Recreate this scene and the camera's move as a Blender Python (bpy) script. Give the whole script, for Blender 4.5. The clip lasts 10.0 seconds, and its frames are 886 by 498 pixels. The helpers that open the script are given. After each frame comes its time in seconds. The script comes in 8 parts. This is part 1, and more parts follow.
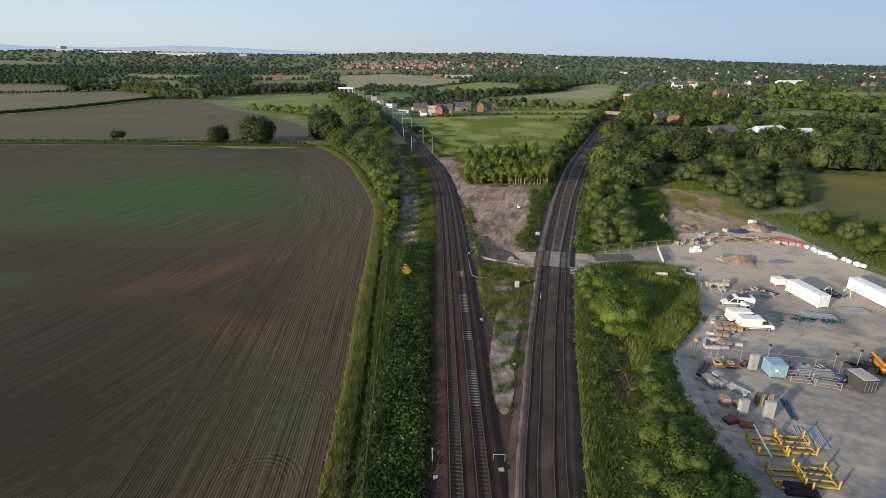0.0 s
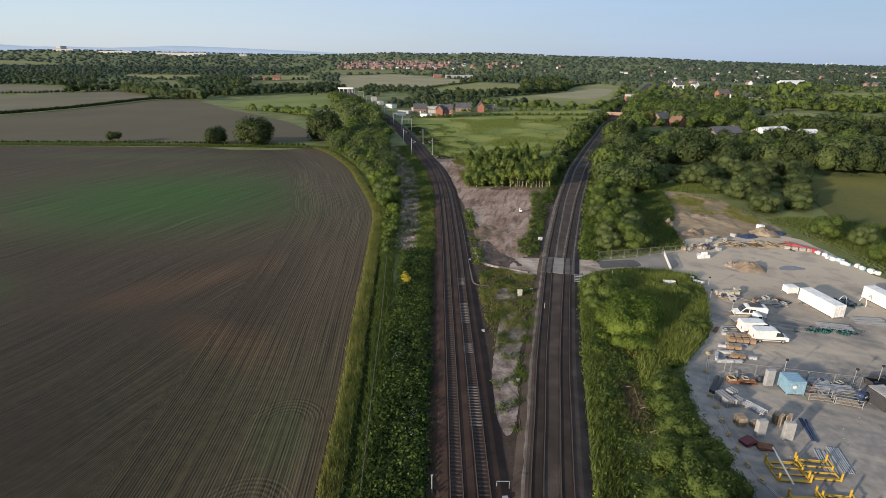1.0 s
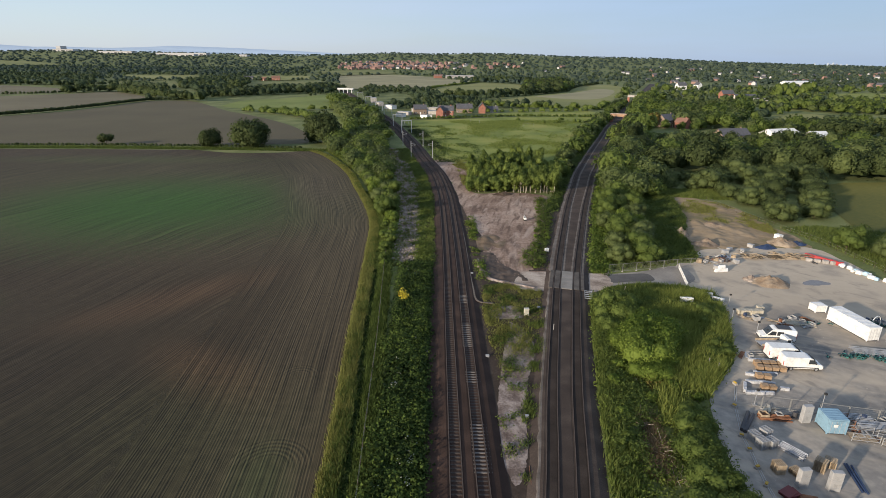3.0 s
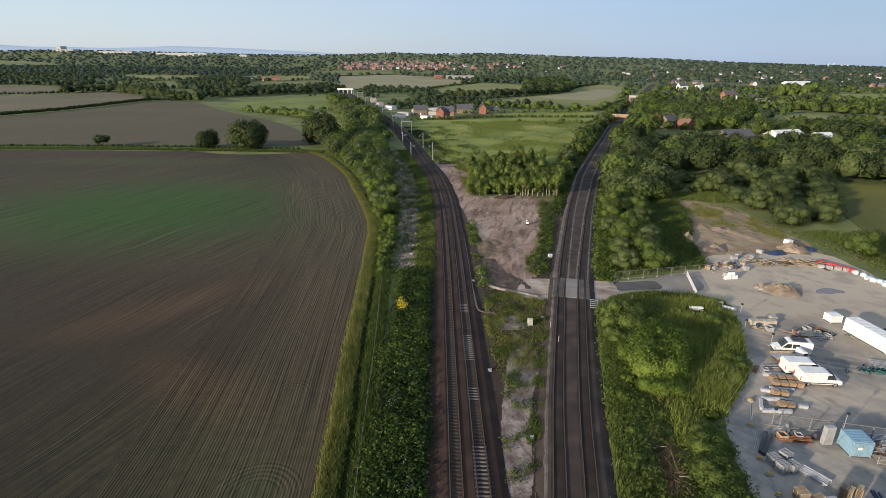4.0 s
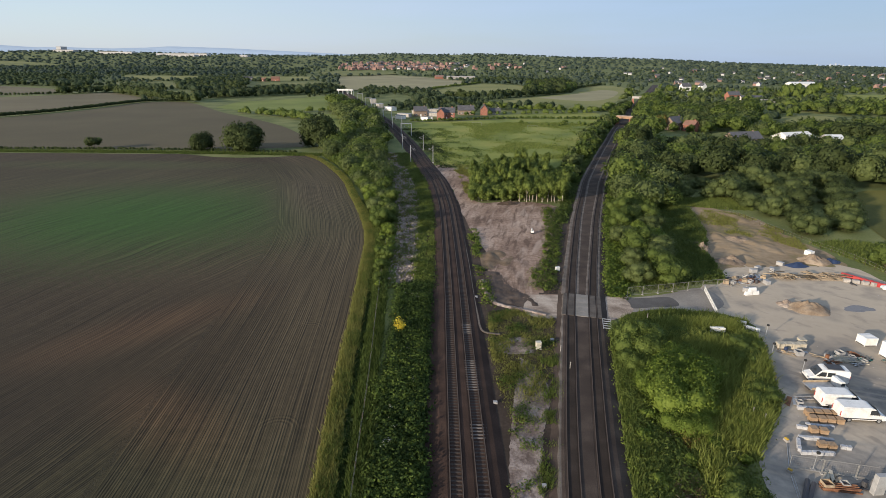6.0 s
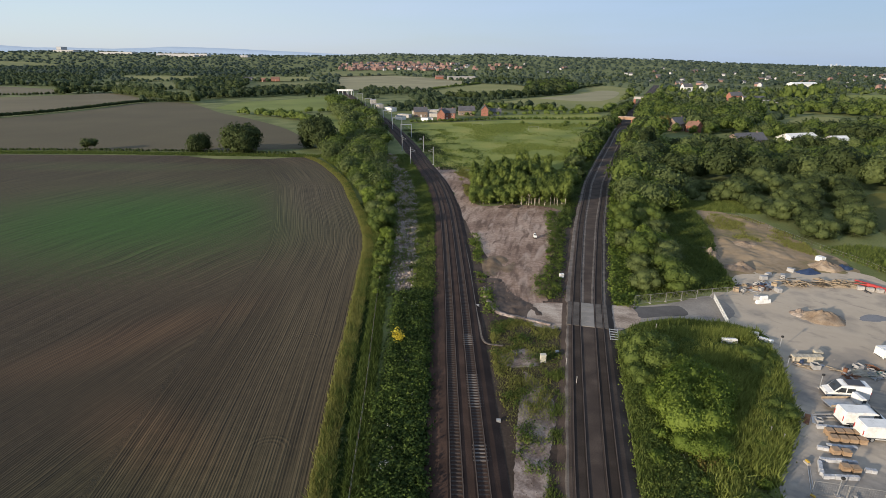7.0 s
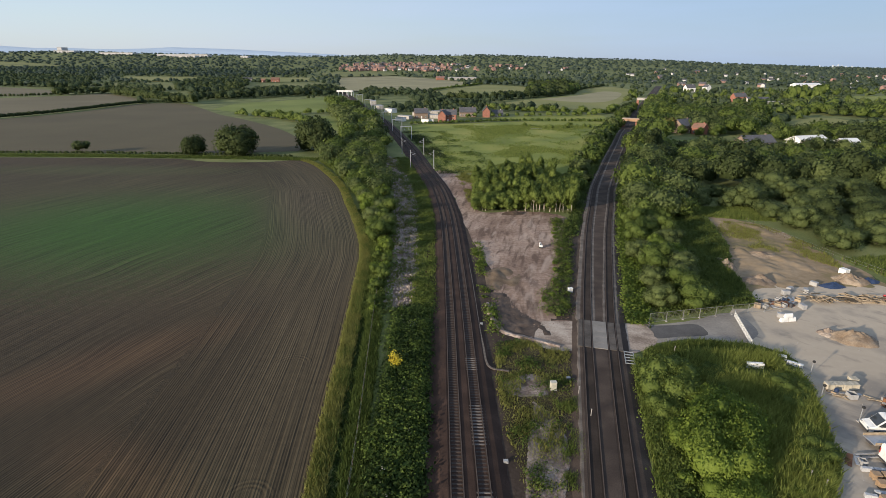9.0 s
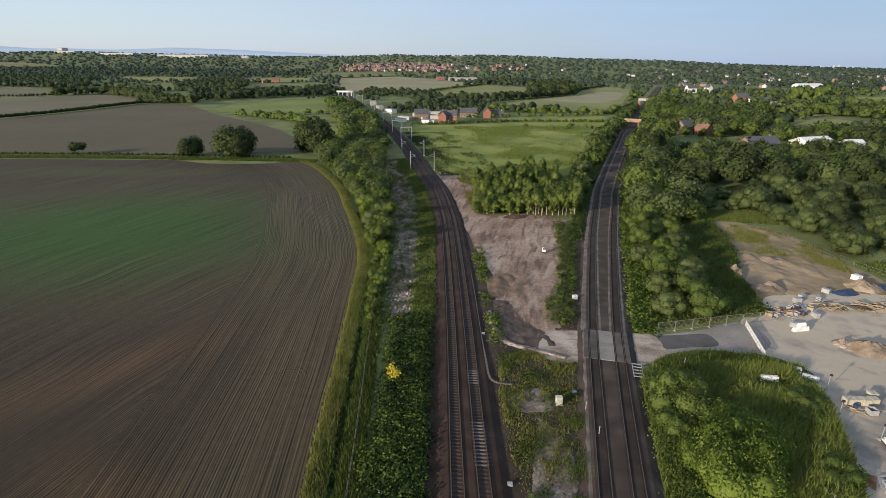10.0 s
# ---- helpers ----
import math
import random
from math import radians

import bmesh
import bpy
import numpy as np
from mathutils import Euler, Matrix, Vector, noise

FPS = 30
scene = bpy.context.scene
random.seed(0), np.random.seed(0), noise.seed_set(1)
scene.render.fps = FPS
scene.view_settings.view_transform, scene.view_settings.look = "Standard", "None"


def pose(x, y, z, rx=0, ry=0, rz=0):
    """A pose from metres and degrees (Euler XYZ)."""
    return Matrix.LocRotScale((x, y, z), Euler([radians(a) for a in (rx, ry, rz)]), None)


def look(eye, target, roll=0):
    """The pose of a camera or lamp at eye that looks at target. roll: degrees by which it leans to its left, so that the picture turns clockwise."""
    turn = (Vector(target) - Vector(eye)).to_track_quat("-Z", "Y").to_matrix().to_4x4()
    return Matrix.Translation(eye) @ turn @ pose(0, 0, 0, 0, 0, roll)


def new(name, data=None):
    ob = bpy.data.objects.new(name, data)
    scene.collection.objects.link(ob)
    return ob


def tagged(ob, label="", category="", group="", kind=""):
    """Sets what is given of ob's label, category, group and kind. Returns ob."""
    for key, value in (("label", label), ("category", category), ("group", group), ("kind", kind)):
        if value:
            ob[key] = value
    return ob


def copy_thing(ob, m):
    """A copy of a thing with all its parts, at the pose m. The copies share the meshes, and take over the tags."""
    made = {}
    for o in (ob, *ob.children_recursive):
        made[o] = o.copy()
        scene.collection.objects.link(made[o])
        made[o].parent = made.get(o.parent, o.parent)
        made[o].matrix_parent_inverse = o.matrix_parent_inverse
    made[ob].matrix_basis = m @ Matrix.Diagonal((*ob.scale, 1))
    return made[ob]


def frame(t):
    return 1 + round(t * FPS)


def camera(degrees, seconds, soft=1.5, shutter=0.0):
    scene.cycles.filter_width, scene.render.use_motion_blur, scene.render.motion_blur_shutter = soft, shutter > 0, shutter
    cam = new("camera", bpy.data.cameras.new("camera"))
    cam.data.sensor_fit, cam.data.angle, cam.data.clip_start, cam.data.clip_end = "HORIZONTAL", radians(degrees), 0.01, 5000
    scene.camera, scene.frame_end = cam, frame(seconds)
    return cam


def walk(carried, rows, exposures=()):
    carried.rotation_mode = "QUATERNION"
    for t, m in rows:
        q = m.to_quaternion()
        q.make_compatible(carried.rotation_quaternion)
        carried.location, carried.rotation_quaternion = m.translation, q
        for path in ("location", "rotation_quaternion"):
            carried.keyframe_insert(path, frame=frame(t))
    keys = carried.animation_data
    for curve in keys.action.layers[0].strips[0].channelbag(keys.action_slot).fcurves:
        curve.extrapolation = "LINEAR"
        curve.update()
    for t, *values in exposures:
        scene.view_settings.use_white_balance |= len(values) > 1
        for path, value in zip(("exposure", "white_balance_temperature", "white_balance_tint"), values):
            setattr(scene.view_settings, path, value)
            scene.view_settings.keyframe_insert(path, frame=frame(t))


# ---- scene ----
cam = camera(80.0, 10.0, soft=0.8)


def eye_row(t):
    """The drone flies level and straight ahead along the railway."""
    s = t / 10.0
    return (t, pose(0.02 * s - 0.26 * s * s, 41.4 * s + 0.92 * s * s - 2.69 * s ** 3, 45.0 + 0.58 * s - 0.55 * s * s, 90 - 19.7 + 0.04 * s + 0.17 * s * s, -0.305 - 0.044 * s, 0.237 * s + 0.114 * s * s))


walk(cam, [eye_row(t) for t in (0.0, 1.0, 2.0, 3.0, 4.0, 5.0, 6.0, 7.0, 8.0, 9.0, 10.0)], [(0.0, 0.36, 6420, 11), (10.0, 0.36, 6420, 11)])

# ---- light: low evening sun from behind and to the left, hazy sky ----
SUN_AZ, SUN_EL = radians(231), radians(12.3)
world = bpy.data.worlds.new("evening_sky")
scene.world = world
world.use_nodes = True
nt = world.node_tree
sky = nt.nodes.new("ShaderNodeTexSky")
sky.sky_type, sky.sun_disc = "NISHITA", False
sky.sun_elevation, sky.sun_rotation = SUN_EL, 2 * math.pi - SUN_AZ
sky.altitude, sky.air_density, sky.dust_density, sky.ozone_density = 60, 1.0, 0.6, 2.5
haze = nt.nodes.new("ShaderNodeMix")
haze.data_type = "RGBA"
haze.inputs["Factor"].default_value = 0.55
# the high haze is whiter in the west, bluer in the east
tint, tint_x, tint_span = nt.nodes.new("ShaderNodeMix"), nt.nodes.new("ShaderNodeSeparateXYZ"), nt.nodes.new("ShaderNodeMapRange")
tint.data_type, tint_span.interpolation_type = "RGBA", "SMOOTHSTEP"
tint.inputs["A"].default_value, tint.inputs["B"].default_value = (4.85, 5.5, 6.6, 1), (3.6, 4.95, 7.15, 1)
tint_span.inputs["From Min"].default_value, tint_span.inputs["From Max"].default_value = -0.6, 0.7
# thin streaks of high cloud
veil_at, veil_map, veil, veil_span = nt.nodes.new("ShaderNodeTexCoord"), nt.nodes.new("ShaderNodeMapping"), nt.nodes.new("ShaderNodeTexNoise"), nt.nodes.new("ShaderNodeMapRange")
veil_map.inputs["Scale"].default_value = (1.6, 1.6, 13.0)
veil.inputs["Scale"].default_value, veil.inputs["Detail"].default_value = 1.5, 5.0
veil_span.inputs["From Min"].default_value, veil_span.inputs["From Max"].default_value = 0.35, 0.7
veil_span.inputs["To Min"].default_value, veil_span.inputs["To Max"].default_value = 0.62, 0.78
nt.links.new(veil_at.outputs["Generated"], tint_x.inputs[0])
nt.links.new(tint_x.outputs["X"], tint_span.inputs["Value"])
nt.links.new(tint_span.outputs[0], tint.inputs["Factor"])
nt.links.new(tint.outputs["Result"], haze.inputs["B"])
nt.links.new(veil_at.outputs["Generated"], veil_map.inputs["Vector"])
nt.links.new(veil_map.outputs[0], veil.inputs["Vector"])
nt.links.new(veil.outputs["Fac"], veil_span.inputs["Value"])
nt.links.new(veil_span.outputs[0], haze.inputs["Factor"])
nt.links.new(sky.outputs[0], haze.inputs["A"])
nt.links.new(haze.outputs["Result"], nt.nodes["Background"].inputs["Color"])
nt.nodes["Background"].inputs["Strength"].default_value = 0.1
sun = new("sun", bpy.data.lights.new("sun", "SUN"))
sun.data.energy, sun.data.angle, sun.data.color = 5.6, radians(1.8), (1.0, 0.85, 0.66)
toward = Vector((math.sin(SUN_AZ) * math.cos(SUN_EL), math.cos(SUN_AZ) * math.cos(SUN_EL), math.sin(SUN_EL)))
sun.matrix_world = look(toward * 300, (0, 0, 0))


# ---- materials ----
def material(name, colors, scale=1.0, rough=0.9, bump=0.3, fine=12.0, metal=0.0, island=0.0, coord="Object", spec=0.3, detail=6.0, bump_dist=0.05, contrast=1.0):
    """A surface whose colour wanders between several tones at two scales, with fine relief."""
    m = bpy.data.materials.new(name)
    m.use_nodes = True
    n, l = m.node_tree.nodes, m.node_tree.links
    b = n["Principled BSDF"]
    b.inputs["Roughness"].default_value, b.inputs["Metallic"].default_value = rough, metal
    b.inputs["Specular IOR Level"].default_value = spec
    tc = n.new("ShaderNodeTexCoord")
    big, small = n.new("ShaderNodeTexNoise"), n.new("ShaderNodeTexNoise")
    for node, sc, de in ((big, scale, detail), (small, scale * fine, 4.0)):
        node.inputs["Scale"].default_value, node.inputs["Detail"].default_value = sc, de
        l.new(tc.outputs[coord], node.inputs["Vector"])
    add = n.new("ShaderNodeMath")
    add.operation = "MULTIPLY_ADD"
    l.new(small.outputs["Fac"], add.inputs[0])
    add.inputs[1].default_value = 0.45
    l.new(big.outputs["Fac"], add.inputs[2])
    out = add.outputs[0]
    if island:
        geo = n.new("ShaderNodeNewGeometry")
        more = n.new("ShaderNodeMath")
        more.operation = "MULTIPLY_ADD"
        l.new(geo.outputs["Random Per Island"], more.inputs[0])
        more.inputs[1].default_value = island
        l.new(out, more.inputs[2])
        out = more.outputs[0]
    lo, hi = 0.725 - 0.225 / contrast, 0.725 + 0.225 / contrast + island
    ramp = n.new("ShaderNodeValToRGB")
    span = n.new("ShaderNodeMapRange")
    span.inputs["From Min"].default_value, span.inputs["From Max"].default_value = lo, hi
    l.new(out, span.inputs["Value"])
    l.new(span.outputs[0], ramp.inputs["Fac"])
    els = ramp.color_ramp.elements
    while len(els) < len(colors):
        els.new(0.5)
    for i, c in enumerate(colors):
        els[i].position, els[i].color = i / max(1, len(colors) - 1), (*c, 1)
    l.new(ramp.outputs["Color"], b.inputs["Base Color"])
    if bump:
        bp = n.new("ShaderNodeBump")
        bp.inputs["Strength"].default_value, bp.inputs["Distance"].default_value = bump, bump_dist
        l.new(add.outputs[0], bp.inputs["Height"])
        l.new(bp.outputs["Normal"], b.inputs["Normal"])
    return m


def leaf_material(name, dark, light, spread=0.5):
    """Leaves: each clump has its own tone, every tree a shift of its own, and light comes through."""
    m = bpy.data.materials.new(name)
    m.use_nodes = True
    n, l = m.node_tree.nodes, m.node_tree.links
    b = n["Principled BSDF"]
    b.inputs["Roughness"].default_value, b.inputs["Specular IOR Level"].default_value = 0.65, 0.15
    geo, info, tc = n.new("ShaderNodeNewGeometry"), n.new("ShaderNodeObjectInfo"), n.new("ShaderNodeTexCoord")
    noi = n.new("ShaderNodeTexNoise")
    noi.inputs["Scale"].default_value = 0.5
    l.new(tc.outputs["Object"], noi.inputs["Vector"])
    a, c = n.new("ShaderNodeMath"), n.new("ShaderNodeMath")
    a.operation = c.operation = "MULTIPLY_ADD"
    l.new(geo.outputs["Random Per Island"], a.inputs[0])
    a.inputs[1].default_value = spread
    l.new(noi.outputs["Fac"], a.inputs[2])
    l.new(info.outputs["Random"], c.inputs[0])
    c.inputs[1].default_value = 0.45
    l.new(a.outputs[0], c.inputs[2])
    span = n.new("ShaderNodeMapRange")
    span.inputs["From Min"].default_value, span.inputs["From Max"].default_value = 0.4, 0.95 + spread
    l.new(c.outputs[0], span.inputs["Value"])
    mix = n.new("ShaderNodeMix")
    mix.data_type = "RGBA"
    l.new(span.outputs[0], mix.inputs["Factor"])
    mix.inputs["A"].default_value, mix.inputs["B"].default_value = (dark[0], dark[1], dark[2] * 1.2, 1), (light[0], light[1], light[2] * 1.2, 1)
    l.new(mix.outputs["Result"], b.inputs["Base Color"])
    tr, ms = n.new("ShaderNodeBsdfTranslucent"), n.new("ShaderNodeMixShader")
    l.new(mix.outputs["Result"], tr.inputs["Color"])
    ms.inputs["Fac"].default_value = 0.48
    l.new(b.outputs[0], ms.inputs[1])
    l.new(tr.outputs[0], ms.inputs[2])
    l.new(ms.outputs[0], n["Material Output"].inputs["Surface"])
    return m


def plain(name, color, rough=0.6, metal=0.0, wear=0.12, spec=0.4, scale=1.5):
    """Paint, plastic or metal with slight blotches of dirt."""
    d = tuple(x * (1 - 2 * wear) for x in color)
    return material(name, [d, color, tuple(min(1, x * (1 + wear * 0.5)) for x in color)], scale, rough, 0.05, 8.0, metal, spec=spec)


M_GRASS = material("rough_grass", [(0.06, 0.078, 0.018), (0.11, 0.132, 0.04), (0.17, 0.18, 0.065)], 0.06, 0.95, 0.5, 30)
M_MEADOW = material("meadow_grass", [(0.1, 0.135, 0.024), (0.168, 0.195, 0.034), (0.245, 0.238, 0.055)], 0.035, 0.95, 0.4, 40)
M_PASTURE = material("green_pasture", [(0.095, 0.125, 0.024), (0.135, 0.168, 0.034), (0.175, 0.2, 0.048)], 0.02, 0.95, 0.3, 40)
M_STUBBLE = material("tan_stubble_field", [(0.18, 0.165, 0.09), (0.23, 0.21, 0.115), (0.27, 0.25, 0.14)], 0.012, 0.95, 0.3, 60)
M_STUBBLE_GREEN = material("pale_hay_grass", [(0.132, 0.145, 0.045), (0.178, 0.182, 0.056), (0.212, 0.2, 0.07)], 0.012, 0.95, 0.3, 60)
M_FARSOIL = material("far_ploughed_soil", [(0.066, 0.055, 0.03), (0.081, 0.068, 0.036), (0.099, 0.082, 0.044)], 0.012, 0.95, 0.3, 60)
M_BALLAST = material("rusty_brown_ballast", [(0.022, 0.0115, 0.0078), (0.038, 0.021, 0.014), (0.064, 0.037, 0.026)], 0.25, 0.95, 0.9, 26, bump_dist=0.08)
M_BALLAST_GREY = material("grey_brown_ballast", [(0.03, 0.021, 0.0165), (0.05, 0.036, 0.028), (0.082, 0.061, 0.048)], 0.25, 0.95, 0.9, 26, bump_dist=0.08)
M_BALLAST_OILED = material("oil_stained_ballast", [(0.017, 0.011, 0.008), (0.029, 0.02, 0.0145), (0.048, 0.034, 0.026)], 0.3, 0.95, 0.9, 26, bump_dist=0.08)
# pale dust, lightened further: sky sheen off the rails is in the colour
M_DUST = material("pale_ballast_dust_and_sheen", [(0.075, 0.061, 0.05), (0.125, 0.104, 0.086), (0.19, 0.16, 0.135)], 0.5, 0.95, 0.6, 14)
M_SOIL = material("bare_pinkish_earth", [(0.14, 0.088, 0.062), (0.25, 0.174, 0.13), (0.37, 0.28, 0.22)], 0.05, 0.95, 0.7, 22, bump_dist=0.1, contrast=1.35)
M_DIRT = material("dark_trackside_dirt", [(0.027, 0.018, 0.012), (0.046, 0.032, 0.023), (0.078, 0.058, 0.043)], 0.16, 0.95, 0.7, 16)
M_STONY = material("pale_stony_rubble", [(0.115, 0.084, 0.068), (0.205, 0.16, 0.135), (0.31, 0.255, 0.22)], 0.35, 0.95, 1.0, 9, bump_dist=0.12, contrast=1.7)
M_YARD = material("dusty_grey_hardstanding", [(0.15, 0.14, 0.128), (0.232, 0.213, 0.188), (0.34, 0.305, 0.258)], 0.035, 0.9, 0.25, 24, contrast=1.6)
M_ROAD = material("worn_tarmac_track", [(0.15, 0.135, 0.12), (0.22, 0.2, 0.175), (0.28, 0.255, 0.22)], 0.12, 0.9, 0.25, 20)
def streaked(m, color, across, along, turn, strength, lo=0.5, hi=0.66):
    """Drawn-out marks of another tone over a surface, as wheels and blades leave them."""
    n, l = m.node_tree.nodes, m.node_tree.links
    b, tc = n["Principled BSDF"], n.new("ShaderNodeTexCoord")
    base = b.inputs["Base Color"].links[0].from_socket
    mp, noi, span, mix = n.new("ShaderNodeMapping"), n.new("ShaderNodeTexNoise"), n.new("ShaderNodeMapRange"), n.new("ShaderNodeMix")
    mp.vector_type = "TEXTURE"
    mp.inputs["Rotation"].default_value, mp.inputs["Scale"].default_value = (0, 0, radians(turn)), (across, along, 1)
    noi.inputs["Scale"].default_value, noi.inputs["Detail"].default_value, noi.inputs["Distortion"].default_value = 1.0, 6.0, 0.6
    span.inputs["From Min"].default_value, span.inputs["From Max"].default_value, span.inputs["To Max"].default_value = lo, hi, strength
    l.new(tc.outputs["Object"], mp.inputs["Vector"])
    l.new(mp.outputs[0], noi.inputs["Vector"])
    l.new(noi.outputs["Fac"], span.inputs["Value"])
    mix.data_type = "RGBA"
    l.new(span.outputs[0], mix.inputs["Factor"])
    l.new(base, mix.inputs["A"])
    mix.inputs["B"].default_value = (*color, 1)
    l.new(mix.outputs["Result"], b.inputs["Base Color"])


def dusty_sunlit_yard():
    """Pale dust and sunlight put into the northern colour, greyer hardstanding in the shaded south."""
    n, l = M_YARD.node_tree.nodes, M_YARD.node_tree.links
    b, tc = n["Principled BSDF"], n.new("ShaderNodeTexCoord")
    base = b.inputs["Base Color"].links[0].from_socket
    sep, noi, add = n.new("ShaderNodeSeparateXYZ"), n.new("ShaderNodeTexNoise"), n.new("ShaderNodeMath")
    l.new(tc.outputs["Object"], sep.inputs[0])
    l.new(tc.outputs["Object"], noi.inputs["Vector"])
    noi.inputs["Scale"].default_value, noi.inputs["Detail"].default_value = 0.07, 5
    add.operation = "MULTIPLY_ADD"
    l.new(noi.outputs["Fac"], add.inputs[0])
    add.inputs[1].default_value = 120.0
    l.new(sep.outputs["Y"], add.inputs[2])
    span, mix = n.new("ShaderNodeMapRange"), n.new("ShaderNodeMix")
    span.interpolation_type = "SMOOTHSTEP"
    span.inputs["From Min"].default_value, span.inputs["From Max"].default_value = 132.0, 172.0
    span.inputs["To Max"].default_value = 0.75
    l.new(add.outputs[0], span.inputs["Value"])
    mix.data_type = "RGBA"
    l.new(span.outputs[0], mix.inputs["Factor"])
    l.new(base, mix.inputs["A"])
    mix.inputs["B"].default_value = (0.46, 0.38, 0.28, 1)
    damp, wet, dark = n.new("ShaderNodeTexNoise"), n.new("ShaderNodeMapRange"), n.new("ShaderNodeMix")
    damp.inputs["Scale"].default_value, damp.inputs["Detail"].default_value = 0.13, 6
    l.new(tc.outputs["Object"], damp.inputs["Vector"])
    wet.inputs["From Min"].default_value, wet.inputs["From Max"].default_value, wet.inputs["To Max"].default_value = 0.54, 0.68, 0.65
    l.new(damp.outputs["Fac"], wet.inputs["Value"])
    dark.data_type = "RGBA"
    l.new(wet.outputs[0], dark.inputs["Factor"])
    l.new(mix.outputs["Result"], dark.inputs["A"])
    dark.inputs["B"].default_value = (0.19, 0.17, 0.15, 1)
    l.new(dark.outputs["Result"], b.inputs["Base Color"])


dusty_sunlit_yard()
streaked(M_YARD, (0.42, 0.355, 0.27), 3.0, 16.0, 68, 0.55)
streaked(M_YARD, (0.17, 0.15, 0.13), 2.2, 5.0, 40, 0.6, 0.58, 0.7)
streaked(M_SOIL, (0.1, 0.064, 0.046), 1.6, 9.0, -12, 0.85, 0.49, 0.64)
streaked(M_SOIL, (0.42, 0.33, 0.265), 2.4, 12.0, -14, 0.6, 0.54, 0.68)
streaked(M_STONY, (0.09, 0.062, 0.05), 1.2, 3.0, 10, 0.7, 0.52, 0.66)
M_APRON = material("pale_gravel_apron", [(0.19, 0.145, 0.112), (0.31, 0.25, 0.2), (0.43, 0.365, 0.3)], 0.22, 0.92, 0.6, 16, contrast=1.3)
streaked(M_APRON, (0.15, 0.115, 0.09), 1.2, 5.0, 80, 0.6, 0.52, 0.68)
M_CONC = material("weathered_concrete", [(0.22, 0.21, 0.19), (0.33, 0.31, 0.29), (0.42, 0.4, 0.37)], 0.8, 0.9, 0.3, 10)
M_SLEEPER = material("stained_concrete_sleeper", [(0.029, 0.022, 0.018), (0.05, 0.039, 0.033), (0.074, 0.06, 0.052)], 0.5, 0.9, 0.3, 10)
M_SLEEPER_DARK = material("oily_dark_sleeper", [(0.032, 0.025, 0.022), (0.052, 0.042, 0.037), (0.075, 0.062, 0.054)], 0.5, 0.9, 0.3, 10)
M_SLEEPER_PALE = material("clean_concrete_sleeper", [(0.1, 0.087, 0.078), (0.17, 0.152, 0.138)], 0.8, 0.9, 0.3, 10)
M_RAIL = material("rusty_rail_steel", [(0.007, 0.005, 0.004), (0.014, 0.009, 0.007)], 2.0, 0.9, 0.1, 6)
M_RAILHEAD = material("worn_rail_head", [(0.06, 0.042, 0.032), (0.1, 0.072, 0.056)], 2.0, 0.7, 0.05, 6)
M_BARK = material("bark", [(0.05, 0.038, 0.026), (0.11, 0.088, 0.062)], 2.0, 0.95, 0.6, 6)
M_BIRCH = material("pale_birch_bark", [(0.25, 0.22, 0.17), (0.45, 0.41, 0.34)], 1.5, 0.9, 0.3, 6)
M_LEAF = leaf_material("broad_leaves", (0.066, 0.102, 0.02), (0.165, 0.215, 0.044))
M_LEAF_DARK = leaf_material("dark_oak_leaves", (0.032, 0.049, 0.016), (0.085, 0.112, 0.033))
M_LEAF_BRIGHT = leaf_material("bright_young_leaves", (0.1, 0.15, 0.021), (0.235, 0.305, 0.05))
M_LEAF_BIRCH = leaf_material("birch_leaves", (0.09, 0.13, 0.026), (0.225, 0.28, 0.058))
M_LEAF_GREY = leaf_material("grey_willow_leaves", (0.068, 0.094, 0.028), (0.165, 0.205, 0.06))
# far leaves: some distance haze is put into the colour, bluer and lighter
M_LEAF_FAR = leaf_material("hazed_far_wood_leaves", (0.042, 0.066, 0.03), (0.088, 0.12, 0.05), 0.35)
M_LEAF_GOLD = leaf_material("golden_leaves", (0.11, 0.09, 0.02), (0.26, 0.21, 0.05))
M_BLADE = leaf_material("grass_blades", (0.055, 0.085, 0.016), (0.2, 0.24, 0.052))
M_BLADE_BRIGHT = leaf_material("bright_reed_blades", (0.11, 0.142, 0.024), (0.275, 0.31, 0.066))
M_BLADE_DRY = leaf_material("dry_verge_blades", (0.085, 0.095, 0.018), (0.26, 0.26, 0.065))
M_BRAMBLE = leaf_material("bramble_leaves", (0.036, 0.063, 0.012), (0.09, 0.138, 0.027))
M_BLADE_DEEP = leaf_material("deep_green_blades", (0.034, 0.058, 0.011), (0.125, 0.165, 0.033))
M_LEAF_DEEP = leaf_material("deep_green_weeds", (0.06, 0.1, 0.017), (0.145, 0.205, 0.037))
M_LEAF_SALLOW = leaf_material("sallow_leaves", (0.098, 0.15, 0.021), (0.215, 0.28, 0.043))
M_LEAF_FRESH = leaf_material("fresh_leaves", (0.08, 0.116, 0.02), (0.19, 0.24, 0.044))
M_WHITE = plain("white_paint", (0.66, 0.66, 0.64), 0.45)
M_GALV = plain("galvanised_steel", (0.42, 0.43, 0.44), 0.5, 0.6)
M_BRICK = material("red_brick", [(0.18, 0.08, 0.058), (0.26, 0.115, 0.082), (0.31, 0.145, 0.105)], 1.2, 0.9, 0.3, 8)
M_SLATE = material("slate_roof", [(0.06, 0.06, 0.065), (0.10, 0.10, 0.11)], 0.8, 0.7, 0.3, 8)
M_TILE = material("orange_tile_roof", [(0.14, 0.08, 0.06), (0.2, 0.11, 0.08)], 0.8, 0.85, 0.3, 8)
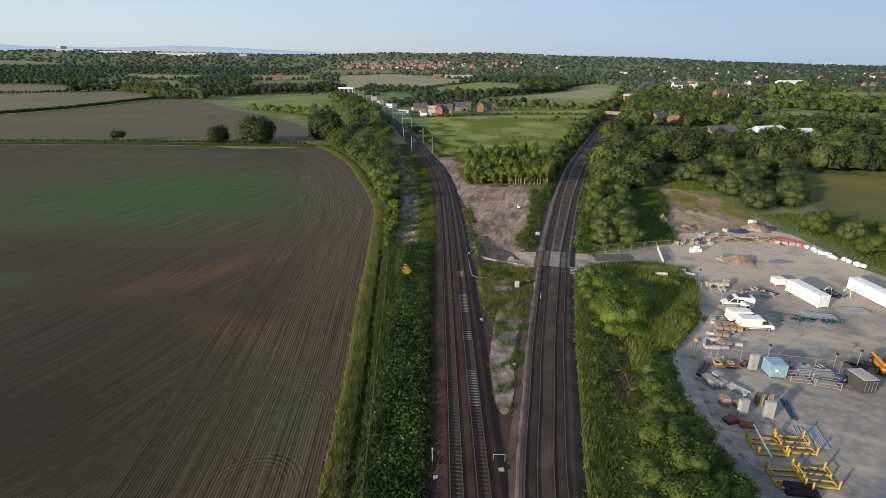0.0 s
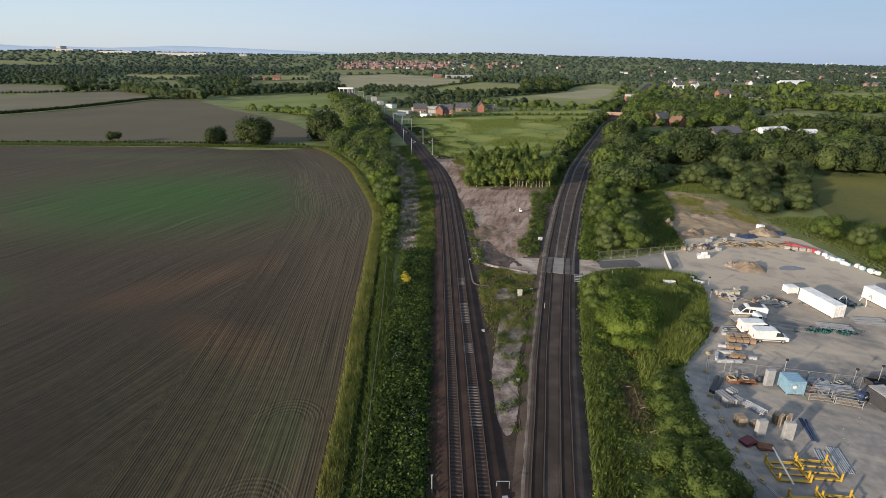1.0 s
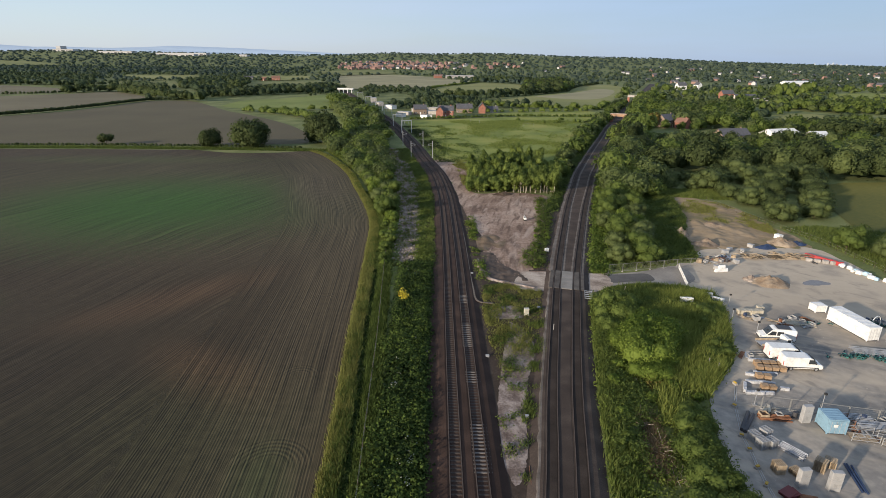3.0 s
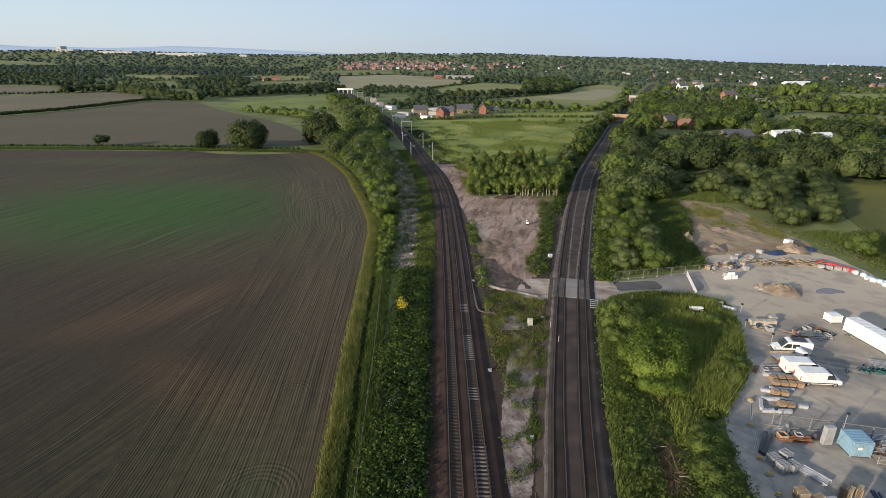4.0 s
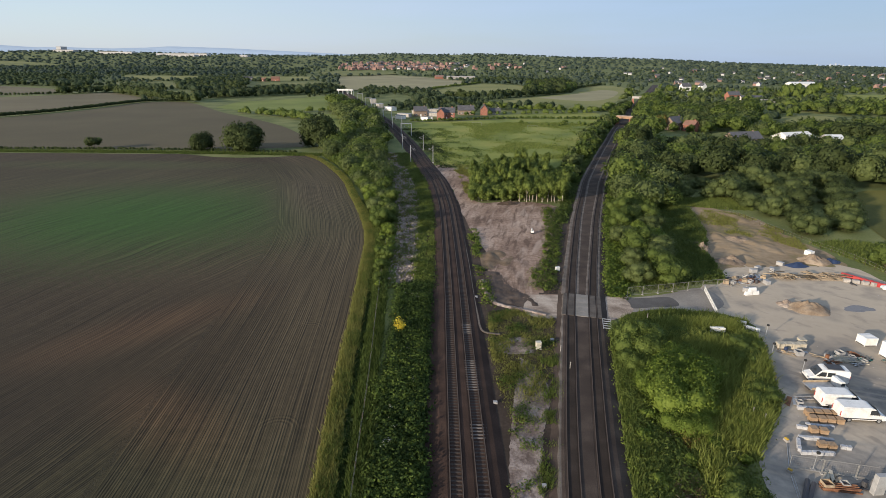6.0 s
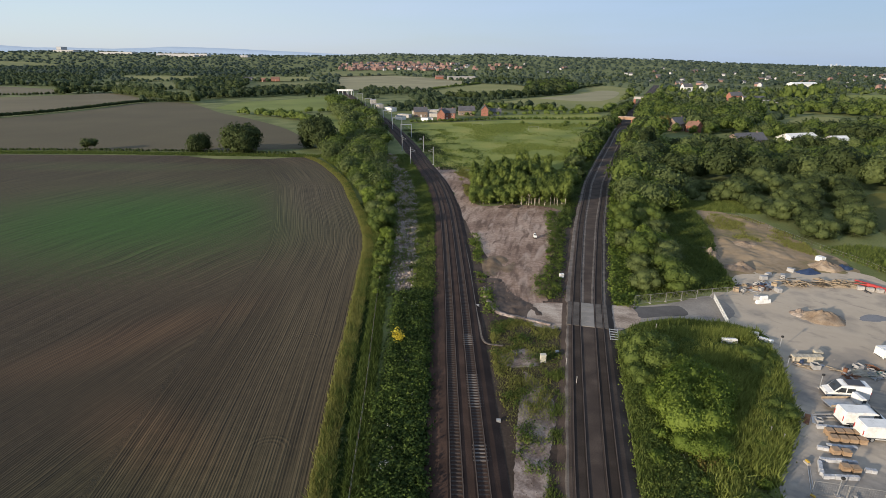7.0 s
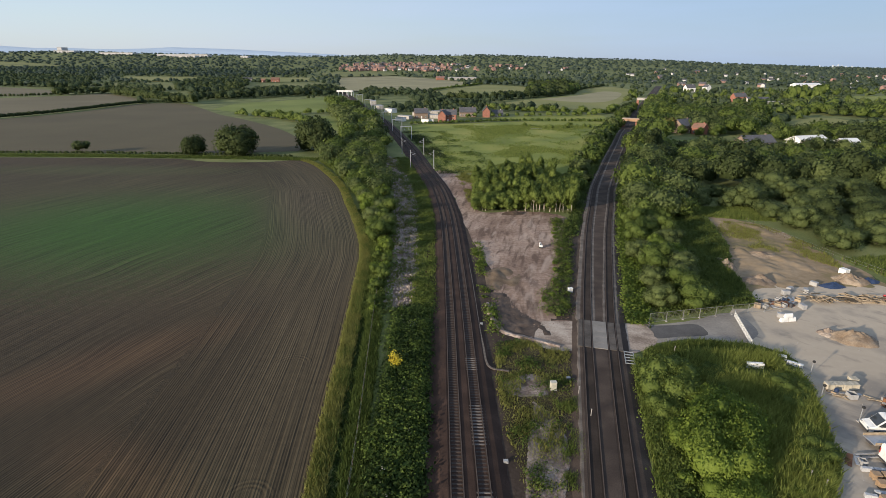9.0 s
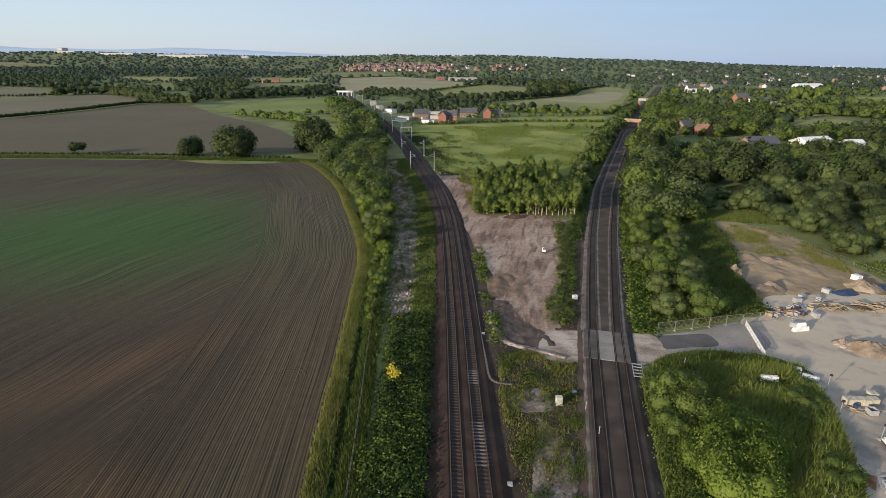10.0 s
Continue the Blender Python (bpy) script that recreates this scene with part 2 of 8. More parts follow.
M_GLASS = plain("dark_window_glass", (0.03, 0.035, 0.04), 0.1, 0.0, 0.1, 0.6)


# ---- mesh helpers ----
def part(name, bm, mat, parent=None, label=""):
    """Links a bmesh as one mesh object under its thing."""
    me = bpy.data.meshes.new(name)
    bm.to_mesh(me)
    bm.free()
    me.materials.append(mat)
    ob = new(name, me)
    ob.parent = parent
    return tagged(ob, label)


def thing(name, at, label, category, group="", turn=0.0):
    ob = new(name)
    ob.matrix_world = pose(at[0], at[1], at[2], 0, 0, turn)
    return tagged(ob, label, category, group)


def quick(name, verts, faces, mat, parent=None, smooth=False, soft=None):
    """A mesh object straight from arrays; faces all of one size."""
    verts, faces = np.asarray(verts, np.float32), np.asarray(faces, np.int32)
    me = bpy.data.meshes.new(name)
    k = faces.shape[1]
    me.vertices.add(len(verts))
    me.vertices.foreach_set("co", verts.ravel())
    me.loops.add(faces.size)
    me.loops.foreach_set("vertex_index", faces.ravel())
    me.polygons.add(len(faces))
    me.polygons.foreach_set("loop_start", np.arange(len(faces), dtype=np.int32) * k)
    me.polygons.foreach_set("use_smooth", np.full(len(faces), smooth))
    me.update(calc_edges=True)
    if soft is not None:
        me.polygons.foreach_set("use_smooth", np.full(len(faces), True))
        me.normals_split_custom_set_from_vertices(soft.tolist())
    me.materials.append(mat)
    ob = new(name, me)
    ob.parent = parent
    return ob


def box(bm, x, y, z, sx, sy, sz, bevel=0.0, m=None):
    """Adds a box with its base centre at x, y, z."""
    v = bmesh.ops.create_cube(bm, size=1.0)["verts"]
    bmesh.ops.scale(bm, vec=(sx, sy, sz), verts=v)
    bmesh.ops.translate(bm, vec=(x, y, z + sz / 2), verts=v)
    if bevel:
        e = list({e for a in v for e in a.link_edges})
        g = bmesh.ops.bevel(bm, geom=e, offset=bevel, segments=1, affect="EDGES")
        v = list({a for f in g["faces"] for a in f.verts} | {a for a in v if a.is_valid})
    if m is not None:
        bmesh.ops.transform(bm, matrix=m, verts=v)
    return v


def rod(bm, a, b, r, seg=6, r2=None):
    """Adds a round bar from a to b."""
    a, b = Vector(a), Vector(b)
    d = b - a
    v = bmesh.ops.create_cone(bm, cap_ends=True, segments=seg, radius1=r, radius2=r if r2 is None else r2, depth=d.length)["verts"]
    bmesh.ops.transform(bm, matrix=Matrix.Translation((a + b) / 2) @ d.to_track_quat("Z", "Y").to_matrix().to_4x4(), verts=v)
    return v


def one_box(name, x, y, z, sx, sy, sz, mat, parent, bevel=0.02, label=""):
    bm = bmesh.new()
    box(bm, x, y, z, sx, sy, sz, bevel)
    return part(name, bm, mat, parent, label)


def smooth_line(points, step):
    """A Catmull-Rom line through a few points, cut into even steps."""
    p = np.array(points, float)
    p = np.vstack([2 * p[0] - p[1], p, 2 * p[-1] - p[-2]])
    out = []
    for i in range(1, len(p) - 2):
        n = 24
        for s in np.linspace(0, 1, n, endpoint=False):
            a, b, c, d = p[i - 1], p[i], p[i + 1], p[i + 2]
            out.append(0.5 * (2 * b + (c - a) * s + (2 * a - 5 * b + 4 * c - d) * s * s + (3 * b - a - 3 * c + d) * s ** 3))
    out.append(p[-2])
    out = np.array(out)
    run = np.concatenate([[0], np.cumsum(np.linalg.norm(np.diff(out, axis=0), axis=1))])
    at = np.arange(0, run[-1], step)
    return np.stack([np.interp(at, run, out[:, k]) for k in range(out.shape[1])], 1)


def normals_of(line):
    d = np.gradient(line[:, :2], axis=0)
    d /= np.linalg.norm(d, axis=1)[:, None]
    return np.stack([d[:, 1], -d[:, 0]], 1)


def sweep(name, line, profile, mat, parent=None, jitter=0.0, smooth=False):
    """A strip of the given profile (offset to the right, height) along a line."""
    nr, k, rng = normals_of(line), len(profile), np.random.default_rng(3)
    v = np.zeros((len(line), k, 3))
    for j, (o, z) in enumerate(profile):
        off = o + jitter * rng.normal(size=len(line)) * (1 if j in (0, k - 1) else 0.3)
        v[:, j, :2] = line[:, :2] + nr * off[:, None]
        v[:, j, 2] = z
    i, j = np.meshgrid(np.arange(len(line) - 1), np.arange(k - 1), indexing="ij")
    a = (i * k + j).ravel()
    return quick(name, v.reshape(-1, 3), np.stack([a, a + 1, a + k + 1, a + k], 1), mat, parent, smooth)


LIFT = [0]


def sheet(name, outline, z, mat, label, category="ground", rough=0.0, closed_step=3.0):
    """A flat piece of ground with a softly curved, slightly uneven outline."""
    LIFT[0] += 1
    z += 0.0005 * LIFT[0]
    pts = smooth_line(list(outline) + [outline[0]], closed_step)
    rng = np.random.default_rng(len(name))
    if rough:
        pts = pts + rng.normal(size=pts.shape) * rough
    bm = bmesh.new()
    vs = [bm.verts.new((x, y, z)) for x, y in pts]
    es = [bm.edges.new((vs[i], vs[(i + 1) % len(vs)])) for i in range(len(vs))]
    bmesh.ops.triangle_fill(bm, edges=es, use_beauty=True)
    for f in bm.faces:
        if f.normal.z < 0:
            f.normal_flip()
    ob = part(name, bm, mat)
    return tagged(ob, label, category, "", "structure")


def inside(x, y, poly):
    p = np.array(poly)
    q = np.roll(p, -1, 0)
    c = ((p[:, 1] > y) != (q[:, 1] > y)) & (x < (q[:, 0] - p[:, 0]) * (y - p[:, 1]) / (q[:, 1] - p[:, 1] + 1e-12) + p[:, 0])
    return bool(c.sum() % 2)


def scatter(poly, gap, seed, tries=4000, most=9999):
    """Places at least gap apart within an outline."""
    rng = random.Random(seed)
    xs, ys = [p[0] for p in poly], [p[1] for p in poly]
    cells, out = {}, []
    for _ in range(tries):
        x, y = rng.uniform(min(xs), max(xs)), rng.uniform(min(ys), max(ys))
        if not inside(x, y, poly):
            continue
        i, j = int(x // gap), int(y // gap)
        if any((a - x) ** 2 + (b - y) ** 2 < gap * gap for di in (-1, 0, 1) for dj in (-1, 0, 1) for a, b in cells.get((i + di, j + dj), ())):
            continue
        cells.setdefault((i, j), []).append((x, y))
        out.append((x, y))
        if len(out) >= most:
            break
    return out


# ---- the two railways' lines ----
LEFT = [(3.5, -80), (3.5, -30), (3.4, 10), (3.28, 40), (3.12, 64), (2.72, 100), (2.5, 122), (2.08, 146), (1.2, 179), (0.0, 201), (-3.2, 232), (-10.2, 272), (-21.0, 334), (-36.6, 408), (-49.5, 465), (-68, 532), (-85, 600), (-104, 675), (-134, 790), (-175, 930), (-250, 1180)]
RIGHT = [(10.0, -80), (10.0, -30), (9.9, 10), (10.1, 28), (11.5, 45), (15.1, 64), (18.3, 80), (25.3, 111), (29.1, 126.5), (34.3, 146), (43.6, 179.5), (52.0, 207), (59.4, 231), (66.5, 251), (79.5, 287), (103, 350), (121.5, 400), (143, 452), (206, 610), (325, 900), (440, 1180)]
left_line, right_line = smooth_line(LEFT, 0.65), smooth_line(RIGHT, 0.65)


def half_left(y):
    return np.full(np.shape(y), 1.5)


def half_right(y):
    """The two right-hand tracks drift apart beyond the crossing."""
    return np.interp(y, [45, 63, 103, 125, 142, 166, 200, 250, 400], [1.65, 1.7, 1.92, 2.1, 2.3, 2.55, 2.85, 3.1, 3.1])


def x_left(y):
    return float(np.interp(y, left_line[:, 1], left_line[:, 0]))


def x_right(y):
    return float(np.interp(y, right_line[:, 1], right_line[:, 0]))


# ---- ground, fields ----
def rise(x, y):
    """The plain is flat near by and climbs to a low wooded ridge far off, higher to the west."""
    k = min(1.0, max(0.0, (y - 1300.0) / 3000.0))
    k = k * k * (3 - 2 * k)
    return k * float(np.interp(x / max(y, 1.0), [-0.8, -0.68, -0.48, -0.29, -0.18, -0.087, -0.027, 0.063, 0.153, 0.213, 0.363, 0.515, 0.666, 0.8], [88, 99, 84, 73, 76, 93, 84, 92, 84, 73, 65, 40, 24, 14]))


gx, gy = np.linspace(-5200, 5200, 105), np.concatenate([[-400, 0, 600, 1300], np.linspace(1400, 4800, 35)])
g = [(x, y, rise(x, y)) for y in gy for x in gx]
ground = tagged(quick("ground", g, [(j * 105 + i, j * 105 + i + 1, (j + 1) * 105 + i + 1, (j + 1) * 105 + i) for j in range(len(gy) - 1) for i in range(104)], M_GRASS, smooth=True), "rough green grass and scrub ground reaching the horizon", "ground", "", "structure")

EDGE = [(-11.6, -60), (-12.5, 25), (-13.3, 45), (-13.9, 58), (-14.7, 72), (-15.9, 87), (-16.8, 100), (-17.5, 113), (-19.1, 135), (-20.6, 154), (-22.4, 166), (-26.4, 183), (-33.0, 206), (-41.6, 235), (-54, 264), (-62, 279), (-72, 292)]


def field_material():
    """Drilled soil: rows along the headland, slanting rows inside, reddish and pale patches, and a crop coming up green."""
    m = material("drilled_brown_soil", [(0.042, 0.0295, 0.015), (0.061, 0.043, 0.0225), (0.083, 0.061, 0.033)], 0.018, 0.95, 0.0, 50)
    n, l = m.node_tree.nodes, m.node_tree.links
    b = n["Principled BSDF"]
    base = b.inputs["Base Color"].links[0].from_socket
    uv, tc = n.new("ShaderNodeUVMap"), n.new("ShaderNodeTexCoord")
    uv.uv_map = "rows"
    sep = n.new("ShaderNodeSeparateXYZ")
    l.new(uv.outputs[0], sep.inputs[0])
    head = n.new("ShaderNodeMapRange")
    head.inputs["From Min"].default_value, head.inputs["From Max"].default_value = 24.0, 25.0
    l.new(sep.outputs["X"], head.inputs["Value"])
    rot = n.new("ShaderNodeMapping")
    rot.inputs["Rotation"].default_value = (0, 0, radians(20))
    l.new(tc.outputs["Object"], rot.inputs["Vector"])
    warp = n.new("ShaderNodeTexNoise")
    warp.inputs["Scale"].default_value = 0.02
    l.new(tc.outputs["Object"], warp.inputs["Vector"])
    sep2 = n.new("ShaderNodeSeparateXYZ")
    l.new(rot.outputs[0], sep2.inputs[0])
    wob = n.new("ShaderNodeMath")
    wob.operation = "MULTIPLY_ADD"
    l.new(warp.outputs["Fac"], wob.inputs[0])
    wob.inputs[1].default_value = 14.0
    l.new(sep2.outputs["X"], wob.inputs[2])
    pick = n.new("ShaderNodeMix")
    l.new(head.outputs[0], pick.inputs["Factor"])
    l.new(sep.outputs["X"], pick.inputs["A"])
    l.new(wob.outputs[0], pick.inputs["B"])

    along = n.new("ShaderNodeMix")
    l.new(head.outputs[0], along.inputs["Factor"])
    l.new(sep.outputs["Y"], along.inputs["A"])
    l.new(sep2.outputs["Y"], along.inputs["B"])

    def streaks(across, length):
        """Noise drawn out along the rows."""
        ka, kb, cb = n.new("ShaderNodeMath"), n.new("ShaderNodeMath"), n.new("ShaderNodeCombineXYZ")
        ka.operation = kb.operation = "MULTIPLY"
        l.new(pick.outputs["Result"], ka.inputs[0])
        l.new(along.outputs["Result"], kb.inputs[0])
        ka.inputs[1].default_value, kb.inputs[1].default_value = across, length
        l.new(ka.outputs[0], cb.inputs["X"])
        l.new(kb.outputs[0], cb.inputs["Y"])
        t = n.new("ShaderNodeTexNoise")
        t.inputs["Scale"].default_value, t.inputs["Detail"].default_value = 1.0, 3.0
        l.new(cb.outputs[0], t.inputs["Vector"])
        r = n.new("ShaderNodeMapRange")
        r.inputs["From Min"].default_value, r.inputs["From Max"].default_value = 0.3, 0.7
        r.inputs["To Min"].default_value, r.inputs["To Max"].default_value = -1.0, 1.0
        l.new(t.outputs["Fac"], r.inputs["Value"])
        return r.outputs[0]
    fine, wide = streaks(3.4, 0.03), streaks(0.5, 0.008)
    grain = n.new("ShaderNodeTexNoise")
    grain.inputs["Scale"].default_value, grain.inputs["Detail"].default_value = 0.7, 9
    l.new(tc.outputs["Object"], grain.inputs["Vector"])
    tone = n.new("ShaderNodeMath")
    tone.operation = "MULTIPLY_ADD"
    l.new(fine, tone.inputs[0])
    tone.inputs[1].default_value, tone.inputs[2].default_value = 0.34, 0.5
    tone2 = n.new("ShaderNodeMath")
    tone2.operation = "MULTIPLY_ADD"
    l.new(wide, tone2.inputs[0])
    tone2.inputs[1].default_value = 0.07
    l.new(tone.outputs[0], tone2.inputs[2])
    drill, drills = n.new("ShaderNodeMath"), n.new("ShaderNodeMath")
    drill.operation, drills.operation = "MULTIPLY", "SINE"
    l.new(pick.outputs["Result"], drill.inputs[0])
    drill.inputs[1].default_value = 17.0
    l.new(drill.outputs[0], drills.inputs[0])
    rows = n.new("ShaderNodeMath")
    rows.operation = "MULTIPLY_ADD"
    l.new(drills.outputs[0], rows.inputs[0])
    rows.inputs[1].default_value = 0.15
    l.new(tone2.outputs[0], rows.inputs[2])
    tone3 = n.new("ShaderNodeMath")
    tone3.operation = "MULTIPLY_ADD"
    l.new(grain.outputs["Fac"], tone3.inputs[0])
    tone3.inputs[1].default_value = 0.4
    l.new(rows.outputs[0], tone3.inputs[2])

    def arcs(x, y, r0, r1, before):
        """Rings left where a tractor turned."""
        mp, ln = n.new("ShaderNodeVectorMath"), n.new("ShaderNodeVectorMath")
        mp.operation, ln.operation = "SUBTRACT", "LENGTH"
        l.new(tc.outputs["Object"], mp.inputs[0])
        mp.inputs[1].default_value = (x, y, 0.03)
        l.new(mp.outputs[0], ln.inputs[0])
        ma = n.new("ShaderNodeMath")
        ma.operation = "MULTIPLY"
        l.new(ln.outputs["Value"], ma.inputs[0])
        ma.inputs[1].default_value = 9.5
        si = n.new("ShaderNodeMath")
        si.operation = "SINE"
        l.new(ma.outputs[0], si.inputs[0])
        lo, hi = n.new("ShaderNodeMapRange"), n.new("ShaderNodeMapRange")
        lo.inputs["From Min"].default_value, lo.inputs["From Max"].default_value = r0, r0 + 0.5
        hi.inputs["From Min"].default_value, hi.inputs["From Max"].default_value = r1, r1 - 0.5
        l.new(ln.outputs["Value"], lo.inputs["Value"])
        l.new(ln.outputs["Value"], hi.inputs["Value"])
        k1, k2, k3 = n.new("ShaderNodeMath"), n.new("ShaderNodeMath"), n.new("ShaderNodeMath")
        k1.operation = k2.operation = "MULTIPLY"
        k3.operation = "MULTIPLY_ADD"
        l.new(lo.outputs[0], k1.inputs[0])
        l.new(hi.outputs[0], k1.inputs[1])
        north, up, half = n.new("ShaderNodeSeparateXYZ"), n.new("ShaderNodeMapRange"), n.new("ShaderNodeMath")
        l.new(mp.outputs[0], north.inputs[0])
        up.inputs["From Min"].default_value, up.inputs["From Max"].default_value = -1.0, 2.0
        l.new(north.outputs["Y"], up.inputs["Value"])
        half.operation = "MULTIPLY"
        l.new(k1.outputs[0], half.inputs[0])
        l.new(up.outputs[0], half.inputs[1])
        l.new(half.outputs[0], k2.inputs[0])
        l.new(si.outputs[0], k2.inputs[1])
        l.new(k2.outputs[0], k3.inputs[0])
        k3.inputs[1].default_value = 0.2
        l.new(before, k3.inputs[2])
        return k3.outputs[0]
    marks = tone3.outputs[0]
    for ax, ay, r0, r1 in ((-20.4, 61.8, 2.0, 5.6), (-20.9, 46.6, 2.6, 6.0), (-21.6, 80.9, 1.2, 3.4), (-24.0, 108.0, 1.4, 3.6)):
        marks = arcs(ax, ay, r0, r1, marks)

    def patch(x, y, rx, ry, turn, strength):
        mp = n.new("ShaderNodeMapping")
        mp.vector_type = "TEXTURE"
        mp.inputs["Location"].default_value, mp.inputs["Rotation"].default_value, mp.inputs["Scale"].default_value = (x, y, 0), (0, 0, radians(turn)), (rx, ry, 1000)
        l.new(tc.outputs["Object"], mp.inputs["Vector"])
        ln = n.new("ShaderNodeVectorMath")
        ln.operation = "LENGTH"
        l.new(mp.outputs[0], ln.inputs[0])
        wb = n.new("ShaderNodeMath")
        wb.operation = "MULTIPLY_ADD"
        l.new(grain.outputs["Fac"], wb.inputs[0])
        wb.inputs[1].default_value = 0.5
        l.new(ln.outputs["Value"], wb.inputs[2])
        r = n.new("ShaderNodeMapRange")
        r.interpolation_type = "SMOOTHSTEP"
        r.inputs["From Min"].default_value, r.inputs["From Max"].default_value = 0.35, 1.35
        r.inputs["To Min"].default_value, r.inputs["To Max"].default_value = strength, 0.0
        l.new(wb.outputs[0], r.inputs["Value"])
        return r.outputs[0]

    def mixed(a, color, fac):
        mx = n.new("ShaderNodeMix")
        mx.data_type = "RGBA"
        l.new(fac, mx.inputs["Factor"])
        l.new(a, mx.inputs["A"])
        mx.inputs["B"].default_value = (*color, 1)
        return mx.outputs["Result"]
    near_edge = n.new("ShaderNodeMapRange")
    near_edge.inputs["From Min"].default_value, near_edge.inputs["From Max"].default_value = 10.0, 19.0
    near_edge.inputs["To Min"].default_value, near_edge.inputs["To Max"].default_value = 0.75, 0.0
    l.new(sep.outputs["X"], near_edge.inputs["Value"])
    col = mixed(base, (0.093, 0.07, 0.038), near_edge.outputs[0])
    col = mixed(col, (0.104, 0.078, 0.043), patch(-30, 175, 42, 95, 0, 0.6))
    col = mixed(col, (0.05, 0.037, 0.02), patch(-75, 95, 60, 46, 0, 0.65))
    col = mixed(col, (0.108, 0.064, 0.033), patch(-54, 108, 30, 9, 43, 0.8))
    col = mixed(col, (0.115, 0.066, 0.033), patch(-36, 82, 18, 8, -33, 0.7))
    col = mixed(col, (0.1, 0.063, 0.042), patch(-125, 150, 40, 22, 10, 0.5))
    col = mixed(col, (0.078, 0.08, 0.032), patch(-100, 205, 170, 85, 0, 0.55))
    col = mixed(col, (0.038, 0.098, 0.013), patch(-96, 180, 72, 56, 0, 1.0))
    col = mixed(col, (0.05, 0.105, 0.023), patch(-105, 100, 22, 16, 0, 0.75))
    col = mixed(col, (0.075, 0.09, 0.03), patch(-40, 62, 34, 26, 20, 0.35))
    col = mixed(col, (0.06, 0.085, 0.026), patch(-20.5, 59, 5, 11, 12, 0.45))
    col = mixed(col, (0.04, 0.03, 0.017), patch(-66, 84, 30, 14, -10, 0.6))
    # darker near-west soil, with lens falloff and cloud shade put into its colour
    col = mixed(col, (0.03, 0.0225, 0.013), patch(-60, 54, 46, 34, 10, 0.9))
    col = mixed(col, (0.098, 0.076, 0.044), patch(-45, 205, 20, 64, 17, 0.85))
    col = mixed(col, (0.08, 0.10, 0.03), patch(-150, 262, 90, 14, 0, 0.5))
    sc = n.new("ShaderNodeVectorMath")
    sc.operation = "SCALE"
    l.new(col, sc.inputs[0])
    l.new(marks, sc.inputs["Scale"])
    l.new(sc.outputs[0], b.inputs["Base Color"])
    bp = n.new("ShaderNodeBump")
    bp.inputs["Strength"].default_value, bp.inputs["Distance"].default_value = 0.5, 0.12
    l.new(marks, bp.inputs["Height"])
    l.new(bp.outputs[0], b.inputs["Normal"])
    return m


def ploughed_field():
    """A sheet laid in lines parallel to the curved field edge, so that the headland rows follow it."""
    e = smooth_line(EDGE, 2.5)
    nr = normals_of(e)
    offs = np.concatenate([np.arange(0, 14, 1.0), np.array([16, 20, 28, 40, 60, 90, 130, 180, 260, 420])])
    v, uv = [], []
    for (x, y), (a, b) in zip(e[:, :2], nr):
        for o in offs:
            yy = y - b * o * max(0, 1 - o / 60)
            xx = x - a * o if o < 20 else x - o
            v.append((xx, min(yy, 295.5), 0.03))
            uv.append((o, y))
    k, m = len(offs), len(e)
    faces = [(i * k + j, (i + 1) * k + j, (i + 1) * k + j + 1, i * k + j + 1) for i in range(m - 1) for j in range(k - 1)]
    ob = quick("ploughed_field", v, faces, field_material())
    layer = ob.data.uv_layers.new(name="rows")
    idx = np.zeros(len(ob.data.loops), np.int32)
    ob.data.loops.foreach_get("vertex_index", idx)
    layer.data.foreach_set("uv", np.array(uv, np.float32)[idx].ravel())
    return tagged(ob, "large drilled brown field with a faint green crop", "field", "", "structure")


ploughed_field()
M_PALEGREEN = material("pale_green_pasture", [(0.1, 0.115, 0.035), (0.135, 0.145, 0.045), (0.165, 0.165, 0.055)], 0.012, 0.95, 0.3, 60)
M_TANSOIL = material("pale_tilled_soil", [(0.1, 0.085, 0.048), (0.124, 0.106, 0.06), (0.15, 0.128, 0.076)], 0.012, 0.95, 0.3, 60)
M_OLIVE = material("olive_mown_grass", [(0.062, 0.07, 0.012), (0.098, 0.096, 0.015), (0.13, 0.12, 0.021)], 0.02, 0.95, 0.3, 40)
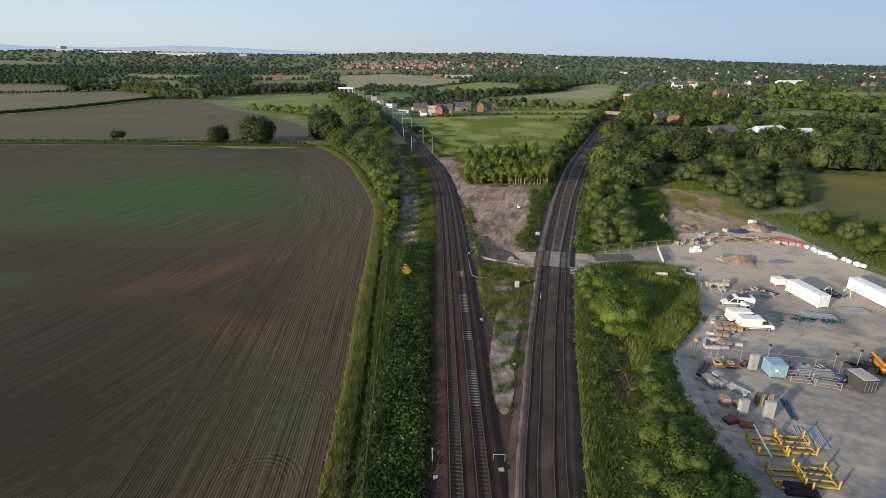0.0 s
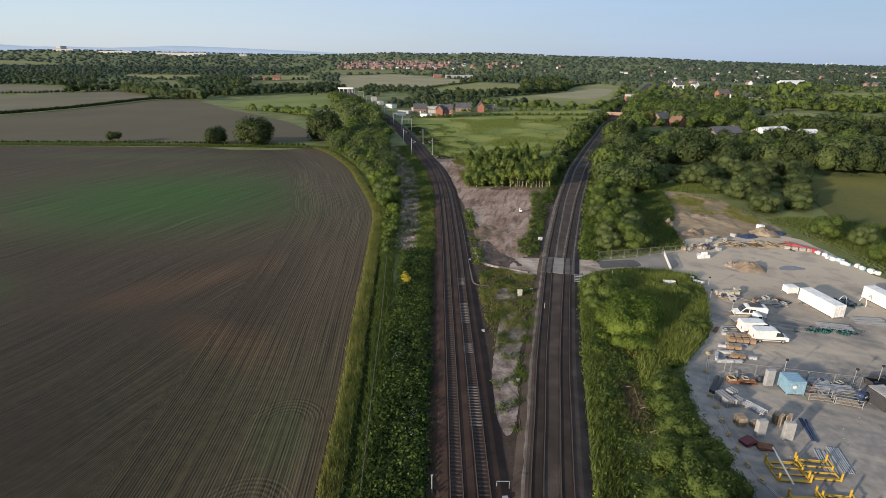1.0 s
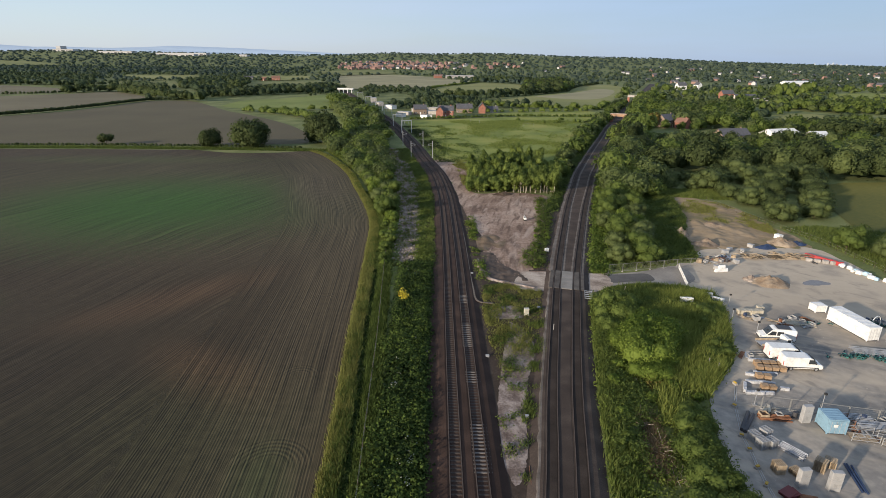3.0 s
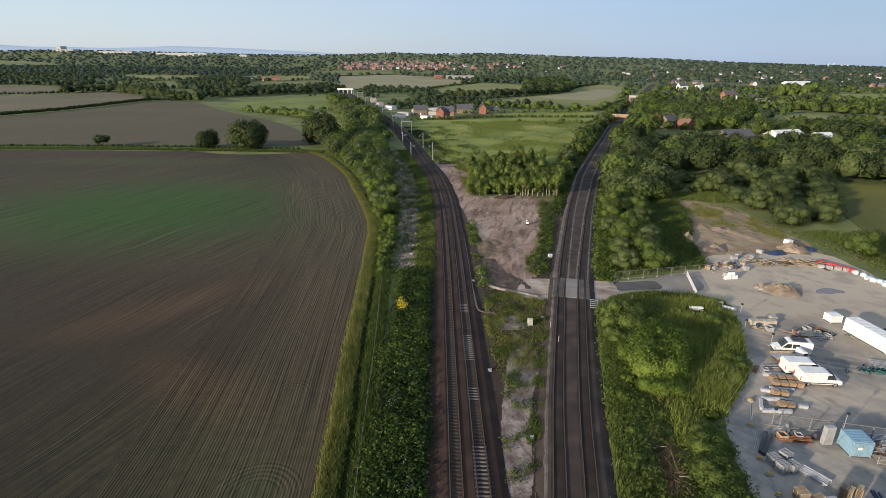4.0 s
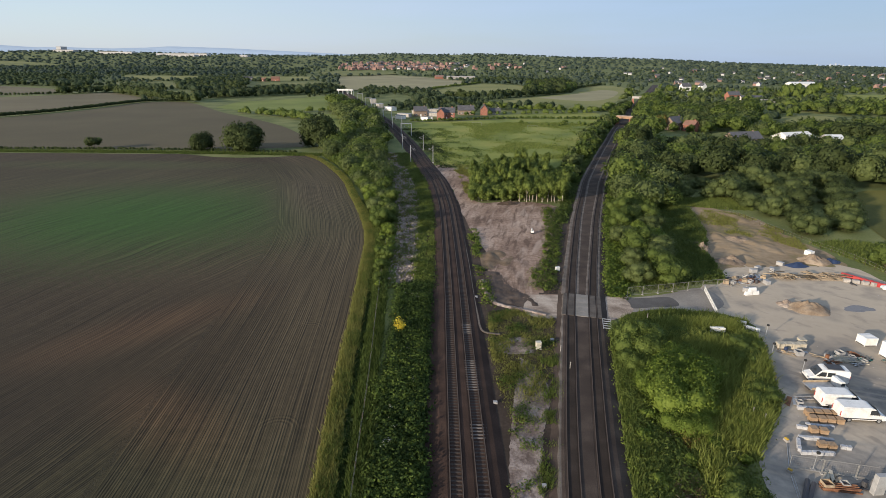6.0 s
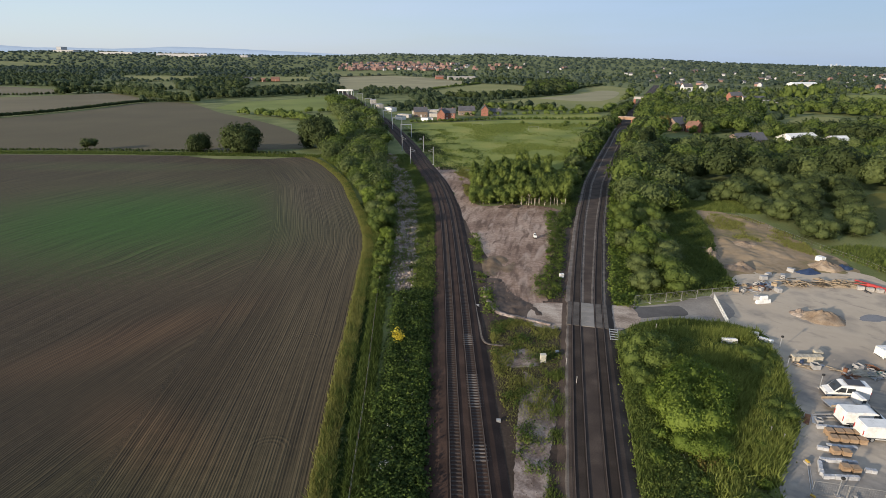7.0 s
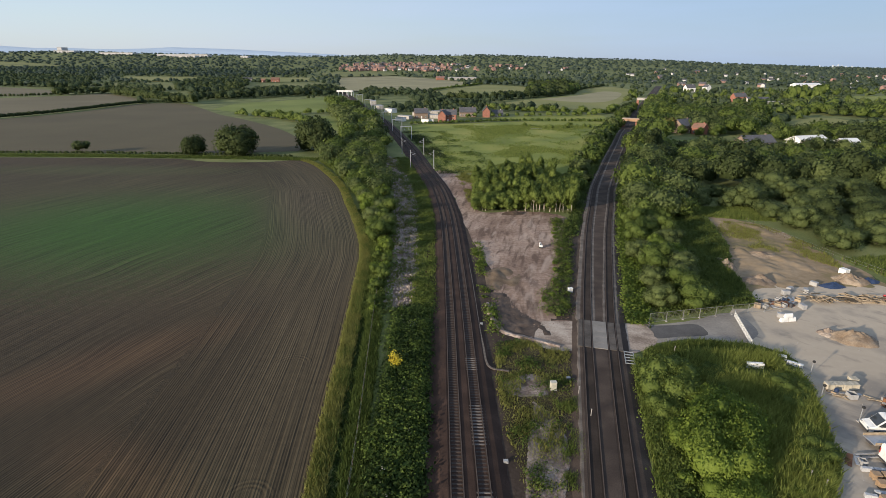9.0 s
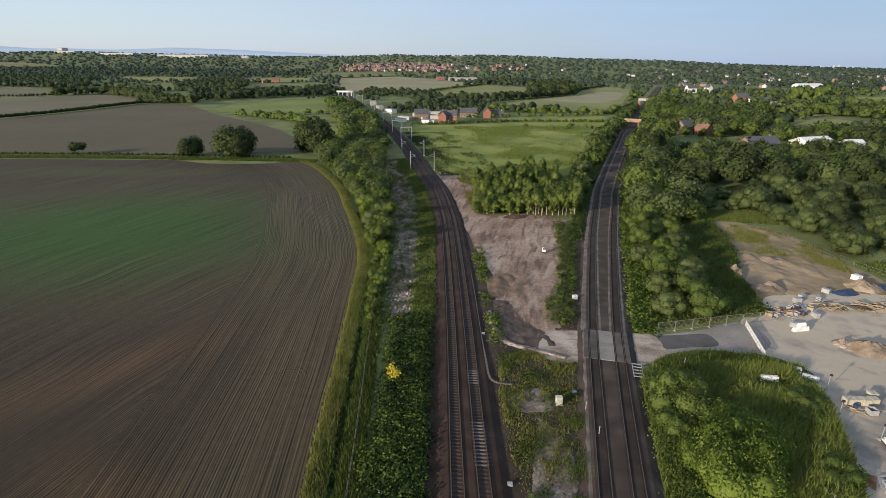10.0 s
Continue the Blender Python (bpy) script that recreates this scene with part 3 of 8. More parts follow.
# name, height over the ground, surface, what it is, outline
FIELDS = [
    ("far_field", 0.07, M_FARSOIL, "brown ploughed field behind a hedge", [(-78, 316), (-78, 335), (-88, 360), (-118, 414), (-163, 473), (-198, 512), (-235, 565), (-271, 614), (-298, 637), (-331, 620), (-334, 526), (-358, 457), (-420, 380), (-420, 306), (-200, 306), (-120, 308)]),
    ("far_field", 0.09, M_TANSOIL, "pale cultivated field beyond a hedge", [(-372, 465), (-352, 550), (-342, 633), (-351, 669), (-418, 750), (-477, 797), (-497, 755), (-545, 692), (-660, 560), (-560, 420), (-440, 400)]),
    ("far_field", 0.1, M_TANSOIL, "pale tilled field behind bushes", [(-767, 972), (-673, 923), (-562, 848), (-535, 777), (-579, 736), (-700, 640), (-860, 800)]),
    ("meadow", 0.11, M_MEADOW, "sunlit rough meadow between the railway lines", [(128, 470), (96, 366), (66, 290), (52, 262), (30, 262), (3, 262), (-3, 280), (-11, 334), (-26, 408), (-28, 440), (10, 452), (56, 470)]),
    ("pasture", 0.13, M_PASTURE, "green pasture beside the railway", [(-227, 565), (-229, 642), (-196, 683), (-145, 778), (-120, 689), (-105, 603), (-100, 540), (-124, 543), (-142, 533), (-183, 530)]),
    ("pasture", 0.13, M_PASTURE, "small green paddock beside the railway", [(-118, 468), (-112, 496), (-80, 520), (-66, 480), (-60, 450), (-56, 415), (-68, 398), (-86, 418)]),
    ("hay_field", 0.15, M_MEADOW, "green field strip with hedges", [(42, 495), (58, 510), (139, 530), (112, 426), (92, 411), (69, 447), (60, 482)]),
    ("stubble_field", 0.9, M_STUBBLE, "tan field in front of the town", [(-291, 1555), (-159, 1646), (-40, 1523), (66, 1223), (15, 1078), (-29, 927), (-44, 859), (-92, 956), (-149, 895), (-205, 1098)]),
    ("pasture", 1.6, M_PALEGREEN, "pale green field before the town", [(-417, 1833), (-284, 1935), (-153, 1758), (-163, 1690), (-298, 1600)]),
    ("hay_field", 0.21, M_STUBBLE_GREEN, "yellow-green hay field beyond hedges", [(-24, 910), (14, 1032), (76, 1194), (153, 1097), (124, 893), (67, 799), (3, 820)]),
    ("hay_field", 0.23, M_STUBBLE_GREEN, "pale hay field beyond the meadow", [(34, 640), (105, 735), (184, 850), (234, 996), (315, 1145), (327, 1008), (241, 766), (166, 600), (125, 592), (69, 615)]),
    ("worn_patch", 0.27, M_STUBBLE, "dry brownish patch in a hay field", [(120, 742), (190, 830), (262, 950), (275, 900), (215, 740), (170, 690)]),
    ("hay_field", 0.19, M_OLIVE, "olive mown field behind the yard", [(118, 156), (155, 150), (260, 170), (270, 226), (175, 220), (150, 216), (132, 190)]),
    ("hay_field", 0.2, M_STUBBLE_GREEN, "yellow-green meadow among trees", [(217, 399), (257, 417), (309, 450), (339, 489), (339, 519), (292, 496), (248, 433)]),
    ("hay_field", 0.2, M_STUBBLE_GREEN, "narrow meadow among trees", [(319, 546), (351, 537), (372, 560), (340, 568)]),
    ("lawn", 0.1, M_PASTURE, "green lawn before a brick house", [(124, 330), (137, 330), (152, 365), (137, 368)]),
    ("meadow", 0.25, M_MEADOW, "green field among distant trees", [(495, 723), (560, 712), (700, 800), (680, 860), (601, 852)]),
    ("pasture", 0.3, M_PALEGREEN, "pale green field between tree belts", [(-733, 1129), (-553, 1157), (-454, 971), (-450, 895), (-568, 999), (-633, 990)]),
    ("hay_field", 0.9, M_STUBBLE_GREEN, "sunlit hay field between tree belts", [(-876, 1544), (-600, 1507), (-559, 1369), (-597, 1247), (-707, 1264)]),
    ("pasture", 0.9, M_PALEGREEN, "pale green field beside a wood", [(-1100, 1507), (-954, 1491), (-798, 1248), (-782, 1151), (-960, 1290)]),
    ("hay_field", 0.9, M_STUBBLE_GREEN, "sunlit hay field behind a farm", [(-536, 1518), (-367, 1544), (-318, 1369), (-360, 1252), (-456, 1310)]),
    ("pasture", 0.35, M_PALEGREEN, "pale green field before a farm", [(-382, 960), (-391, 1124), (-268, 1234), (-212, 1024), (-274, 953), (-322, 880)]),
    ("pasture", 3.0, M_PALEGREEN, "far green field between woods", [(-1987, 2500), (-1750, 2380), (-1270, 1989), (-1327, 1900), (-1511, 1913), (-1800, 2150)]),
]
for field, lift, surface, what, outline in FIELDS:
    ob = sheet(field, outline, lift, surface, what, "field", closed_step=14.0 if lift > 0.15 else 4.0)
    if max(y for _, y in outline) > 1300:
        for v in ob.data.vertices:
            v.co.z += rise(v.co.x, v.co.y)

# ---- trackside ground, yard, road ----
def between(y0, y1, fa, fb, step=6):
    ys = np.linspace(y0, y1, max(3, int((y1 - y0) / step)))
    return [(fa(y), y) for y in ys] + [(fb(y), y) for y in ys[::-1]]


sheet("trackside_dirt", between(-60, 113, lambda y: x_left(y) + 3.4, lambda y: x_right(y) - 3.4), 0.02, M_DIRT, "dark brown dirt between the two railways", rough=0.15)
sheet("trackside_dirt", between(-60, 200, lambda y: x_left(y) - 6.3, lambda y: x_left(y) - 3.4), 0.024, M_BALLAST, "dark cess path beside the ballast", rough=0.2)
sheet("trackside_dirt", between(124, 222, lambda y: x_right(y) - 9.0, lambda y: x_right(y) - 4.2), 0.035, M_DIRT, "dark brown dirt beside the railway", rough=0.25)
sheet("trackside_dirt", between(113, 200, lambda y: x_left(y) + 3.4, lambda y: x_left(y) + 9.0), 0.022, M_DIRT, "dark brown dirt beside the railway", rough=0.25)
M_DEADGROUND = material("dead_stalks_on_soil", [(0.07, 0.052, 0.025), (0.135, 0.1, 0.05), (0.21, 0.165, 0.095)], 0.5, 0.95, 0.9, 9, bump_dist=0.12)
sheet("bare_soil", [(24.8, 62.6), (26.0, 61.2), (27.0, 64), (27.6, 68), (27.0, 71), (26.0, 69), (25.4, 66)], 0.03, M_DEADGROUND, "bare brown soil under dead branches", rough=0.3, closed_step=1.0)
sheet("bare_soil", [(28.6, 80), (30.2, 78.6), (31.4, 81), (30.6, 83.6)], 0.03, M_DEADGROUND, "bare brown soil under dead branches", rough=0.3, closed_step=1.0)
sheet("bare_earth", [(11.2, 146), (9.3, 132), (9.1, 121), (13, 117.8), (17, 117), (22.5, 119), (24.6, 131), (26.5, 145), (29, 158), (33, 176), (37, 194), (25, 200), (12, 198), (9.6, 206), (9.6, 222), (10.4, 240), (4.5, 258), (-1.5, 266), (-4.0, 262), (1.2, 232), (4.2, 205), (6.3, 180), (8.6, 160)], 0.03, M_SOIL, "bare pinkish scraped earth between the railways", rough=0.25)
sheet("stony_strip", [(12.5, 99), (15.0, 95), (15.3, 89), (12.8, 80), (11.4, 73), (10.6, 65), (8.6, 59.4), (7.4, 63.5), (7.6, 72), (8.6, 80), (10, 88)], 0.045, M_STONY, "pale strip of stony rubble", rough=0.09, closed_step=0.5)
sheet("stony_strip", [(8.4, 104), (13.5, 106), (15.8, 103), (14.4, 100.5), (9.5, 100.5)], 0.045, M_STONY, "pale strip of stony rubble", rough=0.09, closed_step=0.5)
sheet("stony_strip", [(-10.2, 126), (-8.4, 128), (-6.6, 131), (-6.8, 140), (-6.2, 150), (-7.2, 158), (-6.8, 168), (-8.6, 180), (-9.6, 192), (-12.5, 213), (-15, 228), (-17.5, 242), (-25.5, 296), (-30, 296), (-21.4, 240), (-17.2, 213), (-14.4, 190), (-13, 175), (-12.8, 165), (-11.2, 154), (-11.8, 146), (-10.6, 135)], 0.045, M_STONY, "pale stony ground between brambles", rough=0.5)
YARD = [(51, 116.5), (56.8, 111.7), (54.6, 105), (50.3, 94), (46.8, 86.7), (40, 78.5), (36.8, 73), (35.4, 68), (34.3, 61.5), (33.6, 56.7), (34.2, 52), (34.5, 45), (35, 39), (60, 38), (112, 38), (112, 90), (99, 108), (97, 118), (97, 132), (95, 141), (84, 142), (72, 141), (65, 139), (63, 134), (60, 129.5), (54.6, 128)]
sheet("yard", YARD, 0.03, M_YARD, "dusty grey hardstanding of a works yard", rough=0.2)
sheet("sandy_ground", [(63.5, 138), (67, 150), (70, 156), (73, 166), (79, 186), (83, 195), (94, 186), (95.5, 166), (95.5, 141), (84, 139.5), (74, 138.5)], 0.025, material("sandy_scraped_ground", [(0.125, 0.115, 0.042), (0.225, 0.165, 0.098), (0.31, 0.235, 0.152)], 0.05, 0.95, 0.6, 14), "sandy scraped ground with thin grass", rough=0.5)
sheet("access_road", [(32.5, 123.0), (38, 122.6), (45, 124), (54.5, 127.5), (56, 121), (51.5, 116.2), (43, 117.3), (37, 116), (33.6, 114.6), (31, 113.4)], 0.05, M_ROAD, "worn grey access road to the level crossing", rough=0.1, closed_step=1.5)
sheet("gravel_apron", [(31.2, 122.4), (37.3, 122.6), (37.0, 119), (36.2, 115.8), (33.2, 113.4), (29.6, 112.2), (30.2, 117)], 0.06, M_APRON, "pale gravel apron beside the crossing", rough=0.1, closed_step=1.5)
sheet("gravel_apron", [(17.8, 123.4), (24.2, 123.2), (23.8, 118), (22.4, 113.6), (17.2, 113.4), (15.4, 117)], 0.06, M_APRON, "pale gravel apron beside the crossing", rough=0.12, closed_step=1.5)
sheet("tarmac_patch", [(36.6, 122.0), (41, 122.3), (45.6, 122.8), (46.6, 121.2), (46.0, 118.6), (41, 118.0), (36.8, 117.4), (36.9, 119.5)], 0.066, material("dark_tarmac", [(0.055, 0.052, 0.05), (0.085, 0.08, 0.076), (0.11, 0.105, 0.1)], 0.3, 0.9, 0.2, 20), "dark tarmac patch on the access road", "road", closed_step=0.8)
sheet("puddle", [(77.6, 117.2), (79.5, 116.4), (81.5, 116.8), (83.4, 116.9), (84.2, 118.0), (82.8, 119.2), (80.9, 119.6), (79.2, 118.8)], 0.034, plain("muddy_water", (0.17, 0.15, 0.13), 0.25, 0, 0.1, 0.4), "shallow muddy puddle in the yard", "puddle", rough=0.1, closed_step=0.7)


def rough_ground(name, poly, step, amp, scale, z, mat, label, seed):
    """Uneven dug-over ground: a relief sheet that runs out flat at its edge."""
    p = np.array(smooth_line(list(poly) + [poly[0]], 1.0))
    x0, y0 = p.min(0)
    x1, y1 = p.max(0)
    nx, ny = int((x1 - x0) / step) + 1, int((y1 - y0) / step) + 1
    v, ok = [], []
    for j in range(ny):
        for i in range(nx):
            x, y = x0 + i * step, y0 + j * step
            d = float(np.min(np.hypot(p[:, 0] - x, p[:, 1] - y)))
            ins = inside(x, y, p)
            k = min(1.0, d / 2.0)
            q = Vector((x / scale, y / (scale * 1.8), seed))
            h = noise.fractal(q, 1.0, 2.1, 5) * 0.5 + abs(noise.noise(q * 2.3)) * 0.7
            v.append((x, y, z + max(-0.02, amp * h * k)))
            ok.append(ins)
    f = [(j * nx + i, j * nx + i + 1, (j + 1) * nx + i + 1, (j + 1) * nx + i) for j in range(ny - 1) for i in range(nx - 1) if ok[j * nx + i] and ok[j * nx + i + 1] and ok[(j + 1) * nx + i] and ok[(j + 1) * nx + i + 1]]
    return tagged(quick(name, v, f, mat, smooth=True), label, "ground", "", "structure")


rough_ground("dug_earth", [(12.6, 147), (13.4, 137), (14.6, 130), (18.6, 124), (21, 119.5), (23.2, 122), (24, 131), (26, 145), (28.5, 158), (32.5, 176), (36, 193), (25, 199), (11, 197), (7.4, 205), (8.4, 180), (9.6, 160)], 0.45, 0.2, 9.0, 0.02, M_SOIL, "dug-over pinkish earth with ridges and ruts", 2.0)
rough_ground("dug_earth", [(64.5, 139), (68, 150), (71, 157), (74, 167), (80, 186), (83.5, 193), (93, 185), (94.5, 166), (94.5, 142), (84, 140.5), (74, 139.5)], 0.6, 0.7, 6.0, 0.015, bpy.data.materials["sandy_scraped_ground"], "scraped sandy ground with low ridges", 5.0)

# ---- railways ----
def ballast_bed(line, half, wid, mat, label, fill):
    """The bed's shoulders follow the tracks, which are half the spacing either side of its middle."""
    h = half(line[::2, 1])
    prof = [(-wid - 1.1 - h, 0.0), (-wid - h, 0.36)]
    for s in (-1, 1):
        prof += [(s * h + o, z) for o, z in ((-1.0, 0.46), (-0.9, 0.44), (-0.55, fill), (0.55, fill), (0.9, 0.44), (1.0, 0.46))]
    prof += [(wid + h, 0.36), (wid + 1.1 + h, 0.0)]
    tagged(sweep("ballast_bed", line[::2], prof, mat, jitter=0.05), label, "ballast", "", "structure")


ballast_bed(left_line, half_left, 1.95, M_BALLAST, "rust-brown ballast bed of a double-track railway", 0.37)
ballast_bed(right_line, half_right, 1.75, M_BALLAST_GREY, "grey-brown ballast bed of a double-track railway", 0.45)
sleeper_bm = bmesh.new()
box(sleeper_bm, 0, 0, -0.12, 2.5, 0.26, 0.2, 0.03)
sleeper_mesh = bpy.data.meshes.new("sleeper")
sleeper_bm.to_mesh(sleeper_mesh)
sleeper_bm.free()
sleeper_pale, sleeper_dark = sleeper_mesh.copy(), sleeper_mesh.copy()
sleeper_dark.materials.append(M_SLEEPER_DARK)
sleeper_mesh.materials.append(M_SLEEPER)
sleeper_pale.materials.append(M_SLEEPER_PALE)


def railway_track(line, half, side, label, pale=(), sunk=0.0):
    """Two rails on sleepers; the sleepers beyond the first few hundred metres are joined."""
    at = line[:, :2] + normals_of(line) * (side * half(line[:, 1]))[:, None]
    ob = thing("railway_track", (at[0][0], at[0][1], 0), label, "railway track", "railway tracks")
    inv = Matrix.Translation((-at[0][0], -at[0][1], 0))
    for s in (-0.71, 0.71):
        r = sweep("rail", np.vstack([at[::3], at[-1:]]), [(s - 0.1, 0.40), (s - 0.055, 0.47), (s - 0.05, 0.59), (s + 0.05, 0.59), (s + 0.055, 0.47), (s + 0.1, 0.40)], M_RAIL, ob)
        r.data.transform(inv)
        r.data.materials.append(M_RAILHEAD)
        top = np.arange(len(r.data.polygons)) % 5 == 2
        r.data.polygons.foreach_set("material_index", top.astype(np.int32))
    d = np.gradient(at, axis=0)
    ang = np.arctan2(d[:, 1], d[:, 0]) - math.pi / 2
    first = int(np.argmax(at[:, 1] > 40))
    far_v, far_f = [], []
    for i in range(len(at)):
        x, y, a = at[i][0] - at[0][0], at[i][1] - at[0][1], ang[i]
        if first <= i < first + 295:
            is_pale = any(p <= at[i][1] <= q for p, q in pale)
            s = new("sleeper", sleeper_pale if is_pale else sleeper_dark if sunk else sleeper_mesh)
            s.parent = ob
            s.location, s.rotation_euler = (x, y, 0.34 - sunk + (0.02 + sunk if is_pale else 0.0)), (0, 0, a)
        elif at[i][1] < 520:
            c, n = math.cos(a), math.sin(a)
            k = len(far_v)
            far_v += [(x + u * c - w * n, y + u * n + w * c, 0.42) for u, w in ((-1.25, -0.13), (1.25, -0.13), (1.25, 0.13), (-1.25, 0.13))]
            far_v += [(p[0], p[1], 0.2) for p in far_v[-4:]]
            far_f += [(k, k + 1, k + 2, k + 3), (k + 1, k, k + 4, k + 5), (k + 2, k + 1, k + 5, k + 6), (k + 3, k + 2, k + 6, k + 7), (k, k + 3, k + 7, k + 4)]
    tagged(quick("far_sleepers", far_v, far_f, M_SLEEPER, ob), kind="stuff")


railway_track(left_line, half_left, -1, "rusty railway track on stained concrete sleepers")
railway_track(left_line, half_left, 1, "rusty railway track with some newly laid pale sleepers", [(60.6, 69.6), (79, 82.5), (89.3, 98), (106.0, 110.4)], 0.025)
railway_track(right_line, half_right, -1, "railway track in dusty ballast beside pale shoulders", (), 0.035)
railway_track(right_line, half_right, 1, "railway track in dusty ballast leading to a crossing", (), 0.035)
near_right = right_line[(right_line[:, 1] > 20) & (right_line[:, 1] < 420)]
beyond = near_right[near_right[:, 1] > 122]


def along_track(name, run, side, a, b, z, mat, label, jitter=0.05, drop=0.05):
    """A strip that keeps its distance from one of the right-hand tracks."""
    run = run[::2]
    h = side * half_right(run[:, 1])
    tagged(sweep(name, run, [(h + a - 0.18, z - drop), (h + a, z), (h + b, z), (h + b + 0.18, z - drop)], mat, jitter=jitter), label, "ballast", "", "structure")


for side in (-1, 1):
    along_track("ballast_stain", near_right, side, -0.5, 0.5, 0.465, M_BALLAST_OILED, "oil-darkened ballast between the rails", 0.03, 0.025)
# dusty shoulders; beyond the crossing their pale colour also stands for rail sheen
for run, a, b, z in ((near_right, -1.6, -1.35, 0.41), (beyond, -1.9, -1.25, 0.425), (beyond, 0.98, 1.35, 0.485)):
    along_track("ballast_shoulder", run, -1, a, b, z, M_DUST, "pale dusty ballast shoulder with the rails' sheen in its colour", 0.07)
along_track("ballast_shoulder", beyond, 1, 1.0, 1.3, 0.475, M_DUST, "pale dusty ballast shoulder with the rails' sheen in its colour", 0.07)
along_track("ballast_shoulder", beyond, 1, -1.3, -1.02, 0.475, M_DUST, "pale dusty ballast shoulder with the rails' sheen in its colour", 0.07)

# ---- level crossing panels ----
M_CROSS = material("dusty_rubber_panels", [(0.045, 0.038, 0.033), (0.075, 0.065, 0.056), (0.11, 0.095, 0.082)], 0.6, 0.9, 0.2, 10)
M_CROSS_PALE = material("worn_concrete_panels", [(0.16, 0.15, 0.13), (0.24, 0.22, 0.2)], 0.6, 0.9, 0.2, 10)


def crossing_panels():
    k = int(np.argmin(abs(right_line[:, 1] - 117.6)))
    p, d = right_line[k][:2], np.gradient(right_line[:, :2], axis=0)[k]
    turn = math.degrees(math.atan2(d[1], d[0])) - 90
    ob = thing("crossing_deck", (p[0], p[1], 0), "concrete slab deck of a small level crossing over two tracks", "level crossing", "", turn)
    h = float(half_right(117.6))
    for x0, x1 in ((-h - 1.6, -h - 0.83), (-h - 0.59, -h + 0.59), (-h + 0.83, h - 0.83), (h - 0.59, h + 0.59), (h + 0.83, h + 1.6)):
        for j in range(5):
            one_box("slab", (x0 + x1) / 2, -4 + j * 2.0, 0.3, x1 - x0 - 0.03, 1.96, 0.25, M_CROSS_PALE if abs(x0 + x1) < 0.1 else M_CROSS, ob, 0.02)


crossing_panels()


# ---- plants ----
def leaf_cloud(lobes, count, size, seed, shell=0.3, droop=0.0):
    """Corners of many small leaf clumps over the skins of several lobes, with a dark core in each lobe."""
    rng = np.random.default_rng(seed)
    lobes = np.array(lobes, float)
    area = lobes[:, 3] * lobes[:, 5]
    pick = rng.choice(len(lobes), count, p=area / area.sum())
    d = rng.normal(size=(count, 3))
    d[:, 2] = d[:, 2] + 0.25
    d /= np.linalg.norm(d, axis=1)[:, None]
    c, r = lobes[pick, :3], lobes[pick, 3:]
    ph = pick[:, None] * 1.7
    lump = 0.09 * np.sin(d[:, :1] * 7 + ph) * np.sin(d[:, 1:2] * 7 + ph * 2) + 0.05 * np.sin(d[:, 2:] * 11 + ph)
    rad = 1 + lump[:, 0] - shell * rng.random(count) ** 1.6 + 0.16 * rng.random(count) ** 4
    p = c + d * r * rad[:, None]
    nrm = d / r
    nrm /= np.linalg.norm(nrm, axis=1)[:, None]
    nrm = nrm + rng.normal(size=(count, 3)) * 0.55
    nrm /= np.linalg.norm(nrm, axis=1)[:, None]
    a = np.cross(nrm, rng.normal(size=(count, 3)))
    a /= np.linalg.norm(a, axis=1)[:, None]
    b = np.cross(nrm, a)
    s = size * rng.uniform(0.55, 1.35, (count, 1))
    w = rng.uniform(0.5, 0.95, (count, 1))
    tri = np.stack([p - a * s, p + a * s * 0.7 - b * s * w, p + a * s * 0.5 + b * s * w * 1.2], 1)
    tri += rng.normal(size=tri.shape) * size * 0.2
    tri[:, 1, 2] -= droop * size
    v = [tri.reshape(-1, 3)]
    bend = d * 0.75 + (p - np.array([0, 0, lobes[0][2] * 0.8])) / lobes[0][3] * 0.35 + np.array([0, 0, 0.1]) + rng.normal(size=d.shape) * 0.48
    soft = [np.repeat(bend / np.linalg.norm(bend, axis=1)[:, None], 3, 0)]
    f = [np.arange(count * 3).reshape(-1, 3)]
    base = count * 3
    for cx, cy, cz, rx, ry, rz in lobes:
        th, ph = np.meshgrid(np.linspace(0.05, math.pi - 0.25, 4), np.linspace(0, 2 * math.pi, 7, endpoint=False), indexing="ij")
        k = 0.74 + rng.normal(size=th.shape) * 0.07
        q = np.stack([cx + rx * k * np.sin(th) * np.cos(ph), cy + ry * k * np.sin(th) * np.sin(ph), cz + rz * k * np.cos(th)], -1)
        i, j = np.meshgrid(np.arange(3), np.arange(7), indexing="ij")
        i, j = i.ravel(), j.ravel()
        q0, q1, q2, q3 = i * 7 + j, (i + 1) * 7 + j, (i + 1) * 7 + (j + 1) % 7, i * 7 + (j + 1) % 7
        f.append(base + np.concatenate([np.stack([q0, q1, q2], 1), np.stack([q0, q2, q3], 1)]))
        v.append(q.reshape(-1, 3))
        core = q.reshape(-1, 3) - np.array([cx, cy, cz])
        soft.append(core / np.linalg.norm(core, axis=1)[:, None])
        base += 28
    return np.vstack(v), np.vstack(f), np.vstack(soft)


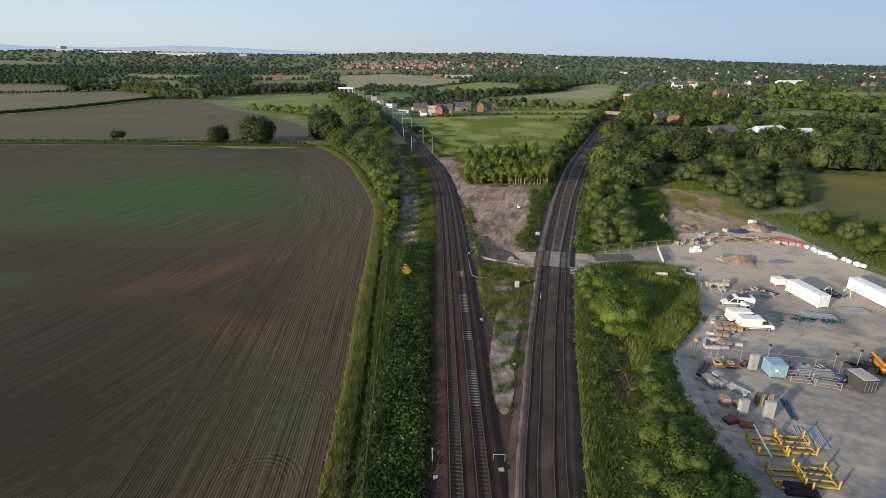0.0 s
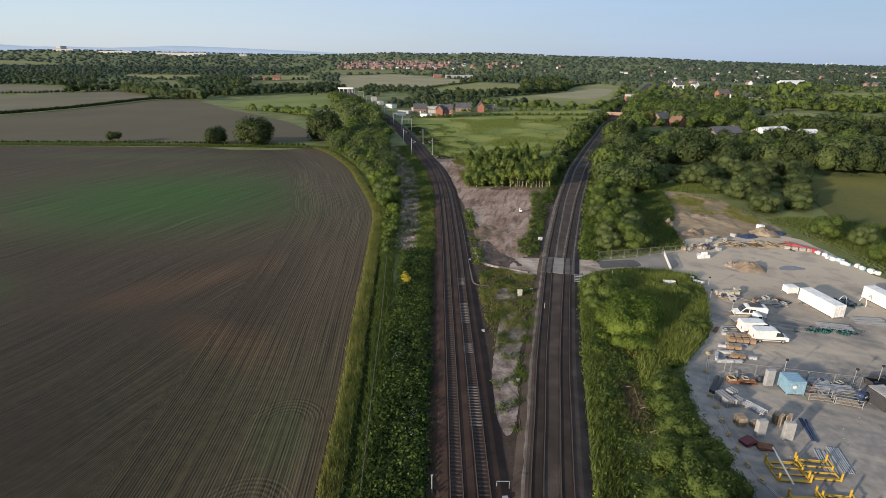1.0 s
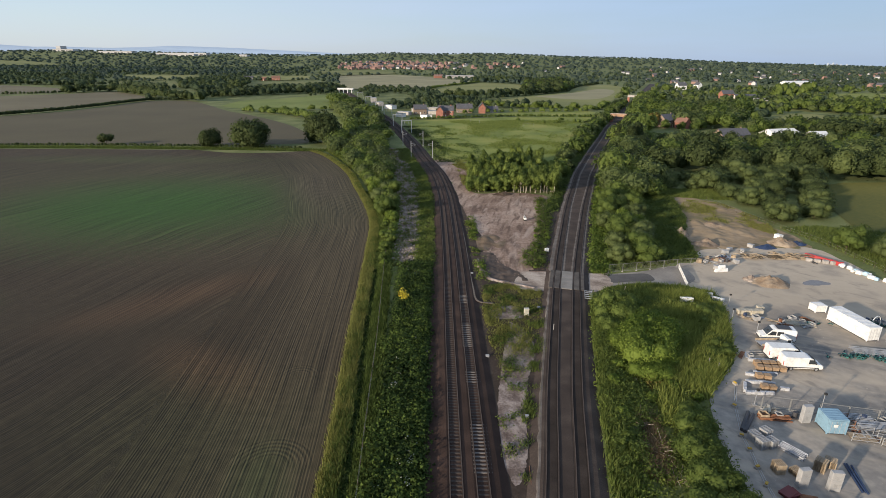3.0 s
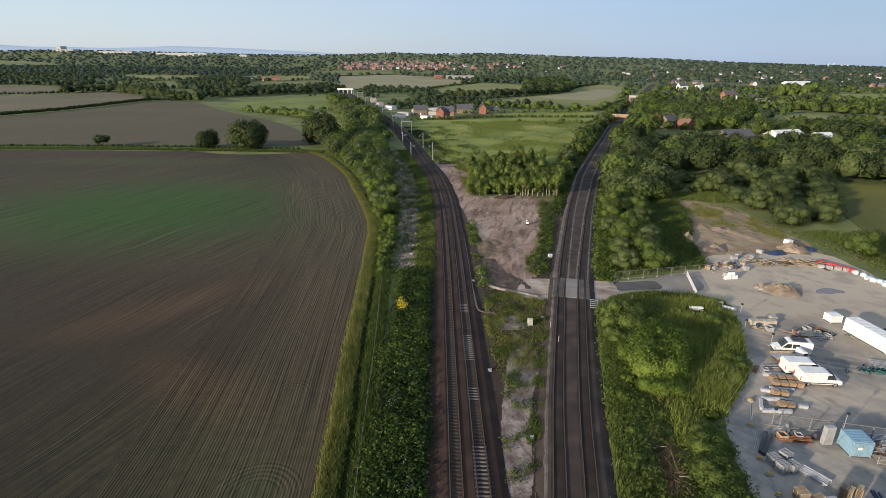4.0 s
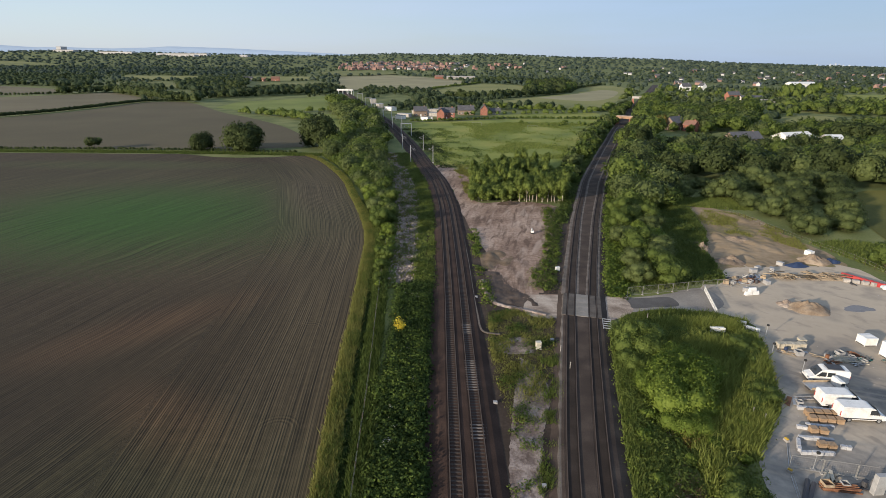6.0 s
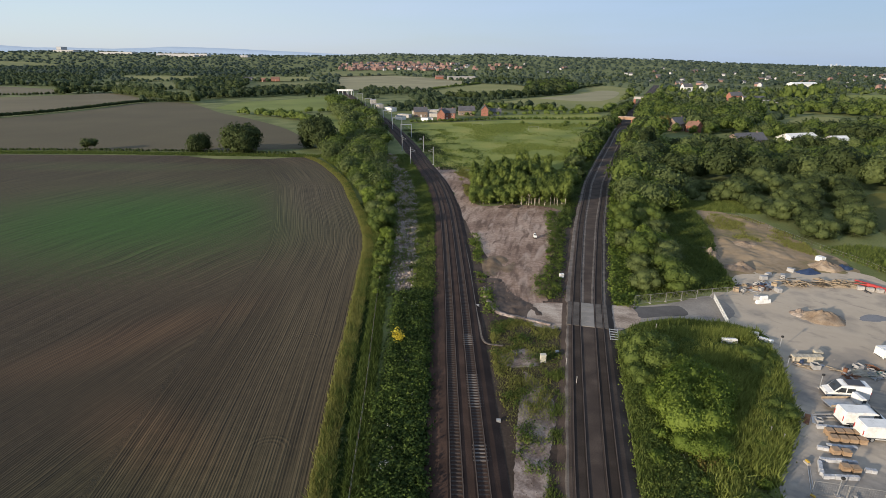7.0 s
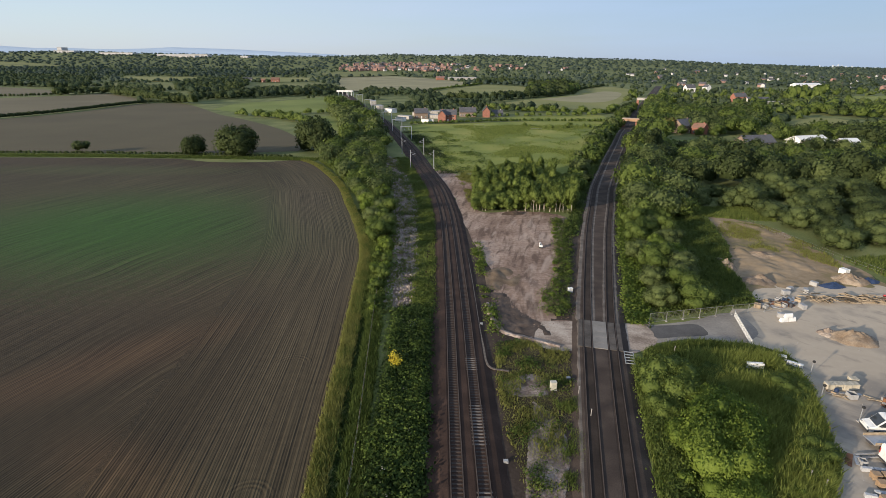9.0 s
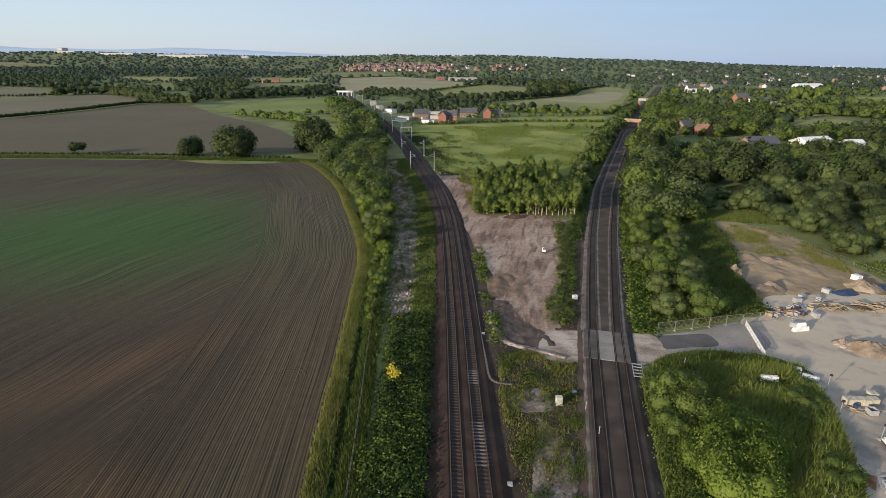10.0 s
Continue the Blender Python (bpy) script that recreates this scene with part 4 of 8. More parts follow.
def crown_lobes(h, w, bottom, n, seed, narrow=0.0):
    rng = random.Random(seed)
    mid = (h + bottom) / 2
    out = [(0, 0, mid, w * 0.42, w * 0.42, (h - bottom) * 0.46)]
    for i in range(n):
        a = i * 2.4 + rng.uniform(-0.5, 0.5)
        z = bottom + (h - bottom) * rng.uniform(0.18, 0.86)
        k = 1 - abs(z - mid) / (h - bottom) * (0.9 + narrow)
        r = w * 0.5 * rng.uniform(0.55, 0.85) * k
        s = w * rng.uniform(0.15, 0.3)
        up = 1.7 if w < h * 0.58 else 1.0
        out.append((math.cos(a) * r, math.sin(a) * r, z, s, s * rng.uniform(0.85, 1.15), s * up * rng.uniform(0.75, 1.1)))
    return out


class Plant:
    """A kind of tree or bush: built once with its parts at the first place, then copied."""

    def __init__(self, name, label, category, group, h, w, bottom, lobes, count, size, mat, bark=None, seed=1, trunks=1, droop=0.0, narrow=0.0):
        self.a = (name, label, category, group, h, w, bottom, lobes, count, size, mat, bark or M_BARK, seed, trunks, droop, narrow)
        self.first, self.rng = None, random.Random(seed * 7 + 1)

    def build(self):
        name, label, category, group, h, w, bottom, lobes, count, size, mat, bark, seed, trunks, droop, narrow = self.a
        ob = thing(name, (0, 0, 0), label, category, group)
        rng = random.Random(seed)
        L = crown_lobes(h, w, bottom, lobes, seed, narrow)
        if trunks:
            bm = bmesh.new()
            for k in range(trunks):
                x, y = (0, 0) if trunks == 1 else (rng.uniform(-0.3, 0.3) * w, rng.uniform(-0.3, 0.3) * w)
                r = (0.022 * h + 0.03) * (0.5 if w < h * 0.55 else 1.0)
                rod(bm, (x, y, -0.2), (x * 0.9, y * 0.9, bottom + (h - bottom) * 0.35), r, 7, r * 0.55)
                rod(bm, (x * 0.9, y * 0.9, bottom + (h - bottom) * 0.35), (x * 0.8, y * 0.8, h * 0.86), r * 0.55, 6, r * 0.15)
            for cx, cy, cz, *_ in L[1:1 + min(6, lobes)]:
                rod(bm, (0, 0, bottom * 0.8 + cz * 0.15), (cx, cy, cz), 0.012 * h, 5, 0.004 * h)
            part("trunk", bm, bark, ob)
        v, f, soft = leaf_cloud(L, count, size, seed, droop=droop)
        quick("crown", v, f, mat, ob, soft=soft)
        return ob

    def put(self, x, y, scale=1.0, z=0.0, tall=1.0):
        m = pose(x, y, z, 0, 0, self.rng.uniform(0, 360)) @ Matrix.Diagonal((scale, scale, scale * tall, 1))
        if self.first is None:
            self.first = self.build()
            self.first.matrix_basis = m
            self.first_scale = m
            return self.first
        s = self.first.scale.copy()
        self.first.scale = (1, 1, 1)
        ob = copy_thing(self.first, m)
        self.first.scale = s
        return ob


SALLOW = Plant("tree", "bright green leafy sallow tree in tall grass", "tree", "trees beside the yard", 3.0, 9.4, 0.1, 30, 12500, 0.17, M_LEAF_SALLOW, seed=12, droop=0.7)
ROUND = Plant("tree", "rounded green bush by the access road", "tree", "trees beside the yard", 3.0, 8.6, 0.1, 24, 9500, 0.15, M_LEAF, seed=11)
DENSE = Plant("tree", "dense dark green bush by the yard", "tree", "trees beside the yard", 4.0, 8.2, 0.1, 22, 8200, 0.17, M_LEAF, seed=13)
SHRUB_A = Plant("shrub", "low green shrub in rough grass", "shrub", "trackside shrubs", 2.2, 3.4, 0.1, 8, 950, 0.24, M_LEAF, seed=21, trunks=0)
SHRUB_B = Plant("shrub", "low bright green shrub in rough grass", "shrub", "trackside shrubs", 1.9, 3.0, 0.1, 7, 900, 0.22, M_LEAF_BRIGHT, seed=22, trunks=0)
MID_A = Plant("tree", "rounded green broadleaf tree in a belt", "tree", "tree belt", 10.0, 9.8, 0.5, 10, 3300, 0.23, M_LEAF, seed=31)
MID_B = Plant("tree", "dark green dense tree in a belt", "tree", "tree belt", 11.0, 9.4, 0.5, 10, 3300, 0.23, M_LEAF_DARK, seed=32)
MID_C = Plant("tree", "pale grey-green spreading willow", "tree", "tree belt", 9.5, 11, 0.4, 12, 3600, 0.23, M_LEAF_GREY, seed=33)
MID_D = Plant("tree", "bright green tree in a belt", "tree", "tree belt", 8.5, 8.6, 0.4, 10, 3300, 0.23, M_LEAF_BRIGHT, seed=34)
BIRCH = Plant("birch_tree", "slender pale-trunked birch in a grove", "tree", "birch grove", 10.0, 4.6, 3.6, 7, 1000, 0.28, M_LEAF_BIRCH, M_BIRCH, 41, droop=0.8, narrow=0.1)
BIRCH_B = Plant("birch_tree", "young leafy birch in a grove", "tree", "birch grove", 8.0, 5.4, 0.6, 7, 1000, 0.28, M_LEAF_BIRCH, M_BIRCH, 42, droop=0.8, narrow=0.1)
OAK = Plant("oak_tree", "broad dark oak standing in a field hedge", "tree", "field oaks", 11.8, 20.0, 0.4, 26, 6000, 0.62, M_LEAF_DARK, seed=51)
THORN = Plant("thorn_tree", "thin wind-bent thorn tree in a hedge", "tree", "", 6.0, 9.0, 2.2, 9, 420, 0.4, M_LEAF_DARK, seed=61)
CONIFER = Plant("conifer_tree", "tall dark conifer beside the railway", "tree", "conifers", 14.0, 6.0, 0.6, 18, 2400, 0.45, M_LEAF_DARK, seed=71, narrow=0.9)
GOLD = Plant("golden_tree", "golden-leaved tree beside a house", "tree", "", 9.0, 9.0, 1.0, 14, 2200, 0.45, M_LEAF_GOLD, seed=72)


def plant_zone(poly, gap, seed, kinds, lo=0.75, hi=1.2, tall=(0.85, 1.15), most=9999, tries=4000):
    rng = random.Random(seed + 5)
    for x, y in scatter(poly, gap, seed, tries, most):
        rng.choice(kinds).put(x, y, rng.uniform(lo, hi), 0, rng.uniform(*tall))


def wood(name, label, spots, height, seed, mat, per=34, leaf=0.2, wide=0.6, low=0.25):
    """Many crowns that nobody could count, in one mesh of leaf clumps."""
    rng = np.random.default_rng(seed)
    spots = np.array(spots)
    n = len(spots)
    h = height * rng.uniform(0.55, 1.2, n)
    w = h * rng.uniform(wide * 0.75, wide * 1.25, n)
    z0 = np.array([rise(x, y) for x, y in spots])
    d = rng.normal(size=(n, per, 3))
    d[..., 2] = np.abs(d[..., 2]) * 0.9 - low
    d /= np.linalg.norm(d, axis=2)[..., None]
    lump = 1 + 0.22 * np.sin(d[..., :1] * 5 + rng.uniform(0, 6, (n, 1, 1))) * np.sin(d[..., 1:2] * 5 + rng.uniform(0, 6, (n, 1, 1)))
    c = np.concatenate([spots, (z0 + h * 0.48)[:, None]], 1)[:, None, :]
    r = np.stack([w, w, h * 0.52], 1)[:, None, :]
    p = c + d * r * lump * (1.08 - 0.26 * rng.random((n, per, 1)) ** 1.4)
    nr = d + rng.normal(size=d.shape) * 0.4
    nr /= np.linalg.norm(nr, axis=2)[..., None]
    a = np.cross(nr, rng.normal(size=d.shape))
    a /= np.linalg.norm(a, axis=2)[..., None]
    b = np.cross(nr, a)
    s = (h * leaf)[:, None, None] * rng.uniform(0.6, 1.4, (n, per, 1))
    q = np.stack([p - a * s, p + a * s * 0.6 - b * s, p + a * s * 0.6 + b * s], 2).reshape(-1, 3)
    bend = d + rng.normal(size=d.shape) * 0.42
    bend = np.repeat((bend / np.linalg.norm(bend, axis=2)[..., None]).reshape(-1, 3), 3, 0)
    f = np.arange(len(q)).reshape(-1, 3)
    if per > 100:
        # a closed leafy core inside each crown
        th, ph = np.meshgrid(np.linspace(0.08, 2.3, 5), np.linspace(0, 2 * math.pi, 9, endpoint=False), indexing="ij")
        e = np.stack([np.sin(th) * np.cos(ph), np.sin(th) * np.sin(ph), np.cos(th)], -1).reshape(1, -1, 3)
        core = c + e * r * rng.normal(0.75, 0.08, (n, 45, 1))
        i, j = np.meshgrid(np.arange(4), np.arange(9), indexing="ij")
        i, j = i.ravel(), j.ravel()
        k0, k1, k2, k3 = i * 9 + j, (i + 1) * 9 + j, (i + 1) * 9 + (j + 1) % 9, i * 9 + (j + 1) % 9
        g = np.concatenate([np.stack([k0, k1, k2], 1), np.stack([k0, k2, k3], 1)])
        f = np.vstack([f, (len(q) + g[None] + (np.arange(n) * 45)[:, None, None]).reshape(-1, 3)])
        q = np.vstack([q, core.reshape(-1, 3)])
        bend = np.vstack([bend, np.tile(e[0], (n, 1))])
    return tagged(quick(name, q, f, mat, soft=bend), label, "woods", "", "stuff")


def mixed_wood(name, label, poly, gap, height, seed, mats, per, leaf, wide=0.6, tries=6000):
    """A wood of several sorts of trees, a mesh for each sort."""
    rng = random.Random(seed)
    sorts = [[] for _ in mats]
    for p in scatter(poly, gap, seed, tries):
        sorts[rng.randrange(len(mats))].append(p)
    for k, (m, spots) in enumerate(zip(mats, sorts)):
        if spots:
            wood(name, label, spots, height * (0.85 + 0.15 * k), seed * 10 + k, m, per, leaf, wide)


# strip between the right-hand railway and the yard
def x_yard(y):
    return float(np.interp(y, [20, 45, 52, 56.7, 61.5, 68, 73, 78.5, 86.7, 94, 105, 112], [33, 34.5, 34.2, 33.6, 34.3, 35.4, 36.8, 40, 46.8, 50.3, 54.6, 56]))


GREENS = [M_LEAF, M_LEAF_DARK, M_LEAF_GREY, M_LEAF]
# out of view: added so that its shadow falls over the southern yard
mixed_wood("tree_belt", "unseen trees added south of the yard to shade it", [(20, 4), (92, 4), (92, 25), (37, 27), (22, 26)], 6.5, 13.0, 101, GREENS[:3], 1500, 0.033, 0.44)
for plant, x, y, s, t in (
        # the bright sallows in the middle of the strip
        (SALLOW, 33.0, 87.0, 0.95, 1.0), (SALLOW, 35.2, 91.6, 1.0, 1.0), (SALLOW, 37.0, 96.6, 0.72, 0.95), (SALLOW, 30.6, 90.4, 0.6, 0.9), (SALLOW, 35.4, 85.2, 0.5, 0.9), (SALLOW, 31.8, 82.0, 0.62, 0.9),
        # rounded darker bushes by the access road
        (ROUND, 32.6, 102.2, 1.0, 1.0), (ROUND, 30.2, 97.0, 0.6, 0.95), (ROUND, 35.8, 106.0, 0.62, 0.9), (ROUND, 40.6, 106.0, 0.5, 0.75), (ROUND, 44.4, 107.0, 0.42, 0.7), (ROUND, 39.4, 101.8, 0.42, 0.8),
        # low bushes along the yard
        (ROUND, 50.2, 102.0, 0.66, 0.72), (ROUND, 49.0, 98.6, 0.5, 0.7), (ROUND, 45.2, 88.6, 0.62, 0.72), (ROUND, 46.4, 92.4, 0.42, 0.7), (ROUND, 42.6, 85.4, 0.42, 0.7),
        # dense dark bushes at the southern end
        (DENSE, 32.6, 68.6, 0.6, 0.85), (DENSE, 31.2, 64.2, 0.66, 0.9), (DENSE, 33.4, 72.0, 0.4, 0.9), (DENSE, 30.6, 59.4, 0.7, 0.9), (DENSE, 31.6, 54.8, 0.62, 0.9), (DENSE, 27.8, 54.6, 0.66, 0.9),
        (DENSE, 28.6, 49.4, 0.8, 0.95), (DENSE, 32.0, 50.0, 0.5, 0.9), (DENSE, 24.6, 48.0, 0.6, 0.9), (DENSE, 31.4, 44.8, 0.6, 0.95), (DENSE, 26.6, 43.2, 0.75, 0.95), (DENSE, 22.2, 42.2, 0.5, 0.9), (DENSE, 29.4, 39.0, 0.75, 0.95), (DENSE, 23.6, 37.0, 0.7, 0.95),
        (SHRUB_B, 24.6, 72.0, 0.6, 0.9), (SHRUB_B, 25.6, 79.4, 0.7, 0.9), (SHRUB_B, 27.6, 84.0, 0.7, 0.9), (SHRUB_A, 23.0, 66.4, 0.7, 0.9), (SHRUB_B, 36.2, 75.6, 0.55, 0.9), (SHRUB_B, 39.4, 82.0, 0.6, 0.9), (SHRUB_B, 29.4, 75.4, 0.5, 1.0), (SHRUB_B, 33.6, 78.0, 0.7, 0.9)):
    plant.put(x, y, s, 0, t)
# east of the right-hand railway, beyond the crossing
plant_zone(between(127, 190, lambda y: x_right(y) + 9, lambda y: x_right(y) + 19), 5.6, 5, [MID_A, MID_A, MID_C, MID_D], 0.5, 0.75, (0.8, 1.0))
mixed_wood("tree_belt", "dense mixed trees along the railway", between(190, 330, lambda y: x_right(y) + 9, lambda y: x_right(y) + 25), 5.6, 8.0, 6, GREENS, 520, 0.048)
mixed_wood("tree_belt", "dense mixed trees along the railway", between(330, 640, lambda y: x_right(y) + 9, lambda y: x_right(y) + 22), 7.0, 9.5, 61, GREENS, 280, 0.075)
CONIFER.put(x_right(300) + 17, 300, 0.95), CONIFER.put(x_right(300) + 22, 306, 1.05), CONIFER.put(x_right(300) + 13, 311, 0.9)
# rounded willows behind the yard, then a tall dark belt, then low scrub as far as the farm
plant_zone([(72, 207), (100, 206), (101, 222), (80, 226)], 6.4, 70, [MID_A, MID_C], 0.5, 0.65, (0.75, 0.9))
plant_zone([(98, 166), (106, 159), (117, 167), (131, 196), (142, 212), (150, 230), (122, 230), (101, 222), (99, 195)], 9.2, 7, [MID_C, MID_C, MID_B], 0.75, 1.1, (0.72, 0.9))
mixed_wood("tree_belt", "tall dark belt of trees behind the yard", [(88, 239), (130, 239), (154, 237), (164, 222), (240, 228), (268, 238), (268, 250), (170, 252), (130, 251), (90, 251)], 6.4, 12.3, 71, [M_LEAF_DARK, M_LEAF_GREY, M_LEAF_DARK], 700, 0.042, 0.46)
mixed_wood("scrub_belt", "low scrub between the tree belt and a farm", [(98, 258), (255, 256), (250, 318), (216, 316), (206, 305), (180, 302), (154, 306), (138, 326), (118, 322), (108, 290)], 6.4, 6.0, 72, GREENS, 240, 0.07, 0.8)
mixed_wood("tree_belt", "dark trees before the farm", [(168, 318), (196, 316), (236, 322), (236, 331), (196, 328), (170, 330)], 6.0, 7.0, 79, [M_LEAF_DARK, M_LEAF_DARK, M_LEAF_GREY], 300, 0.06, 0.5)
mixed_wood("tree_belt", "dark trees beside the farm", [(240, 346), (360, 350), (365, 368), (246, 362)], 6.0, 10, 73, [M_LEAF_DARK, M_LEAF_DARK, M_LEAF_GREY], 400, 0.06, 0.5)
mixed_wood("tree_belt", "rounded trees around the houses", [(168, 402), (206, 392), (258, 474), (300, 552), (220, 560), (178, 480)], 9, 10, 10, [M_LEAF, M_LEAF_GREY, M_LEAF], 320, 0.07)
mixed_wood("tree_belt", "rounded trees behind the farm", [(206, 362), (240, 370), (300, 400), (286, 420), (232, 414), (204, 390)], 6.5, 6.5, 77, GREENS, 280, 0.07)
mixed_wood("tree_belt", "rounded trees around the houses", [(140, 326), (156, 322), (162, 350), (152, 356)], 6, 6, 74, GREENS, 300, 0.07)
mixed_wood("tree_belt", "hedgerow trees beyond a meadow", [(306, 424), (460, 410), (470, 428), (318, 444)], 7, 6, 75, GREENS, 240, 0.08)
mixed_wood("tree_belt", "hedgerow trees beyond a meadow", [(372, 514), (520, 506), (600, 600), (440, 610), (345, 572)], 9, 8, 76, GREENS, 200, 0.085)
plant_zone([(103, 140), (103, 122), (106, 108), (135, 80), (190, 110), (180, 136), (126, 138)], 8.0, 8, [MID_A, MID_C, MID_D], 0.45, 0.75)
# west verge of the right-hand railway
plant_zone([(18.6, 128), (19.8, 136.5), (23.6, 141), (28.8, 167), (31.8, 190), (36.8, 190), (33.2, 167), (26.8, 141), (24.4, 129), (22.7, 125)], 2.6, 11, [SHRUB_A, SHRUB_B], 0.3, 0.5, (0.6, 0.9))
mixed_wood("tree_belt", "scrubby trees along the railway", between(205, 640, lambda y: x_right(y) - 17, lambda y: x_right(y) - 7.5), 4.6, 5.5, 12, GREENS, 260, 0.085)
# birch grove in the fork
plant_zone([(10, 199), (24, 200), (38, 199), (44, 206), (47, 232), (40, 258), (24, 258), (12, 240)], 2.75, 13, [BIRCH, BIRCH_B, BIRCH_B], 0.6, 0.84)
plant_zone([(9, 200), (23, 201), (23, 210), (11, 212)], 2.4, 14, [BIRCH_B], 0.5, 0.7)
plant_zone([(25, 199), (40, 198.5), (41, 202.5), (25, 203)], 1.5, 141, [BIRCH], 0.72, 0.88)
# belt west of the left-hand railway
def belt_west(y):
    return float(np.interp(y, [126, 135, 165, 190, 213, 234, 264, 279, 292, 330], [-14.2, -15.0, -18.2, -23.6, -28.6, -35.6, -47.6, -55, -61, -61]))


def belt_east(y):
    return float(np.interp(y, [126, 135, 165, 190, 213, 240, 299, 330], [-12.4, -12.7, -14.4, -16.8, -19.4, -24.5, -33.5, -38]))


plant_zone(between(126, 160, belt_west, belt_east), 2.5, 151, [MID_A, MID_D, SHRUB_A], 0.2, 0.32, (0.8, 1.1))
plant_zone(between(160, 218, belt_west, belt_east), 3.9, 15, [MID_A, MID_D, MID_C, MID_A], 0.36, 0.62)
mixed_wood("tree_belt", "dense trees beside the railway", between(218, 330, belt_west, belt_east), 4.6, 7.0, 16, [M_LEAF, M_LEAF_GREY, M_LEAF], 480, 0.05)
mixed_wood("tree_belt", "dense trees beside the railway", between(330, 640, lambda y: x_left(y) - 34, lambda y: x_left(y) - 12), 6.0, 7.5, 17, GREENS, 300, 0.085)
OAK.put(-104, 304, 1.0, 0, 1.0), OAK.put(-127.8, 304, 0.56, 0, 1.15), OAK.put(-69, 318, 0.98, 0, 1.2), THORN.put(-185, 305, 1.0)

# ---- hedges and far woods ----
def crowns(name, label, spots, height, seed, mat, rings=3, seg=6, flecks=46, leaf=0.075, wide=0.5, vary=(0.5, 1.2)):
    """Far trees that nobody could count, in one mesh: a lumpy crown for each, ragged with leaf clumps."""
    rng = np.random.default_rng(seed)
    spots = np.array(spots)
    n = len(spots)
    h = height * rng.uniform(*vary, n)
    w = h * rng.uniform(wide * 0.75, wide * 1.3, n)
    z0 = np.array([rise(x, y) for x, y in spots])
    c = np.concatenate([spots, (z0 + h * 0.46)[:, None]], 1)[:, None, :]
    r = np.stack([w, w, h * 0.54], 1)[:, None, :]
    th, ph = np.meshgrid(np.linspace(0.04, 2.1, rings + 1), np.linspace(0, 2 * math.pi, seg, endpoint=False), indexing="ij")
    th, ph = th.ravel()[None], ph.ravel()[None] + rng.uniform(0, 6, (n, 1))
    e = np.stack([np.sin(th) * np.cos(ph), np.sin(th) * np.sin(ph), np.cos(th) + 0 * ph], -1)
    a1, a2 = rng.uniform(0, 6, (2, n, 1))

    def lumps(t, q):
        return 1 + 0.2 * np.sin(3 * q + a1) * np.sin(2.6 * t + a2)
    lump = (lumps(th, ph) + 0.08 * rng.normal(size=e.shape[:2])) * 0.84
    v = c + e * r * lump[..., None]
    k = (rings + 1) * seg
    i, j = np.meshgrid(np.arange(rings), np.arange(seg), indexing="ij")
    i, j = i.ravel(), j.ravel()
    k0, k1, k2, k3 = i * seg + j, (i + 1) * seg + j, (i + 1) * seg + (j + 1) % seg, i * seg + (j + 1) % seg
    g = np.concatenate([np.stack([k0, k1, k2], 1), np.stack([k0, k2, k3], 1)])
    f = (g[None] + (np.arange(n) * k)[:, None, None]).reshape(-1, 3)
    bend = e + rng.normal(size=e.shape) * 0.45
    d = rng.normal(size=(n, flecks, 3))
    d[..., 2] = np.abs(d[..., 2]) - 0.35
    d /= np.linalg.norm(d, axis=2)[..., None]
    skin = lumps(np.arccos(d[..., 2]), np.arctan2(d[..., 1], d[..., 0]))
    p = c + d * r * (skin * rng.uniform(0.78, 1.1, (n, flecks)))[..., None]
    a = np.cross(d + rng.normal(size=d.shape) * 0.5, rng.normal(size=d.shape))
    a /= np.linalg.norm(a, axis=2)[..., None]
    b = np.cross(d, a)
    s = (h * leaf)[:, None, None] * rng.uniform(0.6, 1.5, (n, flecks, 1))
    q = np.stack([p - a * s, p + a * s * 0.6 - b * s, p + a * s * 0.6 + b * s], 2).reshape(-1, 3)
    lit = np.repeat((d + rng.normal(size=d.shape) * 0.5).reshape(-1, 3), 3, 0)
    soft = np.vstack([bend.reshape(-1, 3), lit])
    soft /= np.linalg.norm(soft, axis=1)[:, None]
    f = np.vstack([f, len(v) * k + np.arange(len(q)).reshape(-1, 3)])
    return tagged(quick(name, np.vstack([v.reshape(-1, 3), q]), f, mat, soft=soft), label, "woods", "", "stuff")


def hedge(points, height, seed, gap=1.6, label="dark hedge along a field edge", mat=None, wide=0.6, vary=(0.75, 1.15), wander=0.6):
    rng = random.Random(seed)
    pts = [(x + rng.uniform(-wander, wander), y + rng.uniform(-wander, wander)) for x, y in smooth_line(points, gap)[:, :2]]
    crowns("hedge", label, pts, height, seed, mat or M_LEAF_DARK, 3, 6, 44, 0.09, wide, vary)


# haze over the farthest woods is put into this leaf colour
M_LEAF_HAZE = leaf_material("hazed_distant_wood_leaves", (0.052, 0.08, 0.055), (0.092, 0.126, 0.08), 0.3)
hedge([(-76, 297), (-120, 302), (-200, 304), (-330, 300)], 1.5, 1, 1.3)
hedge([(-470, 385), (-420, 415), (-364, 461), (-343, 537), (-336, 625), (-301, 647)], 3.6, 2, 1.9, "thick clipped hedge between two fields", None, 0.6, (0.9, 1.1))
hedge([(-640, 690), (-570, 726), (-538, 740), (-512, 785)], 4.0, 21, 4.5, "dark bushes between two fields")
hedge([(-181, 510), (-161, 497), (-142, 484), (-123, 466), (-103, 440)], 6.5, 3, 3.4, "scrubby hedge with small trees", M_LEAF, 0.6, (0.5, 1.2), 3.5)
hedge([(-140, 489), (-128, 524), (-106, 532)], 4.5, 31, 5.5, "bushes between two pastures", M_LEAF, 0.6, (0.5, 1.2), 2.0)
hedge([(-96, 402), (-88, 372), (-84, 350)], 3.2, 32, 3.0, "scrub at a field corner", M_LEAF)
